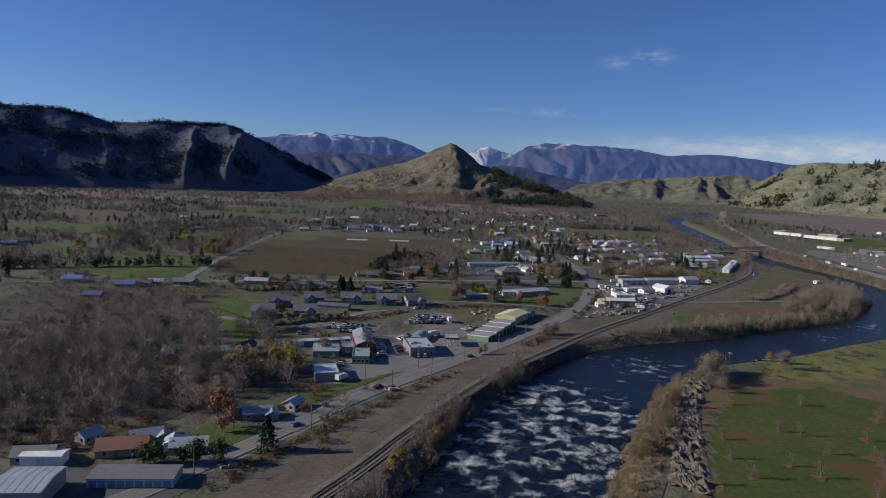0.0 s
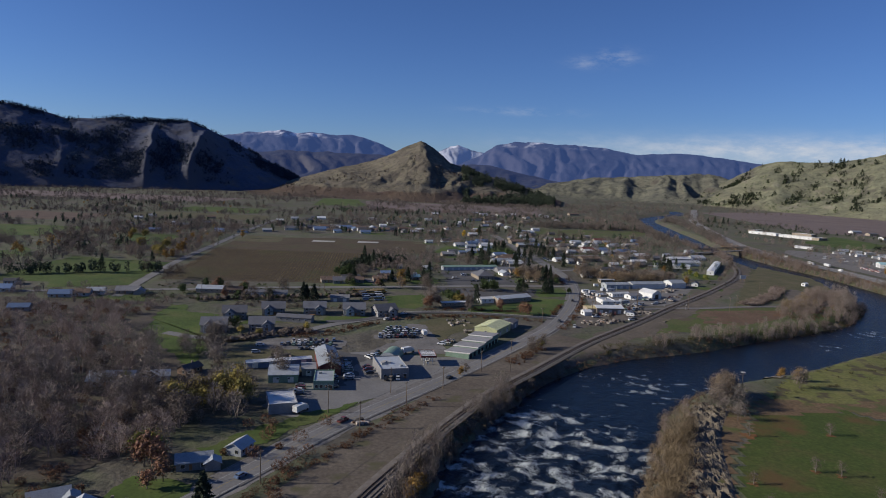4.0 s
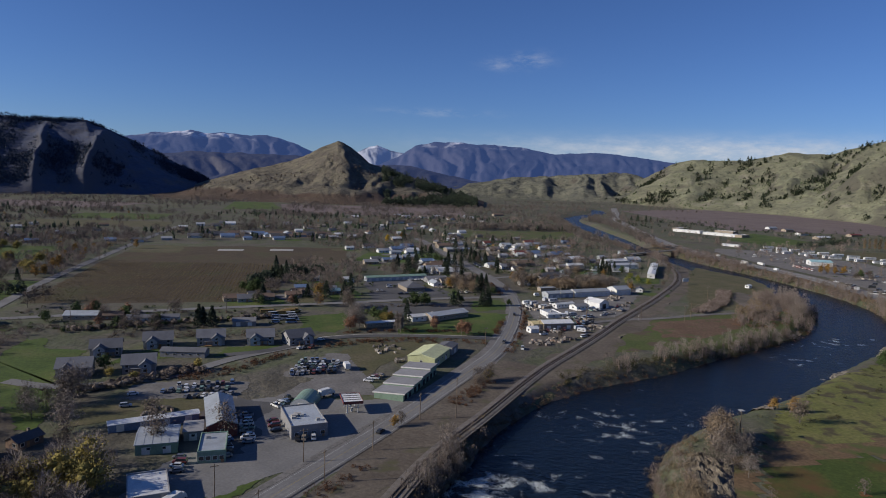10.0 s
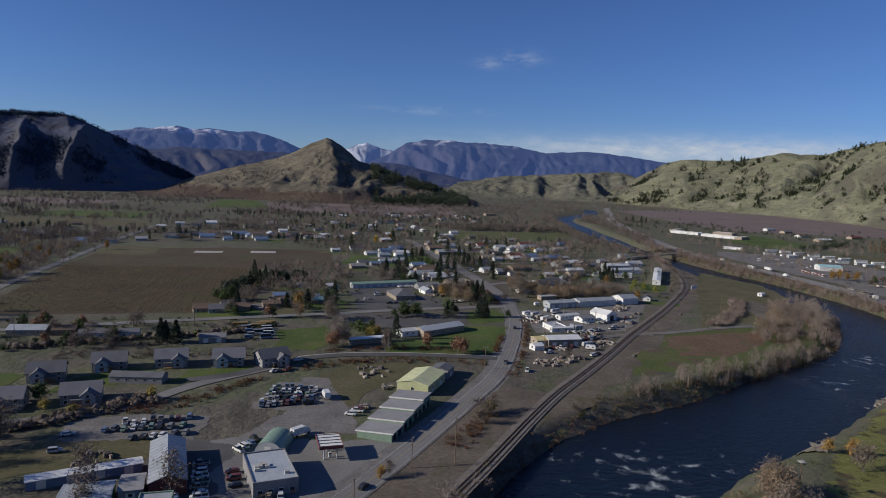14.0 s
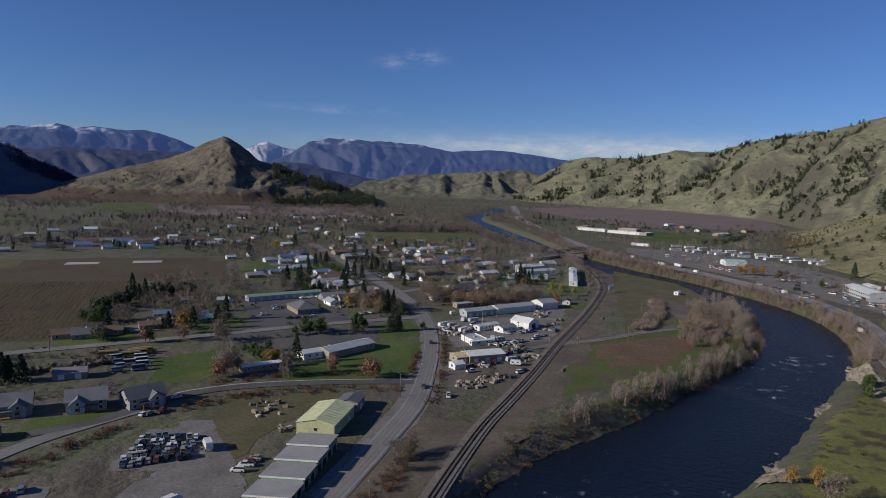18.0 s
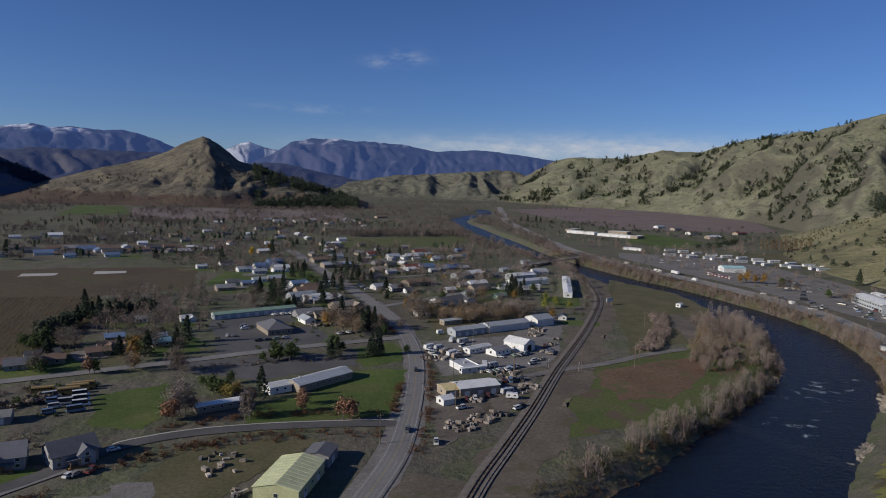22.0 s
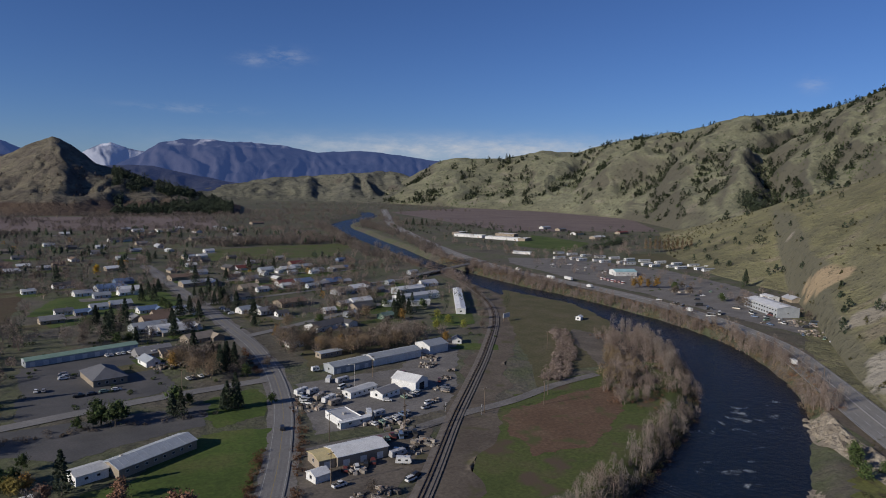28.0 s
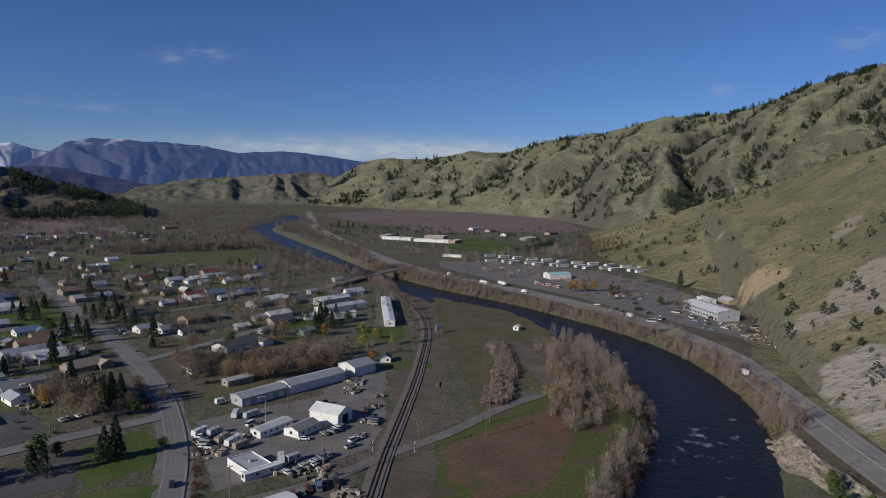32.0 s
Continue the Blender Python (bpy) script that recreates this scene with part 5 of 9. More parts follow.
hall("yellow_hall", 61, 462, 61, 24, 15, 4.6, 1.6, "lime", "lime", "pale yellow-green metal hall", 2, 3, seams=True)
hall("dark_annex", 74, 479, 61, 10, 9, 4.0, 1.0, "grey", "slate", "small dark-roofed annex behind the hall", 1, 0)
for i, (px, py) in enumerate(((33, 406.5), (38.5, 417), (44, 427.5), (49, 437.5))):
    up = 0.65 * i
    e = thing("stepped_shed", pose(px + 3.2, py - 1.5, 0.1, 0, 0, 61), "green-grey shed bay with a sloping metal roof", "shed", "stepped shed bays")
    bm = bmesh.new()
    v = [bm.verts.new(p) for p in ((-5.3, -7, -0.9), (5.3, -7, -0.9), (5.3, 7, -0.9), (-5.3, 7, -0.9), (-5.3, -7, 3.2 + up), (5.3, -7, 3.2 + up), (5.3, 7, 2.5 + up), (-5.3, 7, 2.5 + up))]
    for f in ((0, 1, 5, 4), (1, 2, 6, 5), (2, 3, 7, 6), (3, 0, 4, 7), (4, 5, 6, 7)):
        bm.faces.new([v[k] for k in f])
    part("wall", bm, WALLS["green"], e)
    part("roof", boxed(-5.34, 5.28, -7.7, 7.7, 0.02, 0.26), ROOFS["grey"], e).matrix_local = pose(0, 0, 2.85 + up, -2.9, 0, 0)
    part("fascia", boxed(-5.5, -5.36, -7.7, 7.7, -0.25, 0.3), M["trim"], e).matrix_local = pose(0, 0, 2.85 + up, -2.9, 0, 0)
    for k in range(2):
        door_at(e, -2.5 + 5 * k, -7.0, 0, 2.8, 2.4, M["glass"], "roller_door")


def quonset(x, y, rot, L, R):
    e = thing("quonset_hut", pose(x, y, 0.1, 0, 0, rot), "small arched green metal hut", "hut")
    bm = bmesh.new()
    a, b = [], []
    for i in range(15):
        t = math.pi * i / 14
        a.append(bm.verts.new((-L / 2, R * math.cos(t), R * 0.85 * math.sin(t))))
        b.append(bm.verts.new((L / 2, R * math.cos(t), R * 0.85 * math.sin(t))))
    for i in range(14):
        bm.faces.new((a[i], b[i], b[i + 1], a[i + 1]))
    part("roof", bm, ROOFS["green"], e)
    for s in (-1, 1):
        bm = bmesh.new()
        vs = [bm.verts.new((s * (L / 2 - 0.05), (R - 0.05) * math.cos(math.pi * i / 14), (R - 0.05) * 0.85 * math.sin(math.pi * i / 14))) for i in range(15)]
        bm.faces.new(vs if s < 0 else vs[::-1])
        part("end_wall", bm, WALLS["pale"], e)
    door_at(e, -L / 2, 0, 270, 2.4, 2.4, M["trim"], "roller_door")


quonset(-2, 398, 75, 14, 5)


def fuel_canopy():
    e = thing("fuel_canopy", pose(17, 389, 0.1, 0, 0, 6), "red and white fuel canopy on steel columns", "canopy")
    part("roof", boxed(-4, 4, -6, 6, 4.4, 5.1), ROOFS["white"], e)
    bm = bmesh.new()
    for a in ((-4.08, 4.08, -6.08, -6.0), (-4.08, 4.08, 6.0, 6.08), (-4.08, -4.0, -6, 6), (4.0, 4.08, -6, 6)):
        box(bm, *a, 4.3, 5.3)
    part("fascia", bm, WALLS["red"], e, "red fascia band")
    for k in range(5):
        part("roof_beam", boxed(-3.9, 3.9, -5.6 + k * 2.6, -5.3 + k * 2.6, 5.1, 5.3), WALLS["dark"], e)
    for sx in (-2.2, 2.2):
        for sy in (-4, 4):
            part("column", boxed(sx - 0.18, sx + 0.18, sy - 0.18, sy + 0.18, 0, 4.4), WALLS["white"], e)
    for sy in (-2.5, 2.5):
        pump = part("pump", boxed(-0.5, 0.5, sy - 0.35, sy + 0.35, 0.1, 1.8), WALLS["white"], e)
        part("pump_head", boxed(-0.4, 0.4, sy - 0.36, sy + 0.36, 1.2, 1.6), M["glass"], pump)


fuel_canopy()


def new_house(x, y, rot, flip, L=14.6, W=12.0):
    """A gabled two-storey house of the new street: cross gable, porch, windows."""
    e = thing("gable_house", pose(x, y, 0.1, 0, 0, rot), "grey two-storey house with slate roof and timber porch", "house", "houses of the new street")
    part("wall", gable_body(L, W, 4.6, 3.3), WALLS["grey"], e)
    part("roof", roof_slab(L, W, 4.6, 3.3, 0.7), ROOFS["slate"], e)
    px = -L * 0.2 * flip
    part("front_gable", gable_body(W * 0.62, L * 0.36, 4.2, 2.0), WALLS["pale"], e).matrix_local = pose(px, -W * 0.36, 0, 0, 0, 90)
    part("front_roof", roof_slab(W * 0.62, L * 0.36, 4.2, 2.0, 0.6), ROOFS["slate"], e).matrix_local = pose(px, -W * 0.36, 0, 0, 0, 90)
    part("porch_roof", boxed(L * 0.02 * flip - 3.2, L * 0.02 * flip + 4.2, -W * 0.5 - 2.6, -W * 0.5, 2.7, 2.9), ROOFS["slate"], e)
    for i in range(3):
        part("porch_post", boxed(-2.6 + 3 * i, -2.3 + 3 * i, -W * 0.5 - 2.4, -W * 0.5 - 2.1, 0, 2.7), M["timber"], e)
    part("porch_deck", boxed(-3.2, 4.4, -W * 0.5 - 2.6, -W * 0.5 - 0.01, -0.1, 0.3), M["timber"], e)
    door_at(e, 1.0, -W / 2, 0)
    for wx, wz in ((L * 0.36 * flip, 0.9), (L * 0.36 * flip, 3.0)):
        window_at(e, wx, -W / 2, wz, 0)
    window_at(e, px, -W * 0.36 - W * 0.31, 1.0, 0, 1.8, 1.3)
    window_at(e, px, -W * 0.36 - W * 0.31, 3.3, 0, 1.2, 1.1)
    for wy in (-2.5, 2.5):
        for wz in (0.9, 3.2):
            window_at(e, -L / 2, wy, wz, 270)
            window_at(e, L / 2, wy, wz, 90)


for hx, hy, hr, hf in ((-109, 448, 8, 1), (-82, 453, 10, -1), (-106, 484, 12, 1), (-84, 500, 10, 1), (-57, 505, 8, -1), (-30, 505, 6, 1), (-9, 504, 25, -1)):
    new_house(hx, hy, hr, hf)
hall("clubhouse", -66, 478, -8, 23, 8, 3.0, 1.4, "grey", "slate", "long low grey building with a slate roof", 0, 5)
hall("brown_cottage", -127, 571, 5, 12, 10, 3, 1.8, "brown", "brown", "small brown-roofed timber cottage", 0, 3)
hall("white_ranch_house", -146, 572, 0, 20, 11, 3, 2.0, "tan", "pale", "low ranch house with a pale roof", 0, 4)
hall("barrack", -101, 562, 5, 31, 8, 3.2, 1.4, "white", "slate", "long white building with a dark roof", 1, 7)
hall("bus_garage", -44, 551, 4, 14, 9, 3.0, 1.6, "grey", "grey", "grey garage beside the bus yard", 2, 0)
hall("mobile_home", 42, 545, 15, 21, 5, 2.9, 0.5, "tan", "white", "white-roofed tan mobile home", 0, 5, "mobile home")
hall("long_hall", 89, 570, 30, 33, 11, 3.4, 1.7, "tan", "pale", "long tan hall with a pale metal roof", 0, 8, seams=True, vents=1)
hall("small_white_house", 68, 563, 20, 11, 8, 3.2, 1.0, "white", "white", "small white house beside the long hall", 0, 2)
hall("green_storage_row", 72, 741, 17, 60, 8, 3.4, 1.2, "pale", "green", "long storage row with a green metal roof", 9, 0)
e = thing("hip_roof_office", pose(80, 688, 0.1, 0, 0, 102), "office with a large brown hipped roof", "building")
part("wall", boxed(-12, 12, -8, 8, -0.9, 3.2), WALLS["tan"], e)
part("roof", hip_roof(24, 16, 3.2, 4.2), ROOFS["slate"], e)
for i in range(4):
    window_at(e, -9 + 6 * i, -8, 1.0, 0)
    window_at(e, -12, -5.5 + 3.6 * i, 1.0, 270)
hall("warehouse", 200, 653, 14, 25, 10, 3.8, 1.4, "pale", "pale", "low metal warehouse with a pale roof", 4, 0, seams=True)
hall("warehouse_long", 231, 660, 13, 35, 11, 4.2, 1.6, "white", "pale", "long white metal warehouse with a pale roof", 5, 0, seams=True)
hall("warehouse_tall", 262, 669, 13, 15, 14, 4.8, 2.2, "white", "pale", "tall white metal warehouse with a pale roof", 2, 0)
e = hall("gable_workshop", 216, 608, 118, 15, 11, 4.6, 2.4, "white", "white", "white gabled workshop with a dark slab for its open doorway", 0, 0)
# a dark slab on the wall stands in for the shade inside the doorway
door_at(e, -7.5, 0, 270, 4.2, 3.8, M["glass"], "open_door")
e = hall("equipment_shed", 158, 538, 4, 21, 11.5, 4.0, 1.3, "tan", "white", "equipment shed with a white metal roof", 3, 0)
e = hall("yellow_roof_bay", 144, 538, 4, 6.5, 10.5, 3.4, 0.9, "tan", "yellow", "open bay with yellow translucent roofing", 1, 0)
hall("white_porch_shed", 138.5, 526, 14, 6, 6, 2.6, 1.2, "white", "white", "small white shed at the yard entrance", 1, 0)
hall("storage_shed", 200, 683, 14, 15, 6, 3.0, 0.5, "tan", "pale", "long low shed with a pale flat roof", 0, 3)
hall("office_trailer", 189, 609, 22, 18, 6, 2.8, 0.7, "white", "white", "long white office trailer", 0, 5, "trailer")
hall("yard_house", 199, 601, 24, 13, 8, 2.8, 1.4, "white", "grey", "small grey-roofed yard house", 0, 3)
flat_block("yard_office", 168, 577, 8, 10, 15, 2.8, "white", "silver", "white yard office with a flat metal roof", 1)
hall("white_trailer", 170, 570, 9, 15, 3, 2.6, 0.3, "white", "white", "long white box trailer", 0, 2, "trailer")
hall("packing_shed", 364, 806, 61, 104, 7.5, 4.2, 0.7, "white", "white", "very long packing shed with a white roof", 6, 0)
hall("packing_hall", 338, 836, 14, 46, 12, 4.5, 1.5, "white", "silver", "packing hall with a pale metal roof", 4, 0)
hall("packing_office", 346, 868, 14, 30, 14, 5, 2.0, "pale", "white", "white gabled packing office", 3, 3)
hall("packing_dock", 316, 812, -12, 40, 7, 4, 0.6, "white", "white", "long loading dock with a white roof", 5, 0)
hall("oval_depot", 284, 836, 14, 20, 9, 3, 2.4, "white", "white", "white round-backed depot building", 1, 0)
e = hall("two_storey_works", 587, 662, 64, 52, 19, 7.5, 1.6, "pale", "white", "pale two-storey works beside the highway", 0, 12, vents=1)
for i in range(12):
    window_at(e, -24 + 4.2 * i, 9.55, 5.0, 180, 2.2, 1.2)
    window_at(e, -24 + 4.2 * i, 9.55, 1.4, 180, 2.2, 1.5)
hall("works_garage", 640, 700, 64, 16, 10, 4, 1, "white", "white", "white garage behind the works", 1, 0)
hall("aqua_store", 634, 884, -20, 26, 18, 5, 2.0, "white", "aqua", "store with a broad aqua metal roof", 2, 4)
for sx, sy, sr, sl, sw in ((745, 1400, -60, 60, 18), (775, 1330, -60, 70, 16), (800, 1300, 30, 30, 14), (830, 1400, -60, 40, 20), (760, 1460, 30, 40, 16)):
    flat_block("school_wing", sx, sy, sr, sl, sw, 4.5, "tan" if sl < 60 else "white", "white", "long low school wing with a flat white roof", 3)
hall("highway_shed", 659, 1116, -56, 28, 7, 3, 0.8, "white", "white", "long white shed by the highway", 2, 0)
for i in range(15):
    f = i / 14
    tagged(hall("mobile_home", 672 + 108 * f + (i % 2) * 9, 1046 - 205 * f, -10 + (i % 3) * 8, 17, 4.5, 2.7, 0.5, "white", "white" if i % 3 else "pale", "white mobile home in a row", 0, 2, "mobile home"), group="mobile home park")
for i in range(12):
    f = i / 11
    tagged(hall("mobile_home", 712 + 90 * f, 1096 - 226 * f, -14 + (i % 3) * 6, 16, 4.5, 2.7, 0.5, "white", "pale" if i % 3 == 0 else "white", "white mobile home in a row", 0, 2, "mobile home"), group="mobile home park")
# storage yard at the road
hall("metal_warehouse", -114, 189, 6, 15, 17, 5.0, 1.0, "grey", "pale", "wide metal warehouse with a pale roof", 2, 0, seams=True)
e = hall("storage_units", -87, 201, 4, 26, 10, 2.9, 0.6, "pale", "slate", "row of storage units with blue-grey doors", 0, 0)
for i in range(9):
    door_at(e, -11.2 + 2.8 * i, -5.0, 0, 2.3, 2.2, WALLS["blue"], "roller_door")
hall("white_corner_shed", -122, 212, 4, 13, 6, 3.2, 0.4, "white", "white", "white shed at the yard's edge", 1, 0)


def truss_bridge():
    a, b = Vector((402, 957, 0)), Vector((528, 1034, 0))
    d = b - a
    L = d.length
    e = thing("truss_bridge", pose(a.x, a.y, 0, 0, 0, math.degrees(math.atan2(d.y, d.x))), "dark steel truss bridge over the river", "bridge")
    part("deck", boxed(-20, L + 20, -4, 4, 2.2, 3.0), M["asphalt"], e)
    n = 12
    for s in (-1, 1):
        part("bottom_chord", boxed(0, L, s * 4.2 - 0.25, s * 4.2 + 0.25, 2.0, 2.6), WALLS["dark"], e)
        part("top_chord", boxed(L / n, L - L / n, s * 4.2 - 0.25, s * 4.2 + 0.25, 7.6, 8.2), WALLS["dark"], e)
        for i in range(n):
            x0, x1 = i * L / n, (i + 1) * L / n
            up = i % 2 == 0
            bm = boxed(0, math.hypot(L / n, 5.4), -0.16, 0.16, -0.16, 0.16)
            ob = part("diagonal", bm, WALLS["dark"], e)
            ob.matrix_local = pose(x0, s * 4.2, 2.4 if up else 7.8, 0, -math.degrees(math.atan2(5.4 if up else -5.4, L / n)), 0)
    for x in (18, L / 2, L - 18):
        part("pier", boxed(x - 1, x + 1, -3.5, 3.5, -7, 2.2), M["concrete"], e)


truss_bridge()
e = thing("billboard", pose(357, 724, 0.1, 0, 0, 20), "white back of a roadside billboard on posts", "sign")
part("panel", boxed(-4, 4, -0.2, 0.2, 2.5, 6), WALLS["white"], e)
for sx in (-3, 3):
    part("post", boxed(sx - 0.15, sx + 0.15, -0.1, 0.3, 0, 2.5), M["wood_pole"], e)
hall("river_hut", 412, 704, 30, 6, 4, 2.4, 0.9, "white", "white", "tiny white hut near the river", 0, 1, "hut")
for px, py, lx, ly in ((-46, 972, 28, 10), (-106, 965, 30, 9)):
    patch("field_pad", [(px - lx / 2, py - ly), (px + lx / 2, py - ly + 4), (px + lx / 2, py + ly), (px - lx / 2, py + ly)], M["concrete"], 0.2, "pale pad lying in the bare field", "pad", 1.0)

# ---- houses of the town ----
house(120, 866, 17, 14.6, 9.1, 2.7, 'white', 'blue')
house(121, 826, 15, 19.0, 11.8, 2.7, 'tan', 'brown')
house(114, 800, 17, 23.1, 13.0, 2.7, 'pale', 'pale')
house(127, 783, 17, 18.6, 11.5, 2.7, 'tan', 'silver')
house(138, 754, 22, 18.7, 11.6, 2.7, 'tan', 'tan')
house(108, 729, 13, 19.7, 12.2, 2.7, 'grey', 'grey')
house(104, 709, 105, 12.5, 7.8, 2.7, 'white', 'pale')
house(172, 1031, 15, 28.8, 13.0, 3.6, 'tan', 'brown')
house(177, 986, 13, 30.6, 13.0, 3.6, 'tan', 'pale')
house(193, 1065, 13, 16.2, 10.0, 2.7, 'white', 'pale')
house(197, 895, 15, 15.7, 9.7, 2.7, 'pale', 'dark')
house(216, 944, 17, 17.1, 10.6, 2.7, 'tan', 'tan')
house(189, 836, 20, 15.5, 9.6, 2.7, 'white', 'pale')
house(201, 826, 22, 15.3, 9.5, 2.7, 'white', 'grey')
house(209, 811, 13, 9.5, 6.0, 2.7, 'white', 'dark')
house(228, 851, 18, 25.0, 13.0, 3.6, 'tan', 'brown')
house(218, 1016, 13, 15.2, 9.4, 2.7, 'pale', 'brown')
house(244, 1084, 15, 17.6, 10.9, 2.7, 'white', 'red')
house(231, 999, 15, 16.8, 10.4, 2.7, 'grey', 'grey')
house(264, 1059, 13, 16.3, 10.1, 2.7, 'pale', 'pale')
house(288, 1059, 13, 16.5, 10.2, 2.7, 'pale', 'white')
house(312, 1103, 15, 17.5, 10.9, 2.7, 'tan', 'red')
house(317, 1076, 15, 12.8, 7.9, 2.7, 'tan', 'pale')
house(318, 1040, 15, 12.2, 7.6, 2.7, 'pale', 'pale')
house(343, 1045, 17, 15.7, 9.8, 2.7, 'yellow', 'tan')
house(377, 1122, 17, 11.5, 7.1, 2.7, 'blue', 'blue')
house(302, 950, 20, 19.7, 12.2, 2.7, 'tan', 'blue')
house(289, 889, 20, 19.4, 12.1, 2.7, 'pale', 'tan')
house(309, 904, 17, 16.8, 10.4, 2.7, 'pale', 'white')
house(255, 957, 15, 17.7, 11.0, 2.7, 'white', 'red')
house(274, 959, 17, 19.7, 12.2, 2.7, 'pale', 'blue')
house(288, 941, 17, 12.3, 7.6, 2.7, 'grey', 'grey')
house(225, 756, 24, 29.4, 13.0, 3.6, 'white', 'dark')
house(276, 813, 18, 19.8, 12.3, 2.7, 'tan', 'dark')
house(256, 788, 20, 10.2, 6.3, 2.7, 'pale', 'pale')
house(278, 771, 20, 11.9, 7.4, 2.7, 'green', 'green')
house(188, 715, 12, 8.3, 6.0, 2.7, 'white', 'pale')
house(287, 680, 60, 7.0, 6.0, 2.7, 'white', 'slate')
house(385, 903, 13, 19.4, 12.0, 2.7, 'white', 'silver')
house(409, 983, 15, 11.9, 7.4, 2.7, 'pale', 'pale')
house(237, 1670, 17, 29.4, 13.0, 3.6, 'white', 'tan')
house(261, 1465, 13, 25.0, 13.0, 3.6, 'tan', 'dark')
house(343, 1681, 15, 18.8, 11.6, 2.7, 'white', 'white')
house(149, 1480, 17, 37.6, 13.0, 3.6, 'white', 'dark')
house(206, 1212, 15, 15.5, 9.6, 2.7, 'tan', 'pale')
house(193, 1549, 15, 26.7, 13.0, 3.6, 'tan', 'brown')
house(452, 1833, 17, 29.6, 13.0, 3.6, 'tan', 'brown')
house(-18, 650, 13, 12.0, 7.4, 2.7, 'tan', 'brown')
house(-13, 660, 107, 11.1, 6.9, 2.7, 'tan', 'brown')
house(13, 664, 22, 10.7, 6.6, 2.7, 'tan', 'aqua')
house(-44, 647, 18, 16.4, 10.2, 2.7, 'tan', 'dark')
house(-2, 732, 13, 7.0, 6.0, 2.7, 'white', 'pale')
house(26, 729, 15, 7.2, 6.0, 2.7, 'white', 'white')
house(38, 992, 17, 10.4, 6.4, 2.7, 'white', 'white')
house(65, 1016, 13, 17.3, 10.7, 2.7, 'white', 'dark')
house(79, 965, 17, 14.6, 9.1, 2.7, 'white', 'silver')
house(102, 988, 15, 23.9, 13.0, 2.7, 'white', 'blue')
house(116, 971, 13, 17.5, 10.9, 2.7, 'tan', 'white')
house(56, 852, 13, 15.5, 9.6, 2.7, 'tan', 'grey')
house(64, 881, 13, 12.2, 7.6, 2.7, 'white', 'slate')
house(76, 874, 15, 10.8, 6.7, 2.7, 'grey', 'blue')
house(88, 893, 13, 12.5, 7.7, 2.7, 'white', 'pale')
house(104, 900, 13, 15.8, 9.8, 2.7, 'tan', 'pale')
house(123, 787, 13, 21.8, 13.0, 2.7, 'white', 'white')
house(136, 791, 17, 13.3, 8.2, 2.7, 'white', 'silver')
house(118, 724, 13, 14.2, 8.8, 2.7, 'tan', 'dark')
house(128, 846, 15, 14.6, 9.0, 2.7, 'tan', 'brown')
house(-150, 1158, 15, 17.5, 10.9, 2.7, 'grey', 'dark')
house(-129, 1175, 13, 15.2, 9.4, 2.7, 'white', 'brown')
house(-94, 1172, 13, 20.1, 12.5, 2.7, 'white', 'blue')
house(-62, 1141, 15, 21.8, 13.0, 2.7, 'white', 'dark')
house(-47, 1146, 13, 14.6, 9.0, 2.7, 'tan', 'brown')
house(-19, 1185, 15, 17.7, 11.0, 2.7, 'pale', 'dark')
house(19, 1139, 13, 14.4, 8.9, 2.7, 'tan', 'silver')
house(51, 1432, 15, 14.1, 8.7, 2.7, 'white', 'pale')
house(-22, 1308, 13, 14.3, 8.9, 2.7, 'white', 'slate')
house(210, 1192, 13, 15.5, 9.6, 2.7, 'pale', 'dark')
house(113, 1129, 17, 14.3, 8.9, 2.7, 'tan', 'white')
house(-101, 1101, 17, 11.6, 7.2, 2.7, 'white', 'blue')
house(62, 1190, 13, 12.7, 7.9, 2.7, 'tan', 'brown')
house(2, 1354, 17, 14.3, 8.9, 2.7, 'tan', 'tan')
house(172, 1415, 13, 16.5, 10.2, 2.7, 'tan', 'slate')
house(115, 1381, 13, 12.3, 7.6, 2.7, 'pale', 'white')
house(78, 1383, 13, 13.5, 8.4, 2.7, 'tan', 'dark')
house(-93, 1301, 17, 13.8, 8.5, 2.7, 'tan', 'grey')
house(-61, 1388, 17, 14.8, 9.2, 2.7, 'white', 'white')
house(-159, 1362, 13, 18.3, 11.4, 2.7, 'white', 'white')
house(244, 1280, 15, 13.6, 8.4, 2.7, 'white', 'silver')
house(256, 1197, 17, 11.5, 7.2, 2.7, 'tan', 'dark')
house(-61, 635, 14, 15.1, 9.4, 2.7, 'tan', 'brown')
house(-50, 633, 12, 16.4, 10.2, 2.7, 'grey', 'slate')
house(-39, 639, 10, 13.8, 8.5, 2.7, 'tan', 'brown')
house(-13, 662, 14, 13.8, 8.5, 2.7, 'white', 'brown')
house(-13, 683, 10, 10.8, 6.7, 2.7, 'tan', 'blue')
house(12, 679, 14, 7.1, 6.0, 2.7, 'pale', 'pale')
house(-383, 1071, 17, 14.4, 8.9, 2.7, 'pale', 'dark')
house(-337, 1112, 15, 17.0, 10.5, 2.7, 'tan', 'slate')
house(-267, 1050, 15, 13.5, 8.4, 2.7, 'white', 'blue')
house(-234, 1049, 13, 15.4, 9.6, 2.7, 'white', 'dark')
house(-204, 1077, 15, 13.7, 8.5, 2.7, 'pale', 'silver')
house(-344, 1283, 17, 14.4, 8.9, 2.7, 'tan', 'brown')
house(-349, 1020, 15, 15.6, 9.7, 2.7, 'grey', 'blue')
house(-174, 1119, 13, 21.8, 13.0, 2.7, 'white', 'slate')
house(-132, 1131, 13, 19.7, 12.2, 2.7, 'white', 'blue')
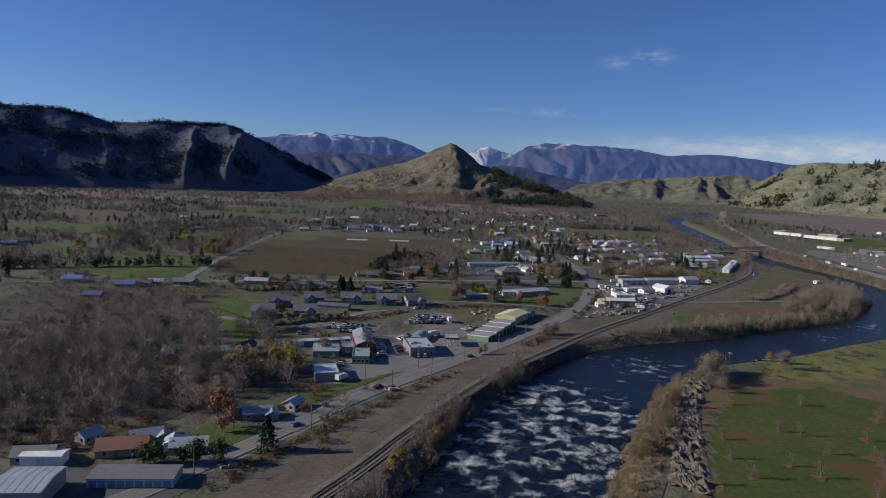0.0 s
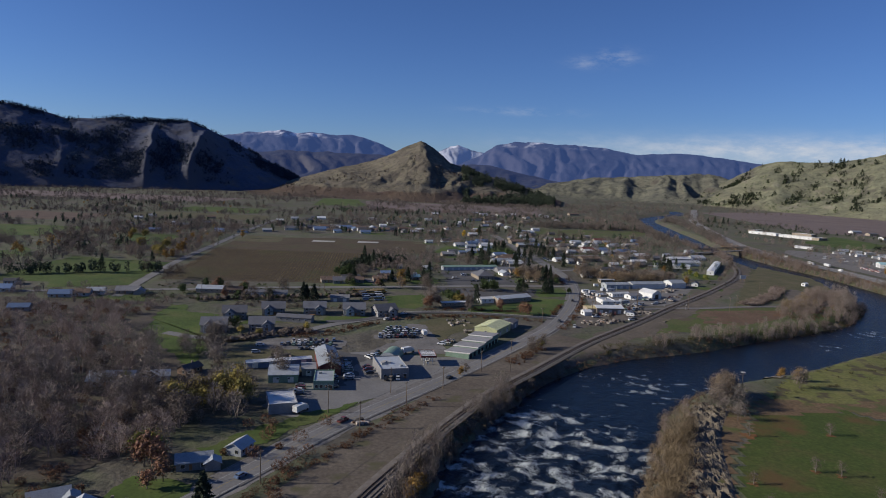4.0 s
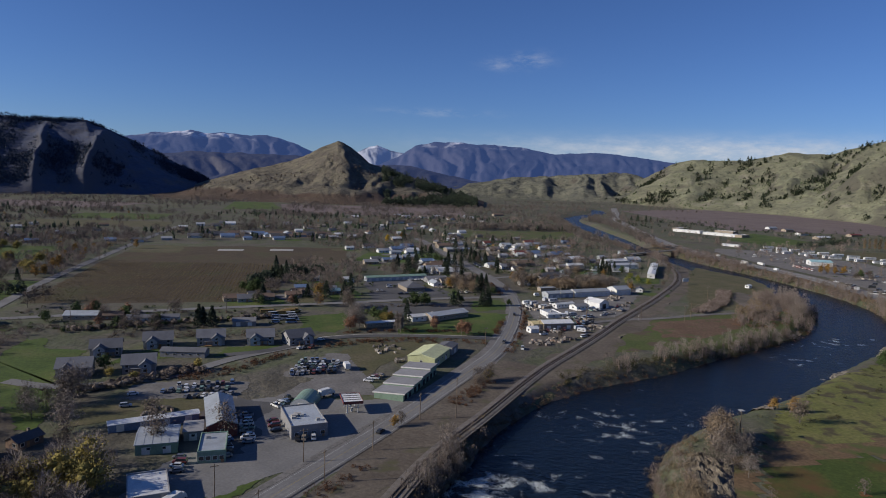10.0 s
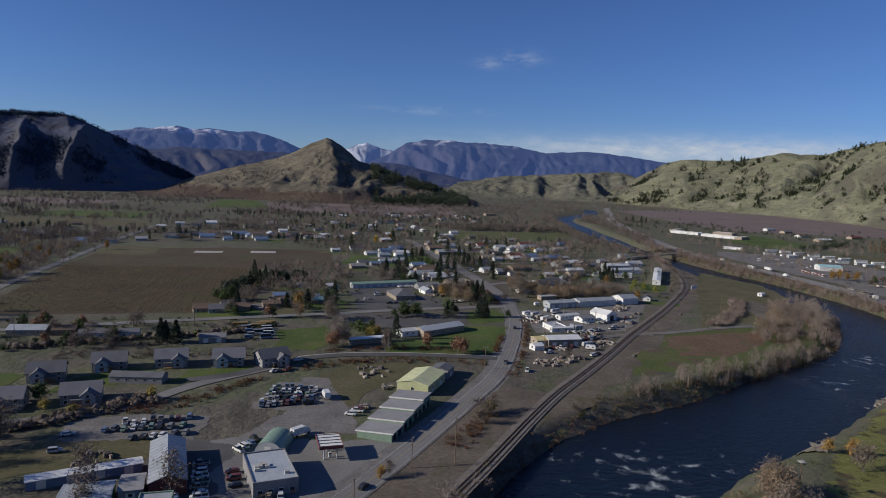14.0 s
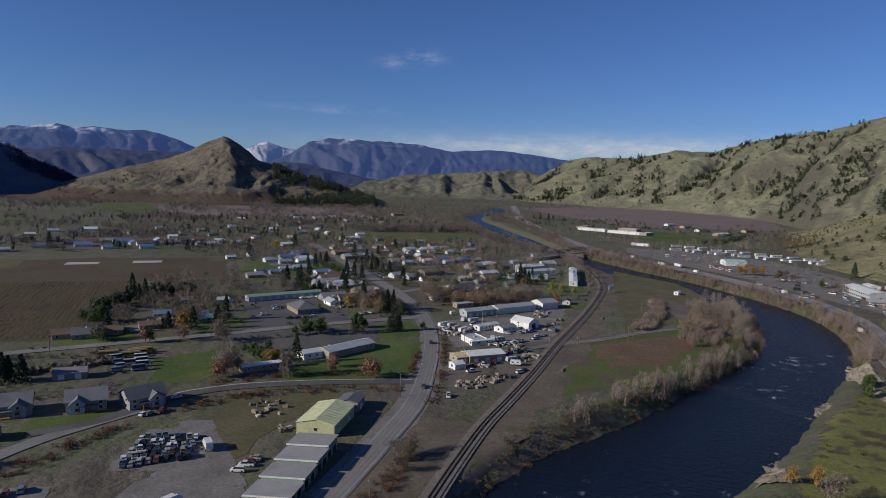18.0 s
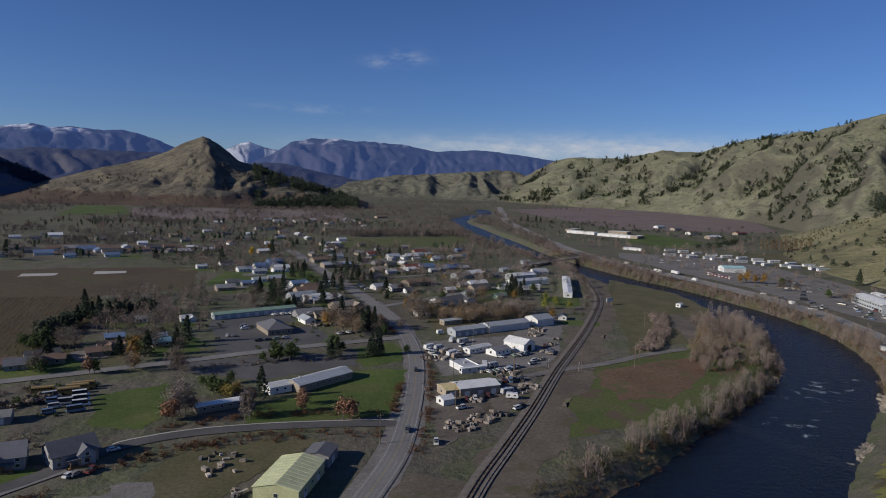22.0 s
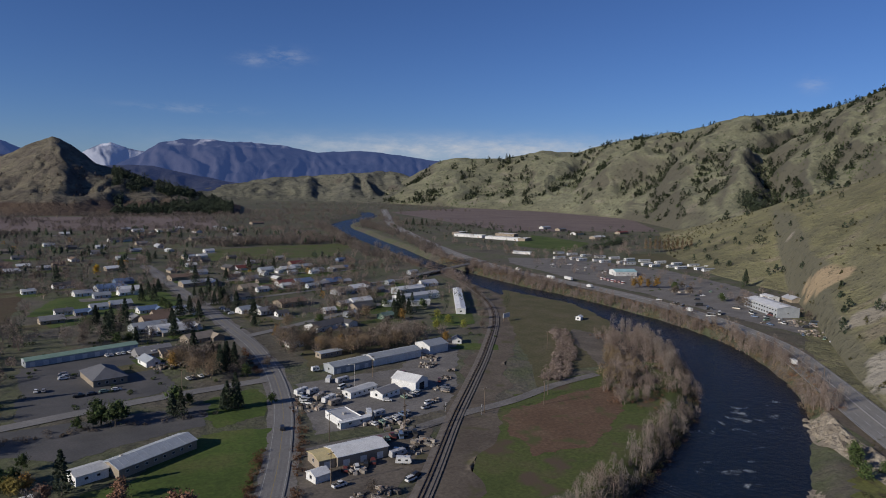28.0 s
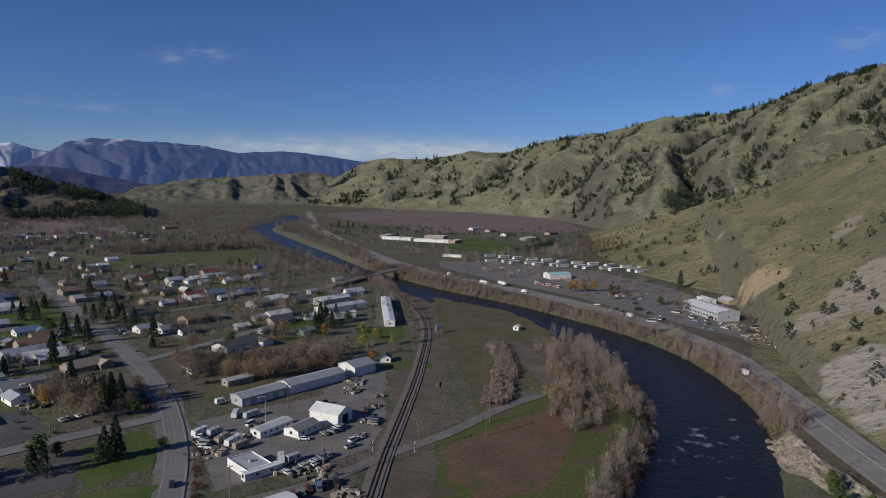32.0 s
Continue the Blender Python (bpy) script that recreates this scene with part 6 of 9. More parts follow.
house(-98, 1122, 13, 18.4, 11.4, 2.7, 'tan', 'slate')
house(-58, 1104, 13, 15.9, 9.8, 2.7, 'white', 'blue')
house(-30, 1158, 13, 16.7, 10.4, 2.7, 'pale', 'brown')
house(1, 1192, 15, 15.0, 9.3, 2.7, 'tan', 'brown')
house(-300, 579, 15, 9.5, 6.0, 2.7, 'pale', 'dark')
house(-241, 535, 10, 14.9, 9.2, 2.7, 'pale', 'blue')
house(-230, 541, 10, 13.2, 8.2, 2.7, 'pale', 'brown')
house(-223, 550, 10, 12.0, 7.5, 2.7, 'white', 'pale')
house(-202, 556, 10, 16.6, 10.3, 2.7, 'grey', 'grey')
house(-291, 549, 10, 15.7, 9.7, 2.7, 'white', 'blue')
house(-243, 486, 12, 12.3, 7.6, 2.7, 'grey', 'blue')
house(-472, 785, 17, 20.4, 12.6, 2.7, 'pale', 'dark')
house(-474, 761, 17, 15.0, 9.3, 2.7, 'grey', 'blue')
house(-125, 344, 6, 19.0, 11.8, 2.7, 'grey', 'pale')
house(-108, 350, 18, 10.6, 6.6, 2.7, 'pale', 'pale')
house(-97, 362, 58, 9.7, 6.0, 2.7, 'brown', 'dark')
house(-64, 260, 17, 11.2, 7.0, 2.7, 'grey', 'pale')
house(-52, 272, 70, 7.9, 6.0, 2.7, 'pale', 'pale')
house(-79, 226, 13, 12.4, 7.7, 2.7, 'pale', 'pale')
house(-85, 227, 103, 7.0, 6.0, 2.7, 'white', 'silver')
house(-97, 233, 28, 10.7, 6.6, 2.7, 'pale', 'pale')
house(-101, 223, 17, 16.3, 10.1, 2.7, 'tan', 'rust')
house(-117, 231, 60, 7.0, 6.0, 2.7, 'pale', 'pale')
house(-126, 214, 10, 12.8, 7.9, 2.7, 'grey', 'grey')
house(967, 1292, 15, 36.8, 13.0, 3.6, 'tan', 'white')
house(1109, 1373, 13, 32.9, 13.0, 3.6, 'tan', 'red')
house(995, 1383, 17, 31.4, 13.0, 3.6, 'white', 'brown')
house(1040, 1548, 13, 26.1, 13.0, 3.6, 'white', 'pale')
house(1036, 1486, 15, 25.3, 13.0, 3.6, 'tan', 'slate')
house(1138, 1033, 15, 21.5, 13.0, 2.7, 'tan', 'tan')
house(655, 687, 62, 17.6, 10.9, 2.7, 'tan', 'silver')
house(274, 1044, 105, 9.4, 6.5, 2.7, 'white', 'grey')
house(303, 1076, 12, 11.1, 6.9, 2.7, 'white', 'pale')
house(308, 1025, 15, 10.5, 6.5, 2.7, 'white', 'pale')
house(333, 1035, 105, 10.7, 6.6, 2.7, 'grey', 'pale')
house(352, 1049, 12, 11.0, 6.8, 2.7, 'white', 'blue')
house(231, 1091, 105, 18.5, 11.5, 2.7, 'tan', 'dark')
house(239, 981, 15, 11.8, 7.3, 2.7, 'tan', 'dark')
house(256, 990, 105, 10.9, 6.8, 2.7, 'tan', 'white')
house(116, 1024, 15, 16.6, 10.3, 2.7, 'blue', 'blue')
house(113, 956, 17, 14.0, 8.7, 2.7, 'white', 'silver')
house(109, 837, 105, 12.2, 7.6, 2.7, 'grey', 'grey')
house(219, 1170, 12, 10.8, 6.7, 2.7, 'tan', 'dark')
house(196, 1130, 12, 11.6, 7.2, 2.7, 'pale', 'white')
house(169, 1089, 105, 12.1, 7.5, 2.7, 'tan', 'slate')
house(225, 928, 12, 10.8, 6.7, 2.7, 'white', 'silver')
house(274, 932, 12, 11.1, 6.9, 2.7, 'pale', 'pale')
house(314, 946, 15, 10.5, 6.5, 2.7, 'tan', 'silver')
house(323, 922, 15, 10.2, 6.5, 2.7, 'grey', 'brown')
house(246, 808, 12, 9.8, 6.5, 2.7, 'grey', 'white')
house(267, 832, 15, 9.4, 6.5, 2.7, 'tan', 'silver')
house(289, 1630, 105, 18.8, 11.6, 2.7, 'white', 'brown')
house(248, 1649, 17, 16.8, 10.4, 2.7, 'grey', 'dark')
house(343, 1543, 105, 15.7, 9.8, 2.7, 'grey', 'grey')
house(192, 1674, 12, 19.2, 11.9, 2.7, 'white', 'pale')
house(154, 1316, 17, 15.7, 9.7, 2.7, 'grey', 'silver')
house(191, 1371, 105, 14.9, 9.3, 2.7, 'pale', 'silver')
house(324, 886, 15, 9.7, 6.5, 2.7, 'grey', 'slate')
house(353, 924, 17, 8.3, 6.5, 2.7, 'pale', 'pale')
house(311, 1168, 12, 9.7, 6.5, 2.7, 'grey', 'grey')
house(265, 1134, 15, 9.8, 6.5, 2.7, 'grey', 'silver')
house(93, 948, 12, 13.1, 8.1, 2.7, 'pale', 'pale')
house(144, 858, 17, 14.5, 9.0, 2.7, 'white', 'white')
house(127, 807, 17, 13.2, 8.2, 2.7, 'pale', 'pale')
house(193, 994, 17, 10.7, 6.6, 2.7, 'white', 'dark')
house(229, 1037, 105, 10.1, 6.5, 2.7, 'tan', 'grey')
house(255, 1034, 105, 10.2, 6.5, 2.7, 'white', 'silver')
house(285, 1030, 12, 9.6, 6.5, 2.7, 'white', 'pale')
house(232, 938, 15, 10.1, 6.5, 2.7, 'white', 'brown')
house(252, 943, 12, 10.2, 6.5, 2.7, 'pale', 'white')
house(-112, 1183, 15, 16.3, 10.1, 2.7, 'tan', 'grey')
house(-77, 1151, 105, 17.1, 10.6, 2.7, 'pale', 'blue')
house(-50, 1189, 105, 16.2, 10.1, 2.7, 'white', 'pale')
house(3, 1143, 105, 14.0, 8.7, 2.7, 'grey', 'dark')
house(28, 1182, 12, 13.1, 8.1, 2.7, 'tan', 'white')
house(48, 1156, 12, 12.8, 7.9, 2.7, 'pale', 'silver')
house(-35, 1240, 12, 12.4, 7.7, 2.7, 'white', 'white')
house(19, 1272, 17, 12.8, 7.9, 2.7, 'grey', 'slate')
house(78, 1232, 105, 13.8, 8.6, 2.7, 'white', 'brown')
house(105, 1307, 12, 13.3, 8.2, 2.7, 'white', 'slate')
house(130, 1228, 15, 12.3, 7.6, 2.7, 'white', 'white')
house(-176, 1322, 12, 13.7, 8.5, 2.7, 'pale', 'dark')
house(-172, 1188, 17, 15.1, 9.3, 2.7, 'pale', 'grey')
house(196, 1302, 105, 13.3, 8.3, 2.7, 'pale', 'white')
house(224, 1221, 12, 12.4, 7.7, 2.7, 'white', 'white')
house(175, 1713, 15, 16.1, 10.0, 2.7, 'grey', 'pale')
house(212, 1638, 105, 15.3, 9.5, 2.7, 'pale', 'dark')
house(270, 1718, 15, 16.3, 10.1, 2.7, 'white', 'white')
house(344, 1723, 105, 16.5, 10.2, 2.7, 'grey', 'pale')
house(363, 1644, 15, 15.7, 9.7, 2.7, 'tan', 'brown')
house(73, 1632, 12, 15.2, 9.4, 2.7, 'tan', 'white')
house(-409, 1089, 105, 13.6, 8.4, 2.7, 'grey', 'silver')
house(-363, 1139, 105, 12.2, 7.6, 2.7, 'white', 'silver')
house(-448, 1221, 12, 13.4, 8.3, 2.7, 'grey', 'silver')
house(-322, 1103, 105, 13.4, 8.3, 2.7, 'tan', 'slate')
house(-327, 1194, 15, 12.7, 7.9, 2.7, 'pale', 'dark')
house(-446, 1278, 12, 12.0, 7.4, 2.7, 'white', 'pale')
house(-220, 1270, 12, 13.2, 8.2, 2.7, 'tan', 'white')
house(-204, 1334, 12, 13.9, 8.6, 2.7, 'white', 'silver')
house(-171, 1369, 12, 14.2, 8.8, 2.7, 'grey', 'slate')

# ---- yards round the town's houses: lawns and drives ----
def yards(name, mat, label, pick, grow, lift):
    V, F = [], []
    r = random.Random(3)
    for ob in [o for o in scene.objects if o.name.split(".")[0] in ("house", "shop_building")]:
        x, y = ob.location.x, ob.location.y
        c = r.random()
        a = r.uniform(-3, 3) + r.choice((-9, 0, 9))
        b = r.uniform(-4, 4) - grow * 0.4
        w, d = grow * r.uniform(0.6, 1.2), grow * r.uniform(0.5, 1.1)
        if not pick[0] <= c < pick[1] or not 620 < y < 1750 or x < -60:
            continue
        t = ob.rotation_euler.z if abs(ob.rotation_euler.z) < 0.8 else ob.rotation_euler.z - 1.5708
        k = len(V)
        n = 20
        for i in range(n):
            u = 6.283 * i / n
            px = max(-1, min(1, 1.35 * math.cos(u))) * w + r.uniform(-0.7, 0.7)
            py = max(-1, min(1, 1.35 * math.sin(u))) * d + r.uniform(-0.7, 0.7)
            V.append((x + (px + a) * math.cos(t) - (py + b) * math.sin(t), y + (px + a) * math.sin(t) + (py + b) * math.cos(t), lift + 0.0007 * len(F)))
        F.append(list(range(k, k + n)))
    me = bpy.data.meshes.new(name)
    me.from_pydata(V, [], F)
    me.materials.append(mat)
    tagged(new(name, me), label, "yard", kind="stuff")


bpy.context.view_layer.update()
yards("house_lawns", M["lawn"], "small green lawns round the town's houses", (0.0, 0.5), 16, 0.05)
yards("house_drives", M["gravel"], "pale gravel drives beside the houses", (0.5, 0.76), 11, 0.17)
yards("house_gardens", M["dry_grass"], "dry grass plots round the houses", (0.76, 1.0), 15, 0.04)

# ---- plants ----
def card_mesh(name, centres, size, mat, up=0.0, stretch=1.0, rng=RNG):
    """Small leaf or twig triangles round the given centres, as one mesh."""
    wide = 0.6 if stretch < 1.5 or size >= 0.6 else 0.24
    n = len(centres)
    a = rng.normal(size=(n, 3))
    a[:, 2] *= 1 - up
    a[:, 2] += up * 2.0
    a /= np.linalg.norm(a, axis=1)[:, None]
    b = np.cross(a, rng.normal(size=(n, 3)))
    b /= np.linalg.norm(b, axis=1)[:, None] + 1e-9
    s = size * rng.uniform(0.6, 1.4, n)[:, None]
    V = np.stack([centres + a * s * stretch, centres - a * s * 0.5 * stretch + b * s * wide, centres - a * s * 0.5 * stretch - b * s * wide], 1).reshape(-1, 3)
    return mesh_np(name, V, np.arange(n * 3).reshape(-1, 3), [mat])


G = (1 + 5 ** 0.5) / 2
ICO_V = np.array([(-1, G, 0), (1, G, 0), (-1, -G, 0), (1, -G, 0), (0, -1, G), (0, 1, G), (0, -1, -G), (0, 1, -G), (G, 0, -1), (G, 0, 1), (-G, 0, -1), (-G, 0, 1)]) / math.hypot(1, G)
ICO_F = np.array([(0, 11, 5), (0, 5, 1), (0, 1, 7), (0, 7, 10), (0, 10, 11), (1, 5, 9), (5, 11, 4), (11, 10, 2), (10, 7, 6), (7, 1, 8), (3, 9, 4), (3, 4, 2), (3, 2, 6), (3, 6, 8), (3, 8, 9), (4, 9, 5), (2, 4, 11), (6, 2, 10), (8, 6, 7), (9, 8, 1)])


def crown_mesh(name, centres, size, mat, up, stretch, rng, cores, core_r, squash=0.8):
    """Leaf or twig triangles, with small jagged masses of twigs deeper in the crown."""
    n = len(cores)
    jag = rng.uniform(0.55, 1.2, (n, 12, 1))
    V2 = cores[:, None, :] + ICO_V[None] * jag * (core_r[:, None, None] * np.array([1, 1, squash]))
    F2 = (np.arange(n)[:, None, None] * 12 + ICO_F[None]).reshape(-1, 3)
    me = card_mesh(name, centres, size, mat, up, stretch, rng)
    m = len(me.vertices)
    V1 = np.empty(m * 3, dtype=np.float32)
    me.vertices.foreach_get("co", V1)
    bpy.data.meshes.remove(me)
    return mesh_np(name, np.vstack([V1.reshape(-1, 3), V2.reshape(-1, 3)]), np.vstack([np.arange(m).reshape(-1, 3), F2 + m]), [mat])


def limbs(h, spread, rng, n=7, trunk_r=0.22, first=0.25):
    """A tapered trunk with forked limbs."""
    bm = bmesh.new()

    def tube(p, q, r0, r1):
        d = (q - p).normalized()
        s = d.orthogonal().normalized()
        t = d.cross(s)
        a = [bm.verts.new(p + (s * math.cos(k * 1.5708) + t * math.sin(k * 1.5708)) * r0) for k in range(4)]
        b = [bm.verts.new(q + (s * math.cos(k * 1.5708) + t * math.sin(k * 1.5708)) * r1) for k in range(4)]
        for k in range(4):
            bm.faces.new((a[k], a[(k + 1) % 4], b[(k + 1) % 4], b[k]))
    tips = []
    p = Vector((0, 0, -0.6))
    z, r = 0.0, trunk_r
    pts = [p]
    for i in range(4):
        q = Vector((rng.normal() * 0.06 * h * 0.3, rng.normal() * 0.06 * h * 0.3, h * 0.8 * (i + 1) / 4))
        tube(p, q, r, r * 0.72)
        r *= 0.72
        p = q
        pts.append(q)
    for i in range(n):
        f = first + (0.9 - first) * i / n
        base = pts[0].lerp(pts[-1], f)
        ang = i * 2.4 + rng.uniform(0, 0.8)
        ln = spread * rng.uniform(0.6, 1.0) * (1.15 - 0.6 * f)
        tip = base + Vector((math.cos(ang) * ln, math.sin(ang) * ln, ln * rng.uniform(0.5, 1.1)))
        mid = base.lerp(tip, 0.5) + Vector((0, 0, ln * 0.12))
        tube(base, mid, trunk_r * 0.45 * (1.1 - f), trunk_r * 0.25)
        tube(mid, tip, trunk_r * 0.25, 0.03)
        tips += [mid, tip]
        for k in range(2):
            t2 = mid + Vector((rng.normal(), rng.normal(), abs(rng.normal()) + 0.3)) * ln * 0.3
            tube(mid, t2, trunk_r * 0.16, 0.025)
            tips.append(t2)
    tips.append(pts[-1])
    return bm, np.array([tuple(t) for t in tips])


def broad_tree(name, mat, h, spread, cards, size, label, seed, category="tree", stretch=1.0, up=0.0, droop=0.0, r_clump=0.34, bark="bark", core=0.0):
    """A tree model kept aside; its crown is many clumps of leaves or twigs round the limbs' tips."""
    rng = np.random.default_rng(seed)
    e = thing(name, pose(0, 0, -500), label, category)
    bm, tips = limbs(h, spread, rng)
    part("trunk", bm, M[bark], e)
    k = rng.integers(0, len(tips), cards)
    off = rng.normal(size=(cards, 3)) * spread * r_clump
    off[:, 2] *= 0.8
    c = tips[k] + off
    if droop:
        c[:, 2] -= droop * rng.uniform(0, 1, cards) * np.hypot(c[:, 0], c[:, 1])
    c[:, 2] = np.clip(c[:, 2], h * 0.12, h * 1.05)
    if core:
        cr = tips + rng.normal(size=tips.shape) * 0.15 * spread
        cr[:, 2] = np.clip(cr[:, 2], h * 0.2, h)
        ob = new("crown", crown_mesh("crown", c, size, M[mat], up, stretch, rng, cr, rng.uniform(0.7, 1.2, len(cr)) * core * spread))
    else:
        ob = new("crown", card_mesh("crown", c, size, M[mat], up, stretch, rng))
    ob.parent = e
    return e


def conifer(h, r, label, seed, cards=1050, mat="needles"):
    rng = np.random.default_rng(seed)
    e = thing("conifer", pose(0, 0, -500), label, "conifer")
    bm = bmesh.new()
    bmesh.ops.create_cone(bm, segments=6, radius1=0.26, radius2=0.04, depth=h, cap_ends=True)
    bmesh.ops.translate(bm, verts=bm.verts, vec=(0, 0, h / 2 - 0.4))
    part("trunk", bm, M["bark"], e)
    f = rng.uniform(0, 1, cards) ** 0.8
    tier = np.floor(f * 11) / 11
    f = 0.6 * f + 0.4 * tier
    ang = rng.uniform(0, 6.283, cards)
    lobes = 0.8 + 0.3 * np.sin(ang * 5 + tier * 30)
    rad = r * (1 - f) ** 0.85 * np.sqrt(rng.uniform(0.15, 1, cards)) * lobes + 0.1
    c = np.c_[np.cos(ang) * rad, np.sin(ang) * rad, h * (0.1 + 0.9 * f) - rad * 0.25]
    ob = new("crown", card_mesh("crown", c, 0.64, M[mat], 0, 1.0, rng))
    ob.parent = e
    return e


TREES = {
    "bare": [broad_tree("bare_tree", "bare_twigs", 9 + s, 3.6, 850, 0.31, "bare brown autumn tree", 10 + s, stretch=2.0, core=0.13) for s in range(3)],
    "grey": [broad_tree("cottonwood", "grey_twigs", 11 + s, 4.2, 1050, 0.38, "bare grey cottonwood with fine twigs", 20 + s, stretch=1.8) for s in range(3)],
    "gold": [broad_tree("golden_tree", "gold_leaf", 10 + s, 2.8, 750, 0.36, "golden autumn tree in full leaf", 30 + s, core=0.26) for s in range(2)],
    "yellow": [broad_tree("golden_tree", "yellow_leaf", 12, 2.8, 800, 0.4, "bright yellow autumn poplar tree", 35, core=0.26)],
    "brown": [broad_tree("brown_tree", "brown_leaf", 9 + s, 3.8, 1900, 0.27, "broad tree with dry brown leaves", 90 + s) for s in range(2)],
    "olive": [broad_tree("leafy_tree", "olive_leaf", 10 + s, 4.6, 1700, 0.34, "broad olive-yellow autumn tree", 40 + s, core=0.26) for s in range(2)],
    "rust": [broad_tree("rust_tree", "rust_leaf", 7 + s, 2.8, 600, 0.32, "rust-red autumn tree losing its leaves", 50 + s, core=0.26) for s in range(2)],
    "green": [broad_tree("leafy_tree", "green_leaf", 7 + s, 3.0, 700, 0.36, "small dark green leafy tree", 60 + s, core=0.26) for s in range(2)],
    "willow": [broad_tree("willow", "willow_leaf", 10, 3.2, 1200, 0.3, "drooping yellow-green willow tree", 65, droop=0.6, stretch=1.8, core=0.22)],
    "poplar": [broad_tree("poplar", "grey_twigs", 15, 1.2, 900, 0.34, "tall narrow bare poplar", 70, stretch=1.8, up=0.5, r_clump=0.5)],
    "tan_poplar": [broad_tree("poplar", "tan_brush", 15, 1.0, 900, 0.34, "tall narrow tan poplar in a row", 72, stretch=1.8, up=0.5, r_clump=0.5, core=0.4)],
    "young": [broad_tree("young_tree", "pale_twigs", 6 + s, 1.8, 260, 0.2, "slender bare young tree with pale twigs", 75 + s, stretch=2.2) for s in range(2)],
    "conifer": [conifer(13 + 3 * s, 4.2 + 0.4 * s, "tall dark green conifer tree", 80 + s) for s in range(3)],
}
SET = np.random.default_rng(11)


def ground_z(x, y):
    return float(land_height(np.array([float(x)]), np.array([float(y)]))[0])


PROTO_USED = set()


def plant(kind, x, y, scale=1.0, group=""):
    protos = TREES[kind]
    p = protos[int(SET.integers(0, len(protos)))]
    m = pose(x, y, ground_z(x, y), 0, 0, float(SET.uniform(0, 360)))
    if p.name not in PROTO_USED:
        PROTO_USED.add(p.name)
        ob = p
        ob.matrix_world = m
    else:
        ob = copy_thing(p, m)
    s = scale * float(SET.uniform(0.88, 1.12))
    ob.scale = (s, s, s * float(SET.uniform(0.92, 1.1)))
    if group:
        ob["group"] = group
    return ob


def grove(kind, scale, *spots):
    for tx, ty in spots:
        plant(kind, tx, ty, scale)


grove("conifer", 1, (-69, 550), (-63, 547))
grove("conifer", 1, (140, 680), (136, 676), (126, 699), (134, 690), (-33, 747), (-22, 743), (-28, 738), (-38, 752), (-40, 735))
grove("conifer", 1, (293, 782), (298, 790), (306, 799), (181, 893), (172, 900), (166, 902), (189, 816), (300, 776), (-52, 228), (210, 1010), (120, 1090), (140, 962), (175, 980), (60, 1040))
grove("conifer", 1, (250, 1080), (-10, 1080), (-160, 1090))
grove("gold", 0.95, (3, 617), (224, 703), (213, 697), (200, 700), (286, 759))
grove("yellow", 1.2, (96, 1095))
grove("gold", 0.9, (50, 560), (-250, 900), (-262, 880), (-300, 840), (-270, 930), (-240, 860))
grove("grey", 1.05, (28, 540), (24, 543))
grove("poplar", 1, (54, 533), (51, 531))
grove("rust", 0.9, (77, 541), (94, 523), (55, 548), (30, 545))
grove("green", 0.7, (40, 575), (35, 580), (48, 580), (46, 570))
grove("green", 0.75, (72, 616), (76, 618), (66, 614), (84, 620), (112, 628), (146, 612))
grove("bare", 0.85, (125, 706), (132, 700), (118, 712), (140, 664), (146, 670), (160, 671), (180, 691), (241, 690), (196, 717), (213, 690), (272, 725))
grove("olive", 1.1, (-88, 312), (-78, 313), (-72, 323), (-67, 332), (-80, 322), (-62, 316))
grove("willow", 1, (-85, 268), (-78, 262))
grove("rust", 1, (-73, 243), (-70, 248))
grove("gold", 0.85, (8, 246), (11, 252), (-4, 222), (-6, 216))
grove("olive", 0.45, (-92, 441), (-55, 452), (-80, 435))
grove("bare", 1, (-104, 400), (-98, 404), (-110, 395))
grove("grey", 0.9, (-96, 392), (-112, 402), (-105, 388))
grove("brown", 1.25, (150, 333), (146, 327), (153, 337))
grove("gold", 0.7, (196, 366), (202, 362))
grove("grey", 0.75, (146, 324), (150, 318), (140, 312), (143, 305))
grove("green", 0.85, (326, 446), (318, 440), (334, 450), (312, 434), (322, 432))
grove("young", 1, (146, 256), (153, 253), (119, 246), (154, 235), (114, 228), (197, 273), (100, 206), (168, 226), (115, 212), (133, 223), (139, 214), (178, 250), (160, 212), (175, 205), (186, 232), (150, 200))
grove("bare", 0.8, (82, 420), (86, 427), (77, 413), (79, 424))
grove("olive", 0.5, (84, 424))
grove("gold", 0.5, (33, 368), (84, 424))
grove("bare", 0.6, (150, 505), (36, 370))
grove("gold", 0.6, (430, 660), (418, 640))
grove("gold", 1.2, (574, 807), (587, 800), (595, 796), (581, 806))
grove("conifer", 1.2, (770, 1720), (800, 1700), (785, 1715), (815, 1705), (742, 745), (700, 770))
grove("bare", 1.25, (120, 696), (124, 688), (129, 688), (133, 688), (137, 693), (184, 726), (185, 711), (190, 714), (198, 720), (202, 715))
grove("bare", 1.2, (220, 715), (222, 702), (227, 701), (234, 700), (237, 693), (246, 699), (211, 712))
grove("grey", 1.1, (263, 707), (255, 684), (253, 691), (204, 1225), (181, 1180), (247, 689))
grove("conifer", 0.8, (137, 683), (139, 676), (144, 679), (126, 613), (131, 613), (103, 616), (106, 611), (290, 782), (284, 764), (309, 802), (320, 809))
grove("conifer", 0.75, (118, 953), (129, 936), (159, 892), (162, 876), (172, 875), (179, 881), (178, 853), (157, 1182), (168, 1221), (181, 783), (102, 760), (266, 1082), (275, 1067))
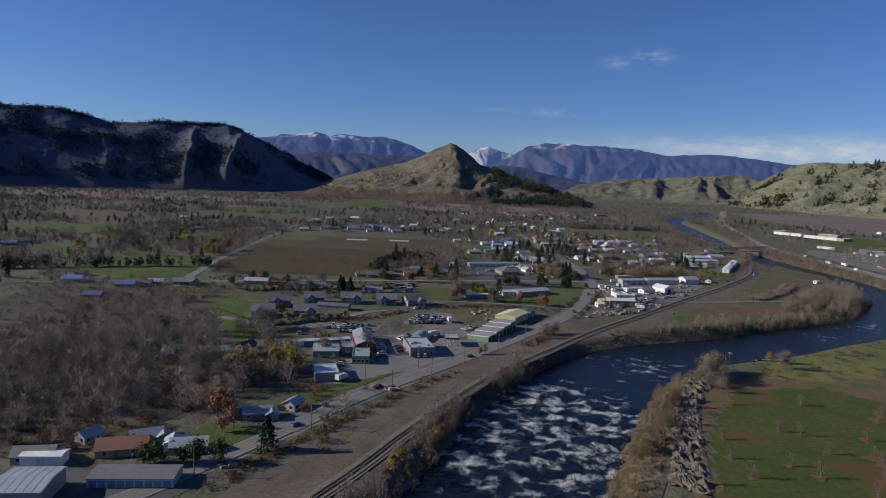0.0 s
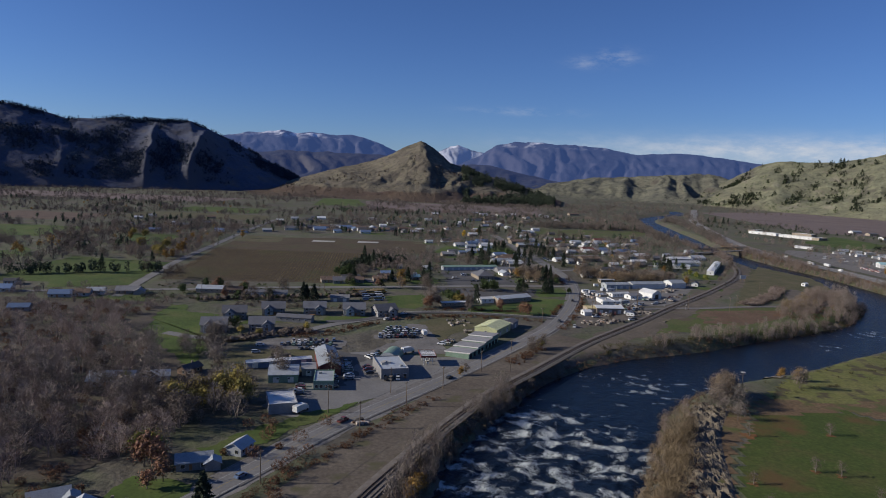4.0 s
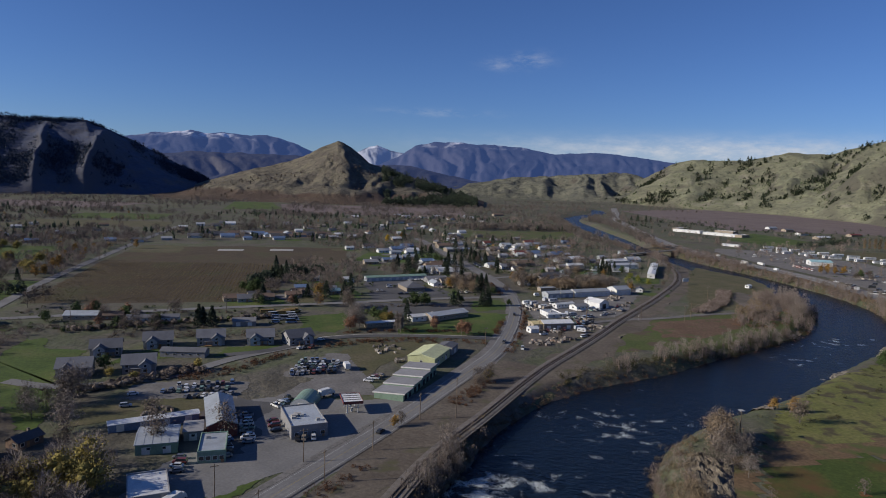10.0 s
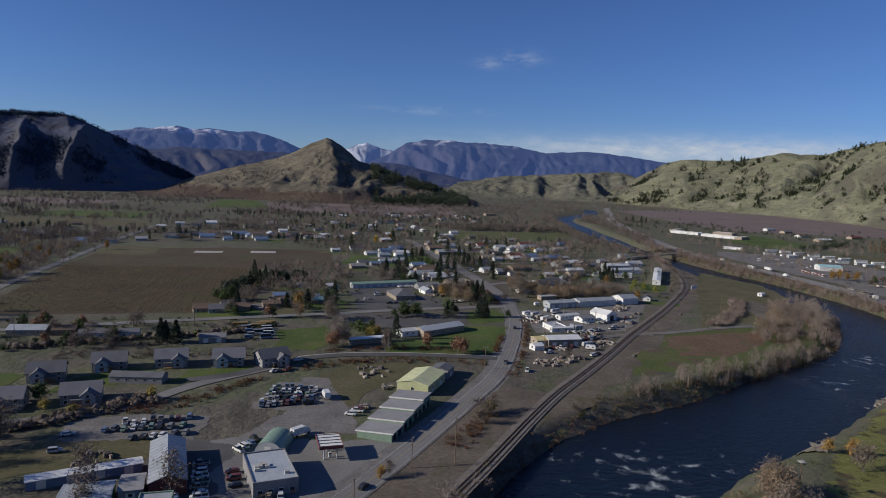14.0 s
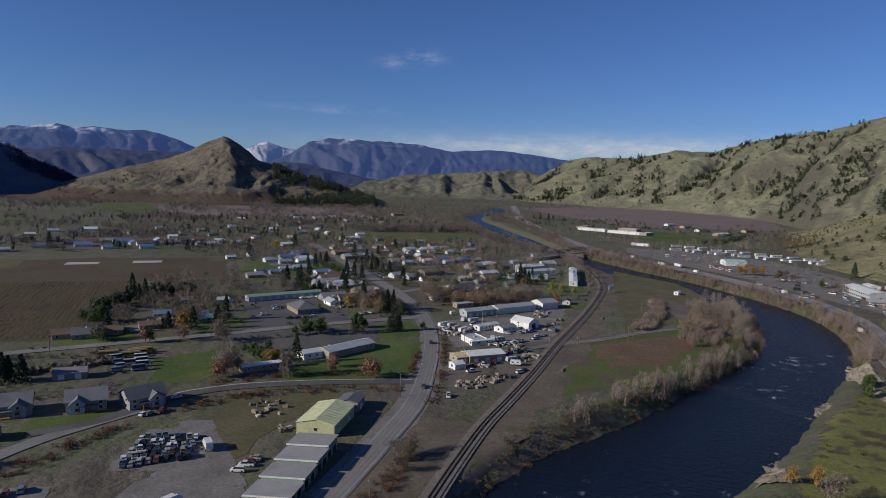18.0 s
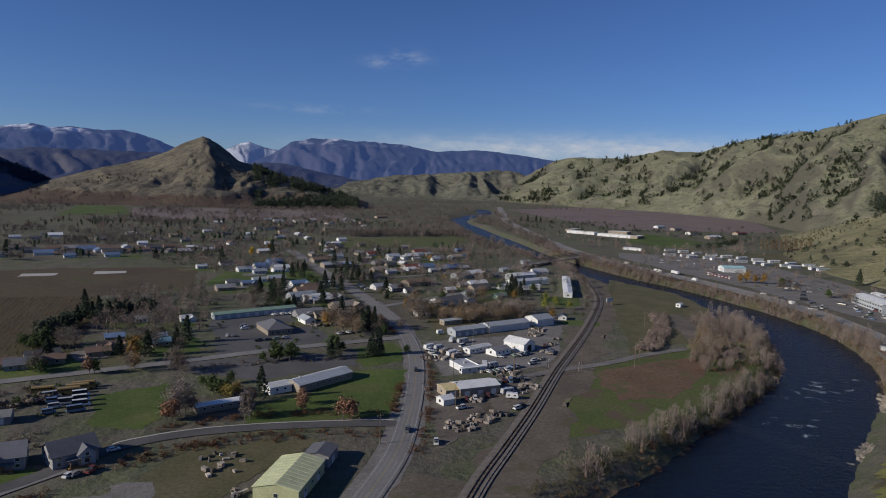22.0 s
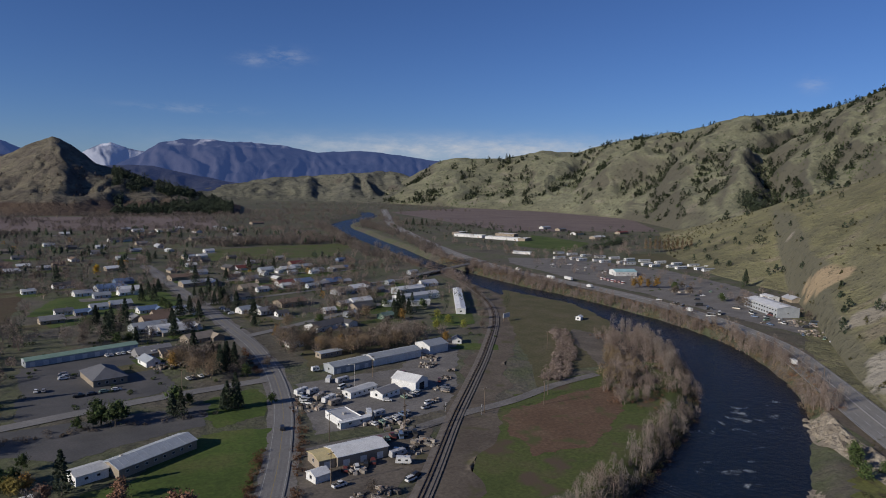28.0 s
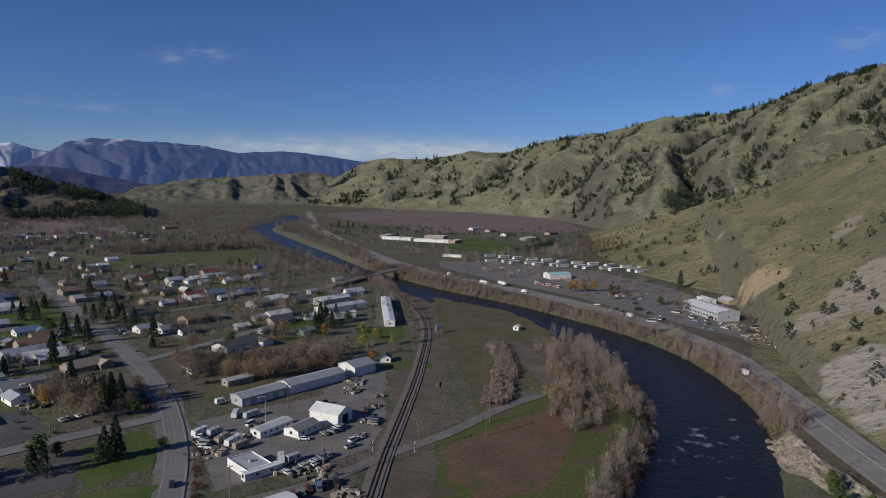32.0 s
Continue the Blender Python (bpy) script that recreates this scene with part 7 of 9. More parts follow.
grove("green", 1.1, (133, 877), (99, 768), (322, 794), (146, 662), (134, 856), (225, 770), (297, 814))
grove("gold", 1, (123, 1151), (114, 694), (279, 681), (185, 740))
grove("willow", 0.8, (313, 753), (311, 733), (312, 713), (293, 718))
grove("bare", 0.9, (383, 805), (362, 770), (344, 738), (325, 708), (402, 841), (414, 870), (357, 1032), (382, 1044), (390, 1024), (369, 896))
grove("poplar", 1, (252, 763), (249, 759))
grove("grey", 1.1, (-14, 782), (9, 741), (29, 745), (14, 757), (-37, 669), (-31, 662), (155, 856))
grove("gold", 1.45, (1, 632))
grove("bare", 1, (24, 643), (-43, 622), (74, 795), (-44, 677), (-42, 626), (-154, 1085), (-144, 1075))
grove("bare", 1.3, (126, 699), (133, 702), (137, 692), (123, 711))
grove("green", 1.2, (75, 617), (80, 612), (106, 627), (92, 766), (-48, 675), (-52, 673), (-59, 678), (42, 563), (39, 567), (74, 626), (82, 620))
grove("conifer", 0.8, (125, 615), (130, 614), (140, 682), (143, 675), (60, 553), (130, 908), (121, 916), (188, 916), (186, 935))
grove("grey", 1.35, (26, 540), (24, 539))
grove("rust", 1.25, (21, 536), (75, 532), (93, 516), (23, 534), (90, 518))
grove("poplar", 1.1, (51, 529), (53, 527))
grove("olive", 0.6, (47, 558), (45, 560))
grove("conifer", 0.95, (-71, 548))
grove("green", 1, (-53, 670), (-49, 670), (-44, 669), (-40, 620), (-44, 624))
grove("grey", 1.2, (-99, 412), (-96, 413), (-99, 406))
grove("olive", 1.1, (-257, 768), (-251, 762), (-296, 829), (-266, 823), (-354, 956), (-329, 930))
grove("gold", 1.2, (-239, 784), (-237, 792), (-216, 972), (-337, 902))
grove("bare", 1.2, (-193, 621), (-192, 607), (-190, 632), (-252, 710), (-226, 656), (-299, 812), (-80, 321), (-83, 318), (-77, 323), (-88, 322))
grove("gold", 1.2, (-381, 742), (-297, 832), (-238, 739), (-237, 793), (-396, 759), (-235, 750))
grove("bare", 1.3, (-333, 759), (-292, 721), (-313, 744), (-348, 765), (-304, 780), (-83, 299), (-77, 300), (-90, 306), (-79, 293), (-93, 299))
grove("grey", 1.2, (-90, 377), (-87, 372), (-103, 315), (-109, 318), (-124, 387), (-131, 399))
grove("rust", 1.3, (-80, 259), (-75, 257), (-78, 261))
grove("conifer", 0.8, (-260, 645), (-245, 722), (-347, 553))
grove("green", 1, (-88, 214), (-90, 214), (-86, 213), (-66, 216), (-73, 217), (-74, 215), (-77, 216), (-106, 451), (-98, 453), (-152, 579))
grove("bare", 1.3, (147, 328), (152, 335), (142, 320))
grove("bare", 1.1, (153, 339), (196, 350), (136, 314))
grove("young", 1, (139, 288), (173, 290), (203, 279), (169, 232))
grove("grey", 1.1, (-150, 262), (-138, 284), (-128, 300), (-170, 290), (-118, 322), (-146, 330), (-160, 350), (-112, 352), (-182, 330), (-134, 372), (-122, 268), (-105, 306))
grove("bare", 1.2, (-142, 248), (-112, 284), (-176, 310), (-130, 344), (-104, 330), (-190, 360), (-152, 386))
grove("willow", 0.9, (-118, 340), (-168, 270))
grove("brown", 1.15, (118, 694), (124, 690), (130, 688), (136, 684), (141, 679), (129, 664), (122, 672), (115, 700), (184, 714), (192, 704), (199, 691), (206, 686), (214, 682), (224, 684), (235, 682), (246, 686), (255, 684), (200, 765), (262, 772))
ring_v, ring_f = [], []
for ob in [o for o in scene.objects if o.name.startswith("young_tree")]:
    cx, cy = ob.location.x, ob.location.y
    if cy > 400:
        continue
    rr = 1.6 + (abs(cx * 7 + cy * 3) % 10) * 0.2
    at0 = len(ring_v)
    ang = np.linspace(0, 6.283, 15)[:-1]
    rad = rr * (1 + 0.3 * np.sin(ang * 3 + cx) + 0.15 * np.sin(ang * 7 + cy))
    px, py = cx + np.cos(ang) * rad, cy + np.sin(ang) * rad
    ring_v += list(zip(px, py, land_height(px, py) + 0.24))
    ring_f.append(list(range(at0, at0 + 14)))
leaves = bpy.data.meshes.new("fallen_leaves")
leaves.from_pydata([tuple(float(c) for c in v) for v in ring_v], [], ring_f)
leaves.materials.append(M["fallen"])
tagged(new("fallen_leaves", leaves), "orange fallen leaves in rings under the young trees", "leaves", kind="stuff")
# trees scattered over the nearer districts
for (x0, x1, y0, y1), n, kinds in (
    ((180, 280, 690, 725), 12, ("bare", "grey", "bare", "bare")), ((-45, 40, 640, 700), 14, ("bare", "conifer", "grey", "green")), ((-20, 36, 600, 618), 6, ("green", "bare", "rust")),
    ((-180, -90, 535, 600), 16, ("bare", "green", "rust")), ((-100, -20, 350, 385), 6, ("bare", "grey")), ((560, 620, 560, 800), 10, ("bare", "green", "bare")), ((175, 300, 775, 860), 9, ("bare", "conifer", "grey", "bare")), ((60, 150, 760, 860), 18, ("bare", "conifer", "grey")),
):
    for i in range(n):
        tx, ty = float(SET.uniform(x0, x1)), float(SET.uniform(y0, y1))
        if min(math.hypot(tx - a, ty - b) for a, b in MAIN) < 9 and tx > 100:
            continue
        d, _ = dist_to(RIVER, np.array([tx]), np.array([ty]))
        if d[0] > 34:
            plant(kinds[int(SET.integers(0, len(kinds)))], tx, ty, 1.05)


# ---- brush, woods and orchards that nobody could count ----
def clumps(name, xy, hgt, rad, per, size, mat, label, stretch=1.4, up=0.2, category="brush", base=None, core=0):
    """Bushes or small far trees at the given places, joined."""
    rng = np.random.default_rng(len(xy) * 13 + int(hgt * 10))
    xy = np.asarray(xy, dtype=float)
    n = len(xy)
    z0 = land_height(xy[:, 0], xy[:, 1]) if base is None else base
    s = rng.uniform(0.55, 1.25, n)
    k = np.repeat(np.arange(n), per)
    d = rng.normal(size=(n * per, 3))
    d /= np.linalg.norm(d, axis=1)[:, None]
    d *= rng.uniform(0.3, 1, (n * per, 1)) ** 0.5
    c = np.c_[xy[k, 0] + d[:, 0] * rad * s[k], xy[k, 1] + d[:, 1] * rad * s[k], z0[k] + hgt * s[k] * (0.52 + 0.5 * d[:, 2])]
    if core:
        kc = np.repeat(np.arange(n), core)
        o = rng.normal(size=(n * core, 3)) * (0.0 if core == 1 else 0.38)
        cores = np.c_[xy[kc, 0] + o[:, 0] * rad * s[kc], xy[kc, 1] + o[:, 1] * rad * s[kc], z0[kc] + hgt * s[kc] * (0.5 + 0.4 * np.clip(o[:, 2], -0.7, 0.7))]
        me = crown_mesh(name, c, size, M[mat], up, stretch, rng, cores, rng.uniform(0.7, 1.15, n * core) * rad * s[kc] * (0.75 if core == 1 else 0.4), 0.5 * hgt / rad * (1.0 if core == 1 else 0.75))
    else:
        me = card_mesh(name, c, size, M[mat], up, stretch, rng)
    ob = new(name, me)
    return tagged(ob, label, category, kind="stuff")


def stand(name, xy, hgt, rad, per, width, mat, label, lean=0.5, category="trees", seed=0, low=0.14, stems=6, gaps=None):
    """Bare trees at the given places, joined: slender stems and a smoky crown of fine upright twigs."""
    rng = np.random.default_rng(len(xy) * 7 + int(hgt * 10) + seed)
    xy = np.asarray(xy, dtype=float)
    if gaps is not None:
        xy = xy[fbm(xy[:, 0], xy[:, 1], 1 / 16.0, 2, seed + 4.0) > gaps]
    n = len(xy)
    z0 = land_height(xy[:, 0], xy[:, 1])
    s = rng.uniform(0.45, 1.2, n) * (1 + 0.25 * fbm(xy[:, 0], xy[:, 1], 1 / 30.0, 2, 9.0))
    k = np.repeat(np.arange(n), stems)
    a = rng.uniform(0, 6.283, n * stems)
    reach = rng.uniform(0.2, 0.8, n * stems) * rad * s[k]
    foot = np.c_[xy[k] + rng.normal(size=(n * stems, 2)) * 0.1 * rad, z0[k] - 0.3]
    tip = np.c_[xy[k, 0] + np.cos(a) * reach, xy[k, 1] + np.sin(a) * reach, z0[k] + hgt * s[k] * rng.uniform(0.6, 1.0, n * stems)]
    side = np.c_[-np.sin(a), np.cos(a), np.zeros(n * stems)] * width * 1.7
    V = [np.stack([foot - side, foot + side, tip], 1).reshape(-1, 3)]
    k = np.repeat(np.arange(n), per)
    m = n * per
    f = rng.uniform(low, 1, m) ** 0.85
    lobe = rng.uniform(0.75, 1.2, (n, 7))
    a = rng.uniform(0, 6.283, m)
    r = rad * s[k] * np.sin(np.pi * (0.16 + 0.76 * f)) ** 0.7 * np.sqrt(rng.uniform(0.02, 1, m)) * lobe[k, (a * 1.114).astype(int) % 7]
    p = np.c_[xy[k, 0] + np.cos(a) * r, xy[k, 1] + np.sin(a) * r, z0[k] + hgt * s[k] * f * 0.93]
    d = np.c_[np.cos(a) * lean, np.sin(a) * lean, np.full(m, 1.05 - lean * 0.6)] + rng.normal(size=(m, 3)) * 0.32
    d /= np.linalg.norm(d, axis=1)[:, None]
    b = np.cross(d, rng.normal(size=(m, 3)))
    b *= width * rng.uniform(0.6, 1.4, m)[:, None] / (np.linalg.norm(b, axis=1)[:, None] + 1e-9)
    ln = (rad * s[k] * rng.uniform(0.3, 0.75, m))[:, None]
    V.append(np.stack([p - b, p + b, p + d * ln], 1).reshape(-1, 3))
    V = np.vstack(V)
    return tagged(new(name, mesh_np(name, V, np.arange(len(V)).reshape(-1, 3), [M[mat]])), label, category, kind="stuff")


def along(points, n, width, offset=0.0, lo=0.0):
    line = smooth_line(points, 3.0)[:, :2]
    nn = normals_of(line)
    rng = np.random.default_rng(n)
    k = rng.integers(0, len(line), n)
    o = offset + rng.uniform(-0.5, 0.5, n) * width
    return line[k] + nn[k] * o[:, None] + rng.normal(size=(n, 2))


# open fields and pastures, kept free of trees
OPEN = [(-319, -213, 570, 700), (-330, -218, 590, 740), (-360, -290, 860, 980), (-425, -366, 706, 800), (205, 465, 1176, 1340), (720, 893, 1120, 1400), (-219, 36, 840, 1010), (-222, -28, 620, 850), (-265, -95, 1840, 2250),
        (-500, -250, 1250, 1400), (-600, -450, 900, 1050), (-700, -520, 1150, 1300), (-480, -300, 1450, 1600), (-150, 20, 1130, 1250), (-900, -700, 800, 1000), (40, 150, 850, 960), (150, 174, 850, 1200), (-165, -116, 432, 525), (-126, -98, 372, 432)]


def in_boxes(boxes, seed=5, cluster=None):
    rng = np.random.default_rng(seed)
    out = [np.c_[rng.uniform(a, b, n), rng.uniform(c, d, n)] for a, b, c, d, n in boxes]
    out = np.vstack(out)
    d, k = dist_to(RIVER, out[:, 0], out[:, 1])
    keep = d > RIVER[k, 2] + 4
    for a, b, c, e in OPEN:
        keep &= ~((out[:, 0] > a) & (out[:, 0] < b) & (out[:, 1] > c) & (out[:, 1] < e))
    if cluster:
        keep &= fbm(out[:, 0], out[:, 1], 1 / 90.0, 3, seed) + rng.normal(size=len(out)) * 0.12 > cluster
    return out[keep]


WEST_BANK = [(p[0], p[1]) for p in (RIVER[:, :2] + normals_of(RIVER) * (RIVER[:, 2:] + 4))[18:250:6]]
EAST_BANK = [(p[0], p[1]) for p in (RIVER[:, :2] - normals_of(RIVER) * (RIVER[:, 2:] + 6))[18:430:6]]
POINT_BANK = [(124, 424), (160, 441), (192, 455), (229, 470), (276, 494), (306, 508), (346, 538), (378, 572), (412, 612)]
clumps("riverside_brush_west", along(WEST_BANK[:19], 380, 7, -0.5), 2.6, 1.5, 60, 0.26, "tan_brush", "tan and grey brush along the river's town bank", 2.2, 0.5)
clumps("riverside_low_brush", along(WEST_BANK[18:27], 110, 6, -0.5), 1.2, 1.3, 50, 0.26, "tan_brush", "low tan brush at the water's edge", 1.6, 0.3)
stand("riverside_trees_west", along(WEST_BANK[3:17], 290, 9, 1), 7.5, 1.8, 150, 0.06, "grey_twigs", "slender bare grey trees along the river's town bank", 0.35, gaps=-0.22)
stand("riverside_stems_west", along(WEST_BANK[:18], 340, 8, -0.5), 4.6, 1.5, 90, 0.055, "mauve_twigs", "bare upright brush along the river's town bank", 0.3, gaps=-0.22)
clumps("riverside_brush_red", along(WEST_BANK[8:26], 130, 5, -2), 1.5, 1.4, 60, 0.26, "red_twigs", "red-brown brush at the water's edge", 1.6, 0.3)
clumps("point_bank_brush", along(POINT_BANK, 330, 9, 2), 2.6, 1.7, 60, 0.28, "olive_scrub", "olive and tan brush along the peninsula's bank", 2.0, 0.4)
stand("point_bank_trees", along(POINT_BANK[1:], 210, 12, 4), 7.0, 2.1, 160, 0.06, "mauve_twigs", "bare brown trees along the peninsula's bank", 0.45, gaps=-0.22)
stand("point_bank_pale_trees", along(POINT_BANK[2:6], 60, 10, 5), 8.5, 2.0, 170, 0.06, "grey_twigs", "pale bare trees along the peninsula's bank", 0.4)
clumps("point_bank_red", along(POINT_BANK[2:], 90, 6, -1), 1.6, 1.5, 60, 0.26, "red_twigs", "red-brown brush along the peninsula's bank", 1.8, 0.3)
stand("peninsula_trees", np.vstack([along([(300, 528), (334, 556), (366, 590), (394, 626), (404, 648)], 170, 34, 6)]), 9.5, 3.0, 260, 0.06, "mauve_twigs", "bare trees round the peninsula's tip", 0.55, gaps=-0.22)
stand("peninsula_grey_trees", np.vstack([along([(352, 556), (382, 590), (408, 632), (416, 664)], 66, 9, 0)]), 11.0, 2.2, 220, 0.065, "grey_twigs", "tall pale bare trees at the peninsula's tip", 0.4)
stand("peninsula_gold_trees", np.vstack([along([(318, 566), (338, 584), (356, 604)], 34, 16, 0)]), 8.0, 3.0, 300, 0.09, "tan_brush", "tan-leaved trees in the peninsula's grove", 0.7)
clumps("peninsula_undergrowth", along([(300, 528), (334, 556), (366, 590), (394, 626), (404, 652)], 180, 34, 6), 2.0, 1.8, 60, 0.28, "red_twigs", "red-brown undergrowth round the peninsula's tip", 1.6, 0.2)
HEAP = [(367, 674), (346, 642), (323, 615), (302, 595), (289, 586)]
clumps("peninsula_stack", along(HEAP, 320, 11), 3.4, 1.9, 110, 0.24, "mauve_twigs", "long curved heap of brown brush", 1.4, 0.0, core=2)
clumps("meadow_bank_brush", along(EAST_BANK[1:15], 380, 13, 0.5), 2.6, 1.8, 80, 0.28, "tan_brush", "tan brush on the meadow's river bank", 2.0, 0.4)
stand("meadow_bank_trees", along(EAST_BANK[2:16], 280, 12, 0.5), 5.6, 2.0, 130, 0.055, "tan_brush", "bare tan brush on the meadow's river bank", 0.5)
clumps("corner_brush", along(EAST_BANK[13:20], 150, 14, 1), 2.2, 1.7, 70, 0.26, "tan_brush", "tan brush on the corner's bank", 1.8, 0.4)
stand("corner_stems", along(EAST_BANK[13:19], 70, 12, 1), 4.5, 1.7, 120, 0.055, "mauve_twigs", "bare brush on the corner's bank", 0.4)
stand("meadow_point_trees", along(EAST_BANK[11:16], 64, 9, -3), 9.5, 2.5, 300, 0.06, "tan_brush", "tall tan-brown trees at the meadow's corner", 0.5)
clumps("meadow_bank_red", along(EAST_BANK[1:14], 160, 14, -4), 2.2, 1.6, 80, 0.26, "red_twigs", "red-brown brush on the meadow's river bank", 1.8, 0.3)
clumps("point_scrub", along(EAST_BANK[18:34], 90, 24, -18), 1.3, 1.3, 50, 0.26, "olive_scrub", "low scrub on the river point", 1.5, 0.2)
stand("highway_bank_trees", along(EAST_BANK[34:64], 640, 11, 0.5), 8.0, 2.0, 140, 0.075, "mauve_twigs", "bare grey-brown trees on the bank below the highway", 0.4, gaps=-0.22)
stand("highway_bank_pale_trees", along(EAST_BANK[34:48], 110, 12, -5), 9.5, 2.0, 150, 0.065, "grey_twigs", "tall pale bare trees below the highway", 0.35)
clumps("highway_bank_brush", along(EAST_BANK[34:], 700, 12, 0.5), 3.0, 1.8, 60, 0.3, "tan_brush", "tan bare brush below the highway", 2.2, 0.5)
clumps("highway_bank_red", along(EAST_BANK[34:], 300, 10, -6), 2.4, 1.6, 60, 0.28, "red_twigs", "red-brown brush below the highway", 1.8, 0.4)
THICKET = [(-260, -115, 225, 400, 350), (-115, -78, 262, 330, 66), (-290, -150, 400, 530, 150)]
stand("west_thicket", in_boxes(THICKET, 3, -0.25), 9.0, 3.6, 230, 0.075, "thicket_twigs", "dense bare thicket of brown trees", 0.6, seed=3)
clumps("west_thicket_undergrowth", in_boxes(THICKET, 31), 3.0, 2.6, 60, 0.30, "thicket_twigs", "brown undergrowth of the bare thicket", 2.0, 0.4)
stand("west_thicket_grey", in_boxes([(-215, -125, 235, 370, 150), (-110, -60, 296, 345, 44), (-290, -215, 240, 420, 70)], 4), 10.5, 3.2, 300, 0.075, "grey_twigs", "tall bare grey trees of the thicket", 0.55, seed=4)
clumps("hollow_brush", in_boxes([(-340, -130, 420, 560, 260), (-330, -200, 480, 570, 90)], 41), 3.6, 2.8, 70, 0.34, "bare_twigs", "dark bare brush in the hollow", 1.8, 0.3)
clumps("west_thicket_red", in_boxes([(-180, -90, 215, 300, 90), (-240, -120, 300, 520, 120), (-60, -25, 225, 300, 20)], 6), 4.0, 2.6, 171, 0.40, "red_twigs", "red-brown undergrowth", 1.8, 0.3)
clumps("lane_brush", np.vstack([along([(5, 492), (30, 505), (60, 507), (100, 500)], 120, 9), along([(20, 526), (55, 531), (108, 521)], 70, 5), along([(-60, 436), (-40, 448), (-15, 478)], 90, 9)]), 1.7, 1.4, 76, 0.28, "red_twigs", "red-brown brush along the lane", 1.5, 0.2)
clumps("road_brush", np.vstack([along(MAIN[9:13], 80, 3, -7.5), along(MAIN[10:12], 40, 2, 7.5), along(MAIN[13:15], 40, 3, 8), along([(-66, 200), (-40, 246), (-10, 296), (16, 336)], 130, 5, -3), along([(62, 392), (82, 422)], 60, 8, 0)]), 1.8, 1.4, 76, 0.28, "red_twigs", "low brush beside the main road", 1.5, 0.2)
clumps("yard_thicket", np.vstack([along([(-145, 535), (-125, 544), (-101, 553), (-79, 559), (-53, 565), (-28, 576)], 150, 9), along([(-103, 414), (-99, 420), (-84, 429), (-70, 439), (-55, 450)], 110, 7)]), 3.2, 2.2, 60, 0.34, "bare_twigs", "dark scrub behind and below the new houses", 1.8, 0.3, core=1)
clumps("yard_evergreens", along([(-145, 535), (-125, 544), (-101, 553), (-79, 559), (-53, 565), (-28, 576)], 36, 8), 3.4, 1.8, 60, 0.36, "green_leaf", "dark evergreen bushes behind the new houses", 1.3, 0.3, core=1)
clumps("street_hedges", in_boxes([(20, 130, 608, 616, 40), (-190, -30, 586, 596, 60), (-190, -60, 536, 552, 110), (-120, -20, 516, 534, 110)], 8), 1.8, 1.6, 85, 0.30, "bare_twigs", "scrubby hedges and bushes", 1.5, 0.2)
stand("town_trees_near", in_boxes([(170, 400, 850, 1090, 130), (-10, 150, 850, 1090, 110), (-45, 40, 700, 840, 90), (-330, -215, 540, 860, 170), (-430, -240, 850, 1150, 300), (-560, -330, 540, 860, 200), (570, 700, 560, 1000, 50), (620, 860, 1000, 1350, 110), (180, 290, 685, 725, 22), (180, 300, 780, 850, 14)], 21), 9.5, 3.8, 150, 0.13, "mauve_twigs", "bare brown town trees", 0.6, stems=3)
stand("town_trees_grey", in_boxes([(170, 400, 780, 1090, 70), (-10, 150, 780, 1090, 60), (-430, -215, 560, 1150, 60)], 22), 9.0, 3.0, 140, 0.12, "grey_twigs", "bare grey town trees", 0.6, stems=3)
clumps("town_conifers_near", in_boxes([(170, 400, 760, 1090, 110), (-10, 150, 760, 1090, 80), (-430, -215, 560, 1150, 110), (620, 860, 1000, 1350, 50), (-45, 40, 640, 840, 30)], 23), 11.0, 2.4, 90, 0.55, "needles", "dark conifers among the houses", 1.6, 0.5, "trees")
clumps("town_gold_near", in_boxes([(170, 400, 850, 1090, 6), (-10, 150, 850, 1090, 4), (-430, -230, 820, 1150, 14)], 24), 6.5, 2.6, 90, 0.5, "gold_leaf", "golden trees among the houses", 1.2, 0.2, "trees")
clumps("yard_shrubs", in_boxes([(170, 330, 680, 1090, 260), (0, 150, 640, 1090, 220), (-200, -20, 530, 610, 90), (560, 720, 560, 1050, 90)], 25), 1.6, 1.5, 40, 0.4, "green_leaf", "garden shrubs and hedges", 1.2, 0.2)
def tree_lines(boxes, seed):
    """Rows of trees along lanes and field edges: box, number of rows, trees in each."""
    rng = np.random.default_rng(seed)
    out = []
    for a, b, c, d, n, m in boxes:
        for i in range(n):
            p = np.array([rng.uniform(a, b), rng.uniform(c, d)])
            ang = radians(float(rng.choice([8.0, 98.0, 60.0, 150.0])) + rng.normal() * 5)
            t = rng.uniform(-0.5, 0.5, m) * rng.uniform(60, 200)
            out.append(p + t[:, None] * np.array([math.cos(ang), math.sin(ang)]) + rng.normal(size=(m, 2)) * 2.5)
    out = np.vstack(out)
    d, k = dist_to(RIVER, out[:, 0], out[:, 1])
    keep = d > RIVER[k, 2] + 6
    for a, b, c, e in OPEN:
        keep &= ~((out[:, 0] > a + 8) & (out[:, 0] < b - 8) & (out[:, 1] > c + 8) & (out[:, 1] < e - 8))
    return out[keep]


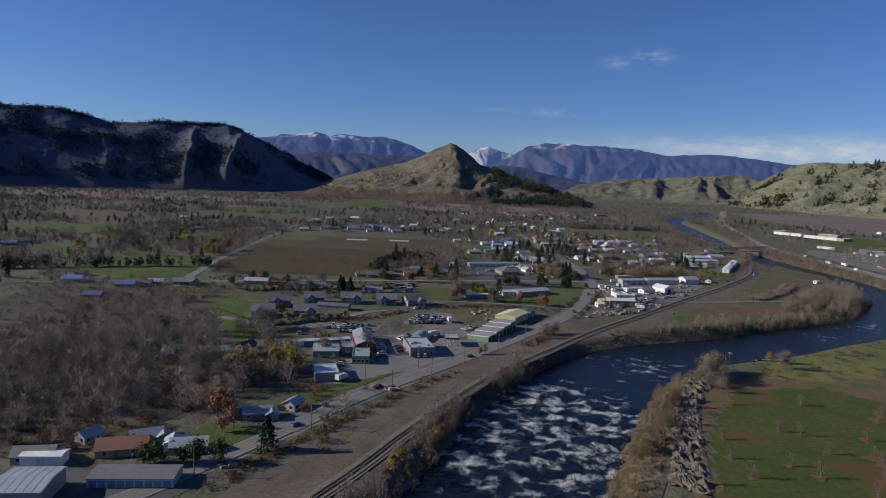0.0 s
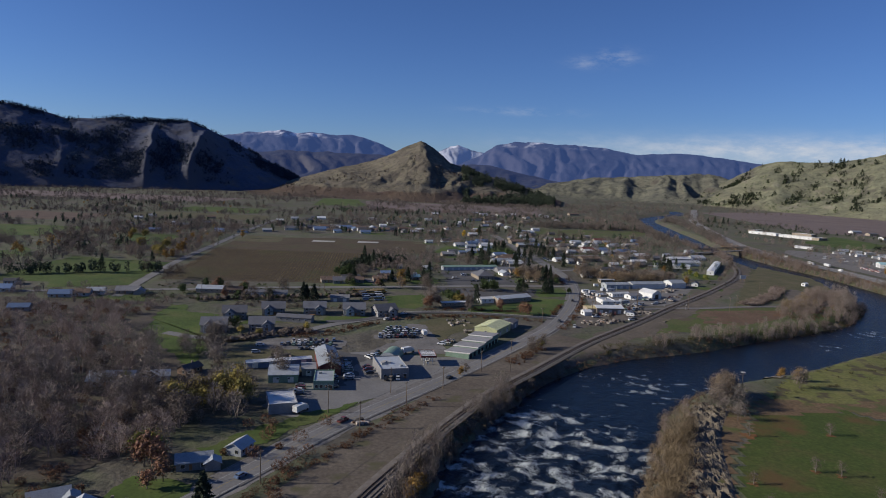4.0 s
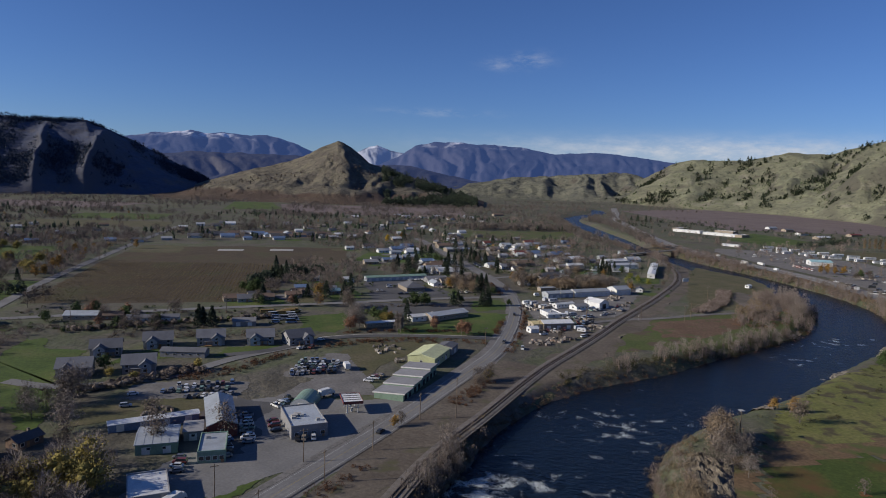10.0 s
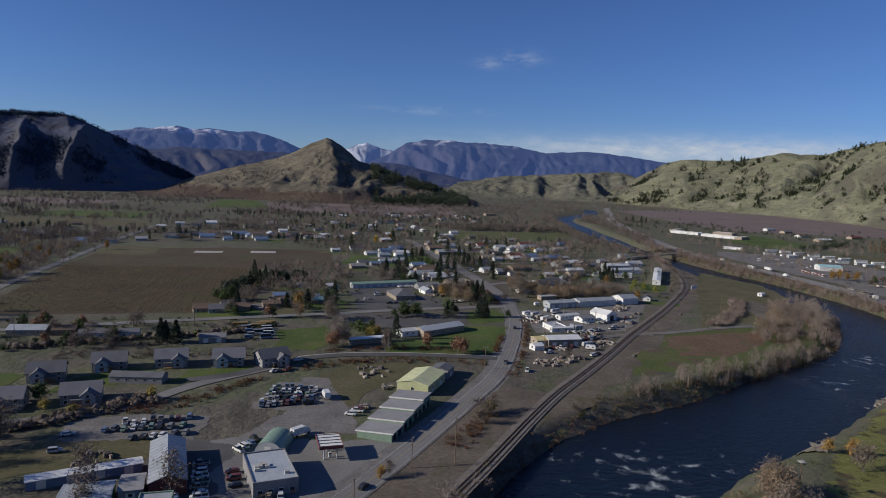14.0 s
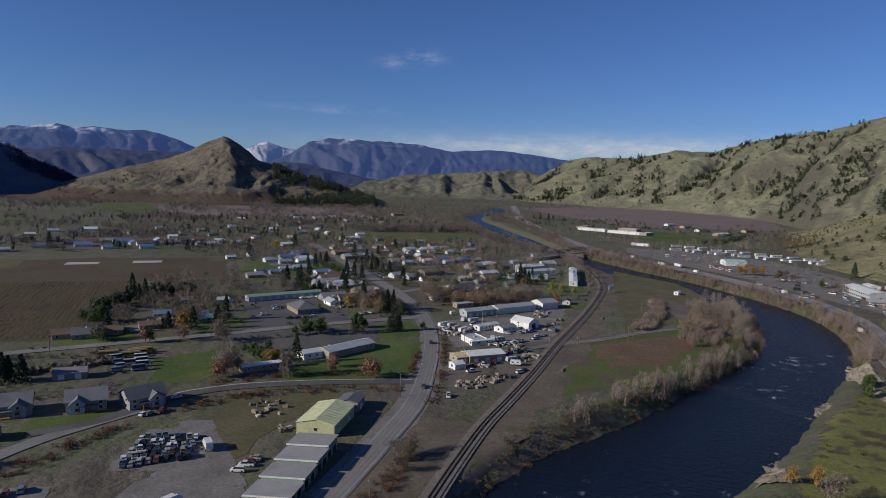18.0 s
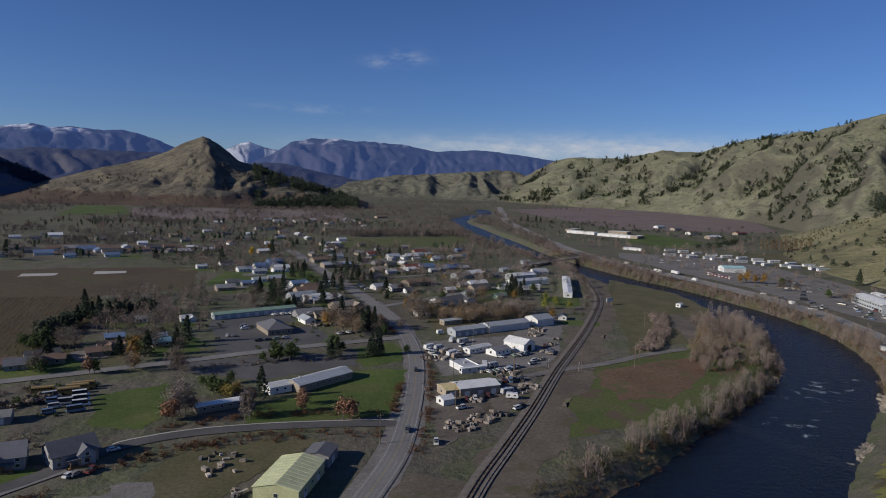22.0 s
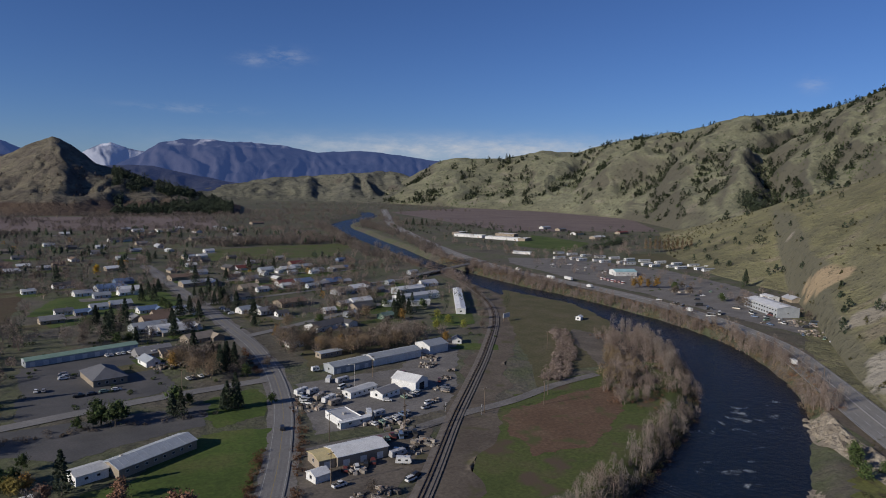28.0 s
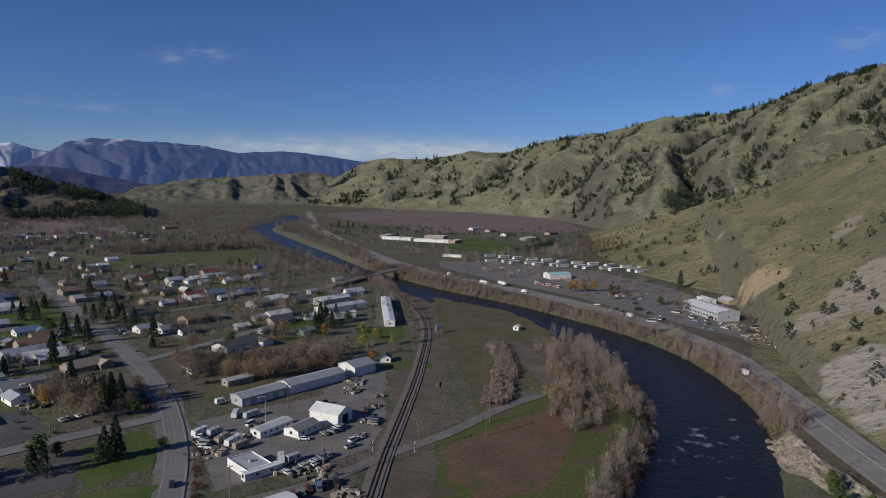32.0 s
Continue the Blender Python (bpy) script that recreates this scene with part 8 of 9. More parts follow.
TOWN_FAR = (-100, 480, 1090, 1700)
FARM_FAR = (-1100, -330, 560, 1700)
stand("town_trees_far", np.vstack([in_boxes([(*TOWN_FAR, 600), (-700, -100, 1050, 1700, 600), (400, 480, 1050, 1200, 60), (-1100, -400, 900, 1600, 420), (-700, -330, 500, 1000, 300)], 9, -0.08), tree_lines([(-330, 480, 1090, 1750, 30, 16), (*FARM_FAR, 60, 18)], 91)]), 10.0, 4.6, 60, 0.26, "hazed_twigs", "far brown trees among houses", 0.6, stems=3)
stand("town_trees_far_tan", np.vstack([in_boxes([(*TOWN_FAR, 330), (*FARM_FAR, 420)], 92, 0.0), tree_lines([(-330, 480, 1090, 1750, 12, 14), (*FARM_FAR, 24, 16)], 93)]), 10.0, 4.6, 60, 0.26, "mauve_twigs", "far bare trees among houses", 0.6, stems=3)
clumps("town_conifers_far", np.vstack([in_boxes([(*TOWN_FAR, 420), (-700, -100, 1050, 1700, 330), (*FARM_FAR, 330)], 10, 0.02), tree_lines([(-330, 480, 1090, 1750, 9, 7), (*FARM_FAR, 26, 9)], 94)]), 12.0, 2.8, 34, 0.8, "needles", "far dark conifers among houses", 1.5, 0.5, "trees", core=1)
clumps("farmland_gold_far", in_boxes([(-430, -240, 760, 1000, 16), (-100, 450, 1080, 1500, 12), (*FARM_FAR, 60)], 12), 8.0, 3.8, 50, 0.7, "gold_leaf", "far golden trees", 1.2, 0.1, "trees", core=4)
clumps("conifer_screen", np.vstack([along([(-215, 660), (-260, 648), (-330, 620), (-380, 600)], 60, 8), along([(-56, 690), (-40, 740), (-38, 760)], 36, 4), along([(-38, 762), (10, 770)], 24, 4)]), 10.0, 2.8, 80, 0.7, "needles", "dark row of conifers", 1.5, 0.4, "trees", core=2)
stand("river_woods_far", np.vstack([along([(505, 1180), (545, 1300), (590, 1480), (625, 1650), (660, 1800)], 210, 24, -34), along([(470, 1120), (485, 1250), (520, 1400), (560, 1560), (600, 1760)], 230, 26, 30)]), 11.0, 4.6, 70, 0.28, "hazed_twigs", "bare woods along the far river", 0.6, stems=3)
stand("river_woods_mid", np.vstack([along([(508, 840), (508, 900), (510, 1000), (520, 1100), (548, 1220)], 150, 12, 0), along([(432, 905), (441, 960), (446, 1020), (454, 1120)], 90, 12, 0)]), 8.5, 3.2, 90, 0.16, "mauve_twigs", "bare brown woods along both river banks", 0.6, stems=3)
stand("dark_grove_far", in_boxes([(265, 470, 1345, 1385, 120), (250, 480, 1385, 1420, 90)], 14), 12.0, 5.0, 90, 0.26, "hazed_twigs", "dark grove behind the farm field", 0.6, stems=3)
stand("valley_woods_far", in_boxes([(-1500, 900, 1650, 2450, 5200), (700, 1500, 2300, 3000, 500), (-600, 500, 1900, 2250, 500), (-1500, -700, 900, 1700, 900)], 15, -0.12), 9.0, 5.2, 26, 0.42, "hazed_twigs", "scattered woods of the upper valley", 0.6, stems=3)
for i in range(11):
    plant("tan_poplar", 868 + 6.4 * i, 1073 - 3.3 * i, 1.9, "row of poplars")
clumps("east_hedge", np.vstack([along([(800, 1130), (880, 1170), (980, 1230)], 80, 14), in_boxes([(690, 1000, 1250, 1700, 120), (900, 1250, 1150, 1500, 60)], 31, 0.0)]), 8.0, 3.4, 50, 0.7, "needles", "dark hedge and trees beyond the highway", 1.4, 0.3, "trees", core=2)
stand("east_trees", in_boxes([(690, 1000, 1050, 1700, 190), (640, 1000, 1700, 2400, 120), (850, 1150, 1000, 1300, 60)], 33, -0.1), 8.5, 4.0, 70, 0.22, "hazed_twigs", "brown trees beyond the highway", 0.6, stems=3)
# orchard rows
rows = []
for i in range(56):
    f = (i + 0.5) / 56
    a, b = np.array((-200 + 168 * f, 626 + 6 * f)), np.array((-216 + 176 * f, 846 - 8 * f))
    m = 76
    s = np.linspace(0.01, 0.99, m)[:, None] + RNG.normal(size=(m, 1)) * 0.004
    rows.append((a + (b - a) * s)[RNG.uniform(size=m) > 0.12])
clumps("orchard_rows", np.vstack(rows), 1.7, 0.9, 11, 0.4, "orchard_twigs", "straight rows of bare orchard trees", 1.6, 0.3, "orchard")


# pines on the slopes
def slope_pines(name, sheet, n, lo, hi, az0, az1, hgt, label, seed, mat="needles", per=26, size=0.9):
    x, y, z, U = sheet
    rng = np.random.default_rng(seed)
    c0, c1 = int(az0 * (x.shape[1] - 1)), int(az1 * (x.shape[1] - 1))
    ok = np.argwhere((U[:, 0] > lo) & (U[:, 0] < hi)).ravel()
    i = ok[rng.integers(0, len(ok), n * 3)]
    j = rng.integers(c0, c1, n * 3)
    # trees gather in the hollows
    hollow = (np.roll(z, 3, 1) + np.roll(z, -3, 1)) / 2 - z
    w = fbm(x[i, j], y[i, j], 1 / 110.0, 3, seed) + 0.09 * np.clip(hollow[i, j], -6, 6)
    keep = np.argsort(-(w + rng.normal(size=n * 3) * 0.12))[:n]
    i, j = i[keep], j[keep]
    # somewhere between the sheet's points
    a, b = rng.uniform(0, 1, n), rng.uniform(0, 1, n)
    i2, j2 = np.minimum(i + 1, x.shape[0] - 1), j + 1
    px, py, pz = (v[i, j] * (1 - a) * (1 - b) + v[i2, j] * a * (1 - b) + v[i, j2] * (1 - a) * b + v[i2, j2] * a * b for v in (x, y, z))
    h = hgt * rng.uniform(0.5, 1.3, n)
    k = np.repeat(np.arange(n), per)
    f = rng.uniform(0, 1, n * per)
    ang = rng.uniform(0, 6.283, n * per)
    r = h[k] * 0.42 * (1 - f * f) * np.sqrt(rng.uniform(0.1, 1, n * per)) + 0.2
    c = np.c_[px[k] + np.cos(ang) * r, py[k] + np.sin(ang) * r, pz[k] + h[k] * (0.05 + 0.95 * f)]
    ob = new(name, card_mesh(name, c, size, M[mat], 0.3, 1.4, rng))
    tagged(ob, label, "pines", kind="stuff")


slope_pines("east_ridge_pines", EAST, 3300, 0.02, 1.0, 0.0, 0.6, 16, "dark pines scattered over the ridge", 3, "ridge_pine", size=2.1, per=34)
slope_pines("east_ridge_scrub", EAST, 4500, 0.0, 1.0, 0.0, 0.6, 5, "low dark scrub over the ridge", 13, "green_leaf", size=1.3, per=8)
slope_pines("draw_pines", EAST, 1300, 0.0, 0.2, 0.29, 0.46, 16, "dense dark pines in the draw behind the shoulder", 19, size=1.5, per=16)
slope_pines("crest_pines", EAST, 700, 0.93, 1.02, 0.2, 0.5, 13, "dark pines along the crest", 23, "ridge_pine", size=1.8, per=26)
slope_pines("east_shoulder_pines", NEAR, 130, 0.1, 1.0, 0.02, 0.5, 8, "dark pines on the near hillside", 4, size=1.0, per=50)
slope_pines("east_shoulder_scrub", NEAR, 900, 0.02, 1.0, 0.0, 0.5, 2.2, "low scrub on the near hillside", 14, "olive_scrub", size=0.8, per=14)
slope_pines("west_mountain_pines", WEST, 9000, 0.08, 1.0, 0.25, 0.98, 11, "haze-blue pine forest over the shaded mountain", 5, "haze_pine", size=2.4, per=6)
slope_pines("west_crest_pines", WEST, 900, 0.94, 1.02, 0.3, 0.95, 12, "haze-blue pines along the mountain's crest", 25, "haze_pine", size=1.9, per=9)
slope_pines("knoll_pines", CONE, 2200, 0.02, 0.95, 0.68, 0.98, 18, "dark pines on the knoll's shaded flank", 6, size=2.1, per=20)
slope_pines("knoll_scrub", CONE, 160, 0.0, 0.7, 0.1, 0.7, 8, "scrub on the knoll's slope", 7, "bare_twigs", size=1.4)

# ---- vehicles ----
def loft(bm, rings):
    """Joins rings of points into a closed skin."""
    vs = [[bm.verts.new(p) for p in r] for r in rings]
    n = len(vs[0])
    for a, b in zip(vs, vs[1:]):
        for i in range(n):
            bm.faces.new((a[i], a[(i + 1) % n], b[(i + 1) % n], b[i]))
    bm.faces.new(vs[0][::-1])
    bm.faces.new(vs[-1])


def wheel_bm(r=0.34, w=0.24):
    bm = bmesh.new()
    bmesh.ops.create_cone(bm, segments=10, radius1=r, radius2=r, depth=w, cap_ends=True)
    bmesh.ops.rotate(bm, verts=bm.verts, matrix=Matrix.Rotation(radians(90), 3, "X"))
    return bm


KINDS = {
    # length, width, hood height, roof height, cabin from, cabin to (front is +x)
    "car": (4.6, 1.8, 0.95, 1.45, -1.7, 0.9), "suv": (4.8, 1.9, 1.1, 1.8, -2.3, 1.0), "pickup": (5.5, 1.95, 1.1, 1.85, -0.6, 1.4), "van": (5.4, 2.0, 1.2, 2.2, -2.65, 1.7), "minibus": (7.2, 2.3, 1.2, 2.9, -3.55, 2.5),
}
CARS = {}
WORDS = {"car": "saloon car", "suv": "sport utility car", "pickup": "pickup truck", "van": "panel van", "minibus": "shuttle minibus"}


def car(kind, colour, x, y, rot, state="parked", z=0.25):
    key = (kind, colour)
    m = pose(x, y, min(z, 0.27), 0, 0, rot)
    if key in CARS:
        return copy_thing(CARS[key], m)
    L, W, hood, top, c0, c1 = KINDS[kind]
    e = thing(kind if kind != "suv" else "car", m, f"{colour} {WORDS[kind]} parked outdoors" if state == "parked" else f"{colour} {WORDS[kind]} on the road", "car" if kind in ("car", "suv") else kind, "vehicles")
    bm = bmesh.new()
    w = W / 2
    loft(bm, [[(xx, -ww, 0.28), (xx, ww, 0.28), (xx, ww, hh * 0.75), (xx, ww * 0.92, hh), (xx, -ww * 0.92, hh), (xx, -ww, hh * 0.75)] for xx, ww, hh in ((-L / 2, w * 0.9, hood * 0.82), (-L / 2 + 0.25, w, hood), (c1, w, hood), (L / 2 - 0.3, w * 0.96, hood * 0.9), (L / 2, w * 0.86, hood * 0.72))])
    part("body", bm, PAINTS[colour], e)
    bm = bmesh.new()
    s = 0.45 if kind in ("car", "suv", "pickup") else 0.2
    loft(bm, [[(c0, -w * 0.9, hood - 0.02), (c1 + s, -w * 0.9, hood - 0.02), (c1 + s, w * 0.9, hood - 0.02), (c0, w * 0.9, hood - 0.02)], [(c0 + s * 0.6, -w * 0.76, top - 0.1), (c1 - s * 0.6, -w * 0.76, top - 0.1), (c1 - s * 0.6, w * 0.76, top - 0.1), (c0 + s * 0.6, w * 0.76, top - 0.1)]])
    part("cabin_glass", bm, M["glass"], e)
    part("cabin_roof", boxed(c0 + s * 0.55, c1 - s * 0.55, -w * 0.77, w * 0.77, top - 0.1, top), PAINTS[colour], e)
    if kind == "pickup":
        part("cargo_bed", boxed(-L / 2 + 0.2, c0 - 0.15, -w * 0.8, w * 0.8, hood - 0.01, hood + 0.02), M["rubber"], e)
    for sx in (-L * 0.31, L * 0.31):
        for sy in (-w + 0.1, w - 0.1):
            shared("wheel", "w", wheel_bm, M["rubber"], e, pose(sx, sy, 0.34))
    for sy in (-w * 0.65, w * 0.65):
        shared("headlight", "h", lambda: boxed(-0.06, 0.04, -0.2, 0.2, -0.09, 0.09), M["trim"], e, pose(L / 2 - 0.02, sy, hood * 0.62))
    CARS[key] = e
    return e


def school_bus(x, y, rot):
    key = ("bus", "yellow")
    if key in CARS:
        return copy_thing(CARS[key], pose(x, y, 0.2, 0, 0, rot))
    e = thing("school_bus", pose(x, y, 0.2, 0, 0, rot), "long yellow school bus with dark windows", "bus", "vehicles")
    bm = bmesh.new()
    loft(bm, [[(-5.2, -1.2, 0.5), (5.0, -1.2, 0.5), (5.0, 1.2, 0.5), (-5.2, 1.2, 0.5)], [(-5.2, -1.2, 2.6), (4.0, -1.2, 2.6), (4.0, 1.2, 2.6), (-5.2, 1.2, 2.6)], [(-5.1, -0.9, 3.05), (3.8, -0.9, 3.05), (3.8, 0.9, 3.05), (-5.1, 0.9, 3.05)]])
    part("body", bm, PAINTS["bus"], e)
    part("hood", boxed(4.2, 6.2, -1.0, 1.0, 0.6, 1.5), PAINTS["bus"], e)
    for s in (-1, 1):
        for i in range(7):
            shared("side_window", "b", lambda: boxed(-0.5, 0.5, -0.03, 0.03, 0, 0.7), M["glass"], e, pose(-4.4 + 1.2 * i, s * 1.21, 1.75))
    part("windscreen", boxed(4.05, 4.4, -1.05, 1.05, 1.6, 2.4), M["glass"], e)
    for sx in (-3.0, 4.6):
        for sy in (-1.1, 1.1):
            shared("wheel", "bw", lambda: wheel_bm(0.5, 0.3), M["rubber"], e, pose(sx, sy, 0.5))
    CARS[key] = e
    return e


def truck(x, y, rot, colour="white", z=0.25):
    """A rigid box truck."""
    e = thing("box_truck", pose(x, y, z, 0, 0, rot), f"{colour} box truck with a square cab", "truck", "vehicles")
    part("cargo_box", boxed(-4, 1.4, -1.2, 1.2, 0.9, 3.4), PAINTS[colour], e)
    bm = bmesh.new()
    loft(bm, [[(1.6, -1.1, 0.5), (3.9, -1.1, 0.5), (3.9, 1.1, 0.5), (1.6, 1.1, 0.5)], [(1.6, -1.1, 1.6), (3.8, -1.1, 1.5), (3.8, 1.1, 1.5), (1.6, 1.1, 1.6)], [(1.6, -1.0, 2.6), (2.9, -1.0, 2.6), (2.9, 1.0, 2.6), (1.6, 1.0, 2.6)]])
    part("cab", bm, PAINTS[colour], e)
    part("windscreen", boxed(3.0, 3.36, -0.9, 0.9, 1.75, 2.3), M["glass"], e)
    for sx in (-2.6, 2.8):
        for sy in (-1.1, 1.1):
            shared("wheel", "bw", lambda: wheel_bm(0.5, 0.3), M["rubber"], e, pose(sx, sy, 0.5))


def semi_trailer(x, y, rot):
    e = thing("semi_trailer", pose(x, y, 0.25, 0, 0, rot), "long white semi-trailer standing on its legs", "trailer", "vehicles")
    part("cargo_box", boxed(-6.5, 6.5, -1.25, 1.25, 1.1, 3.9), PAINTS["white"], e)
    part("chassis", boxed(-6.2, 6.0, -0.5, 0.5, 0.7, 1.1), PAINTS["black"], e)
    for sx in (-5.2, -4.0):
        for sy in (-1.1, 1.1):
            shared("wheel", "bw", lambda: wheel_bm(0.5, 0.3), M["rubber"], e, pose(sx, sy, 0.5))
    for sy in (-0.7, 0.7):
        part("leg", boxed(3.4, 3.6, sy - 0.1, sy + 0.1, 0, 1.1), PAINTS["black"], e)


def travel_trailer(x, y, rot, L, colour):
    e = thing("travel_trailer", pose(x, y, 0.25, 0, 0, rot), f"{colour} travel trailer parked in the yard", "trailer", "vehicles")
    bm = bmesh.new()
    loft(bm, [[(-L / 2, -1.15, 0.5), (L / 2 - 0.5, -1.15, 0.5), (L / 2 - 0.5, 1.15, 0.5), (-L / 2, 1.15, 0.5)], [(-L / 2, -1.2, 1.2), (L / 2, -1.2, 1.2), (L / 2, 1.2, 1.2), (-L / 2, 1.2, 1.2)], [(-L / 2 + 0.2, -1.1, 2.7), (L / 2 - 0.6, -1.1, 2.7), (L / 2 - 0.6, 1.1, 2.7), (-L / 2 + 0.2, 1.1, 2.7)]])
    part("body", bm, PAINTS[colour], e)
    part("hitch", boxed(L / 2 - 0.4, L / 2 + 1.1, -0.08, 0.08, 0.45, 0.6), PAINTS["black"], e)
    part("roof_vent", boxed(-0.4, 0.4, -0.35, 0.35, 2.68, 2.9), PAINTS["silver"], e)
    for sy in (-1.19, 1.17):
        for sx in (-L / 4, L / 5):
            part("window", boxed(sx - 0.5, sx + 0.5, sy - 0.02, sy + 0.04, 1.4, 2.0), M["glass"], e)
        shared("wheel", "tw", lambda: wheel_bm(0.36, 0.22), M["rubber"], e, pose(-0.3, sy * 0.9, 0.36))


CR = random.Random(5)
TONES = ("white", "silver", "black", "slate", "white", "blue", "red", "grey", "white", "tan", "green")


def lot(x, y, rot, n, gap, turn, jitter=0.4, kinds=("car", "suv", "pickup", "car")):
    """A row of parked cars from (x, y) along rot, each turned by turn."""
    for i in range(n):
        a = radians(rot)
        car(CR.choice(kinds), CR.choice(TONES), x + math.cos(a) * gap * i + CR.uniform(-jitter, jitter), y + math.sin(a) * gap * i + CR.uniform(-jitter, jitter), rot + turn + CR.uniform(-8, 8))


# wrecks in the yard, three packed rows
for i in range(5):
    lot(-10 + i * 1.0, 440 + i * 5.6, 8, 8 if i < 4 else 5, 2.9, 82, 0.7)
truck(17, 449, 100)
lot(-64, 417, 6, 9, 3.4, 80, 0.8)
lot(-58, 424, 10, 8, 3.2, 85, 0.8)
lot(-52, 409, 12, 6, 3.6, 60, 0.8)
car("car", "white", -75, 414, 20)
car("suv", "silver", -74, 399, 15)
lot(-21, 356, 98, 9, 3.6, 88, 0.5)
lot(-27, 344, 98, 6, 3.6, 95, 0.5)
car("car", "red", -14, 377, 200)
car("suv", "red", -13, 372, 190)
car("car", "black", -12, 367, 195)
lot(-4, 357.5, 10, 3, 3.0, 80)
lot(-14, 395, 60, 4, 3.2, 70, 0.7)
truck(7, 407, 40)
lot(27, 427, 58, 4, 3.4, 100, 0.6)
car("car", "black", 27, 362, 57, "moving", 0.36)
car("pickup", "slate", 112, 498, 64, "moving", 0.36)
car("suv", "black", 141, 578, 74, "moving", 0.36)
car("pickup", "red", -19, 302, 55, "moving", 0.36)
car("car", "blue", -47, 252, 60, "moving", 0.36)
truck(-37, 312, 60)
lot(-41, 334, 95, 4, 3.6, 85, 0.6)
# buses and vans beside the lawn
for bx, by, br in ((-32, 586, 6), (-21, 582, 8), (-18, 586.5, 8), (-16, 590, 8)):
    school_bus(bx, by, br)
for bx, by in ((-28, 578), (-26, 571), (-24, 563), (-25, 556), (-16, 577), (-15, 570), (-14, 563), (-15, 556), (-20, 567)):
    car("minibus" if CR.random() < 0.6 else "van", CR.choice(("white", "white", "silver", "blue")), bx, by, 10 + CR.uniform(-6, 6), z=0.22)
lot(-8, 489, 20, 3, 3.5, 40, 0.8)
car("car", "white", 4, 508, 20)
# the office yard
lot(50, 678, -6, 2, 3.2, 88)
lot(62, 696, 90, 4, 3.0, 95)
lot(68, 662, 10, 4, 5.5, 0)
lot(84, 736, 14, 6, 3.2, 90)
semi_trailer(106, 730, 110)
lot(118, 668, 20, 4, 3.5, 80, 1.0)
lot(152, 838, 92, 10, 4.2, 85, 0.8)
lot(176, 830, 92, 8, 4.4, 85, 0.8)
# the warehouse yard
for tx, ty, tr, tl, tc in ((163, 621, 30, 8, "white"), (168, 618, 24, 6.5, "silver"), (168, 609, 40, 8, "tan"), (171, 604, 35, 9, "white"), (172, 598, 20, 7, "tan"), (182, 634, 60, 7, "white"), (188, 630, 20, 8, "silver"), (182, 655, 10, 4.5, "white"), (184, 575, 12, 6, "silver"), (180, 577, 70, 7, "white"), (171, 524, -30, 6, "white"), (172, 531, 10, 7, "silver")):
    travel_trailer(tx, ty, tr, tl, tc)
for cx, cy, cr, ck, cc in ((184, 620, 30, "van", "white"), (187, 618, 30, "pickup", "slate"), (218, 625, 20, "pickup", "red"), (222, 628, 15, "van", "red"), (234, 609, 60, "pickup", "red"), (211, 614, 60, "car", "black"), (212, 580, 15, "suv", "white"), (208, 575, 15, "pickup", "silver"), (196, 592, -30, "car", "white")):
    car(ck, cc, cx, cy, cr)
lot(206, 592, 30, 4, 3.4, 75, 0.8)
lot(228, 592, 60, 3, 3.0, 80)
lot(160, 604, 80, 4, 4.0, 60, 1.4, ("van", "pickup", "minibus"))
lot(178, 566, 15, 7, 3.2, 80, 0.9)
lot(172, 548, 5, 6, 3.4, 70, 1.0, ("car", "pickup", "van"))
car("pickup", "white", 143, 517, 12)
car("suv", "white", 167, 510, 20)
car("van", "white", 174, 533, -40)
lot(150, 528, 8, 4, 4.0, 60, 1.0)
car("pickup", "white", 119, 483, 70)
car("suv", "black", 170, 512, 30)
# far bank: yards and the highway
for i in range(34):
    car(CR.choice(("car", "pickup", "van", "minibus")), CR.choice(TONES), CR.uniform(520, 560) + (i % 3) * 12, 570 + i * 5 + CR.uniform(-8, 8), CR.uniform(0, 180), z=0.1)
for i in range(22):
    car(CR.choice(("car", "suv", "van")), CR.choice(TONES), 598 + CR.uniform(0, 40), 720 + i * 13 + CR.uniform(-4, 4), CR.choice((60, 150)) + CR.uniform(-8, 8), z=0.1)
for hx, hy, hr in ((538, 959, 84), (528, 823, 84), (440, 546, 55), (519, 690, 72)):
    truck(hx, hy, hr, z=0.72)
semi_trailer(531, 888, 84)
semi_trailer(544, 874, 84)


# ---- poles and wires ----
def utility_pole(x, y, rot, h=11.0):
    e = thing("utility_pole", pose(x, y, 0.0, 0, 0, rot), "tall wooden utility pole with a crossarm", "pole", "utility poles")
    shared("mast", h, lambda: cone_bm(0.2, 0.13, h + 0.6), M["wood_pole"], e, pose(0, 0, -0.6))
    shared("crossarm", "a", lambda: boxed(-1.3, 1.3, -0.08, 0.08, -0.1, 0.1), M["wood_pole"], e, pose(0, 0, h - 0.8))
    for sx in (-1.2, 0, 1.2):
        shared("insulator", "i", lambda: boxed(-0.07, 0.07, -0.07, 0.07, 0, 0.3), M["concrete"], e, pose(sx, 0, h - 0.7))
    return e


def cone_bm(r0, r1, h):
    bm = bmesh.new()
    bmesh.ops.create_cone(bm, segments=8, radius1=r0, radius2=r1, depth=h, cap_ends=True)
    bmesh.ops.translate(bm, verts=bm.verts, vec=(0, 0, h / 2))
    return bm


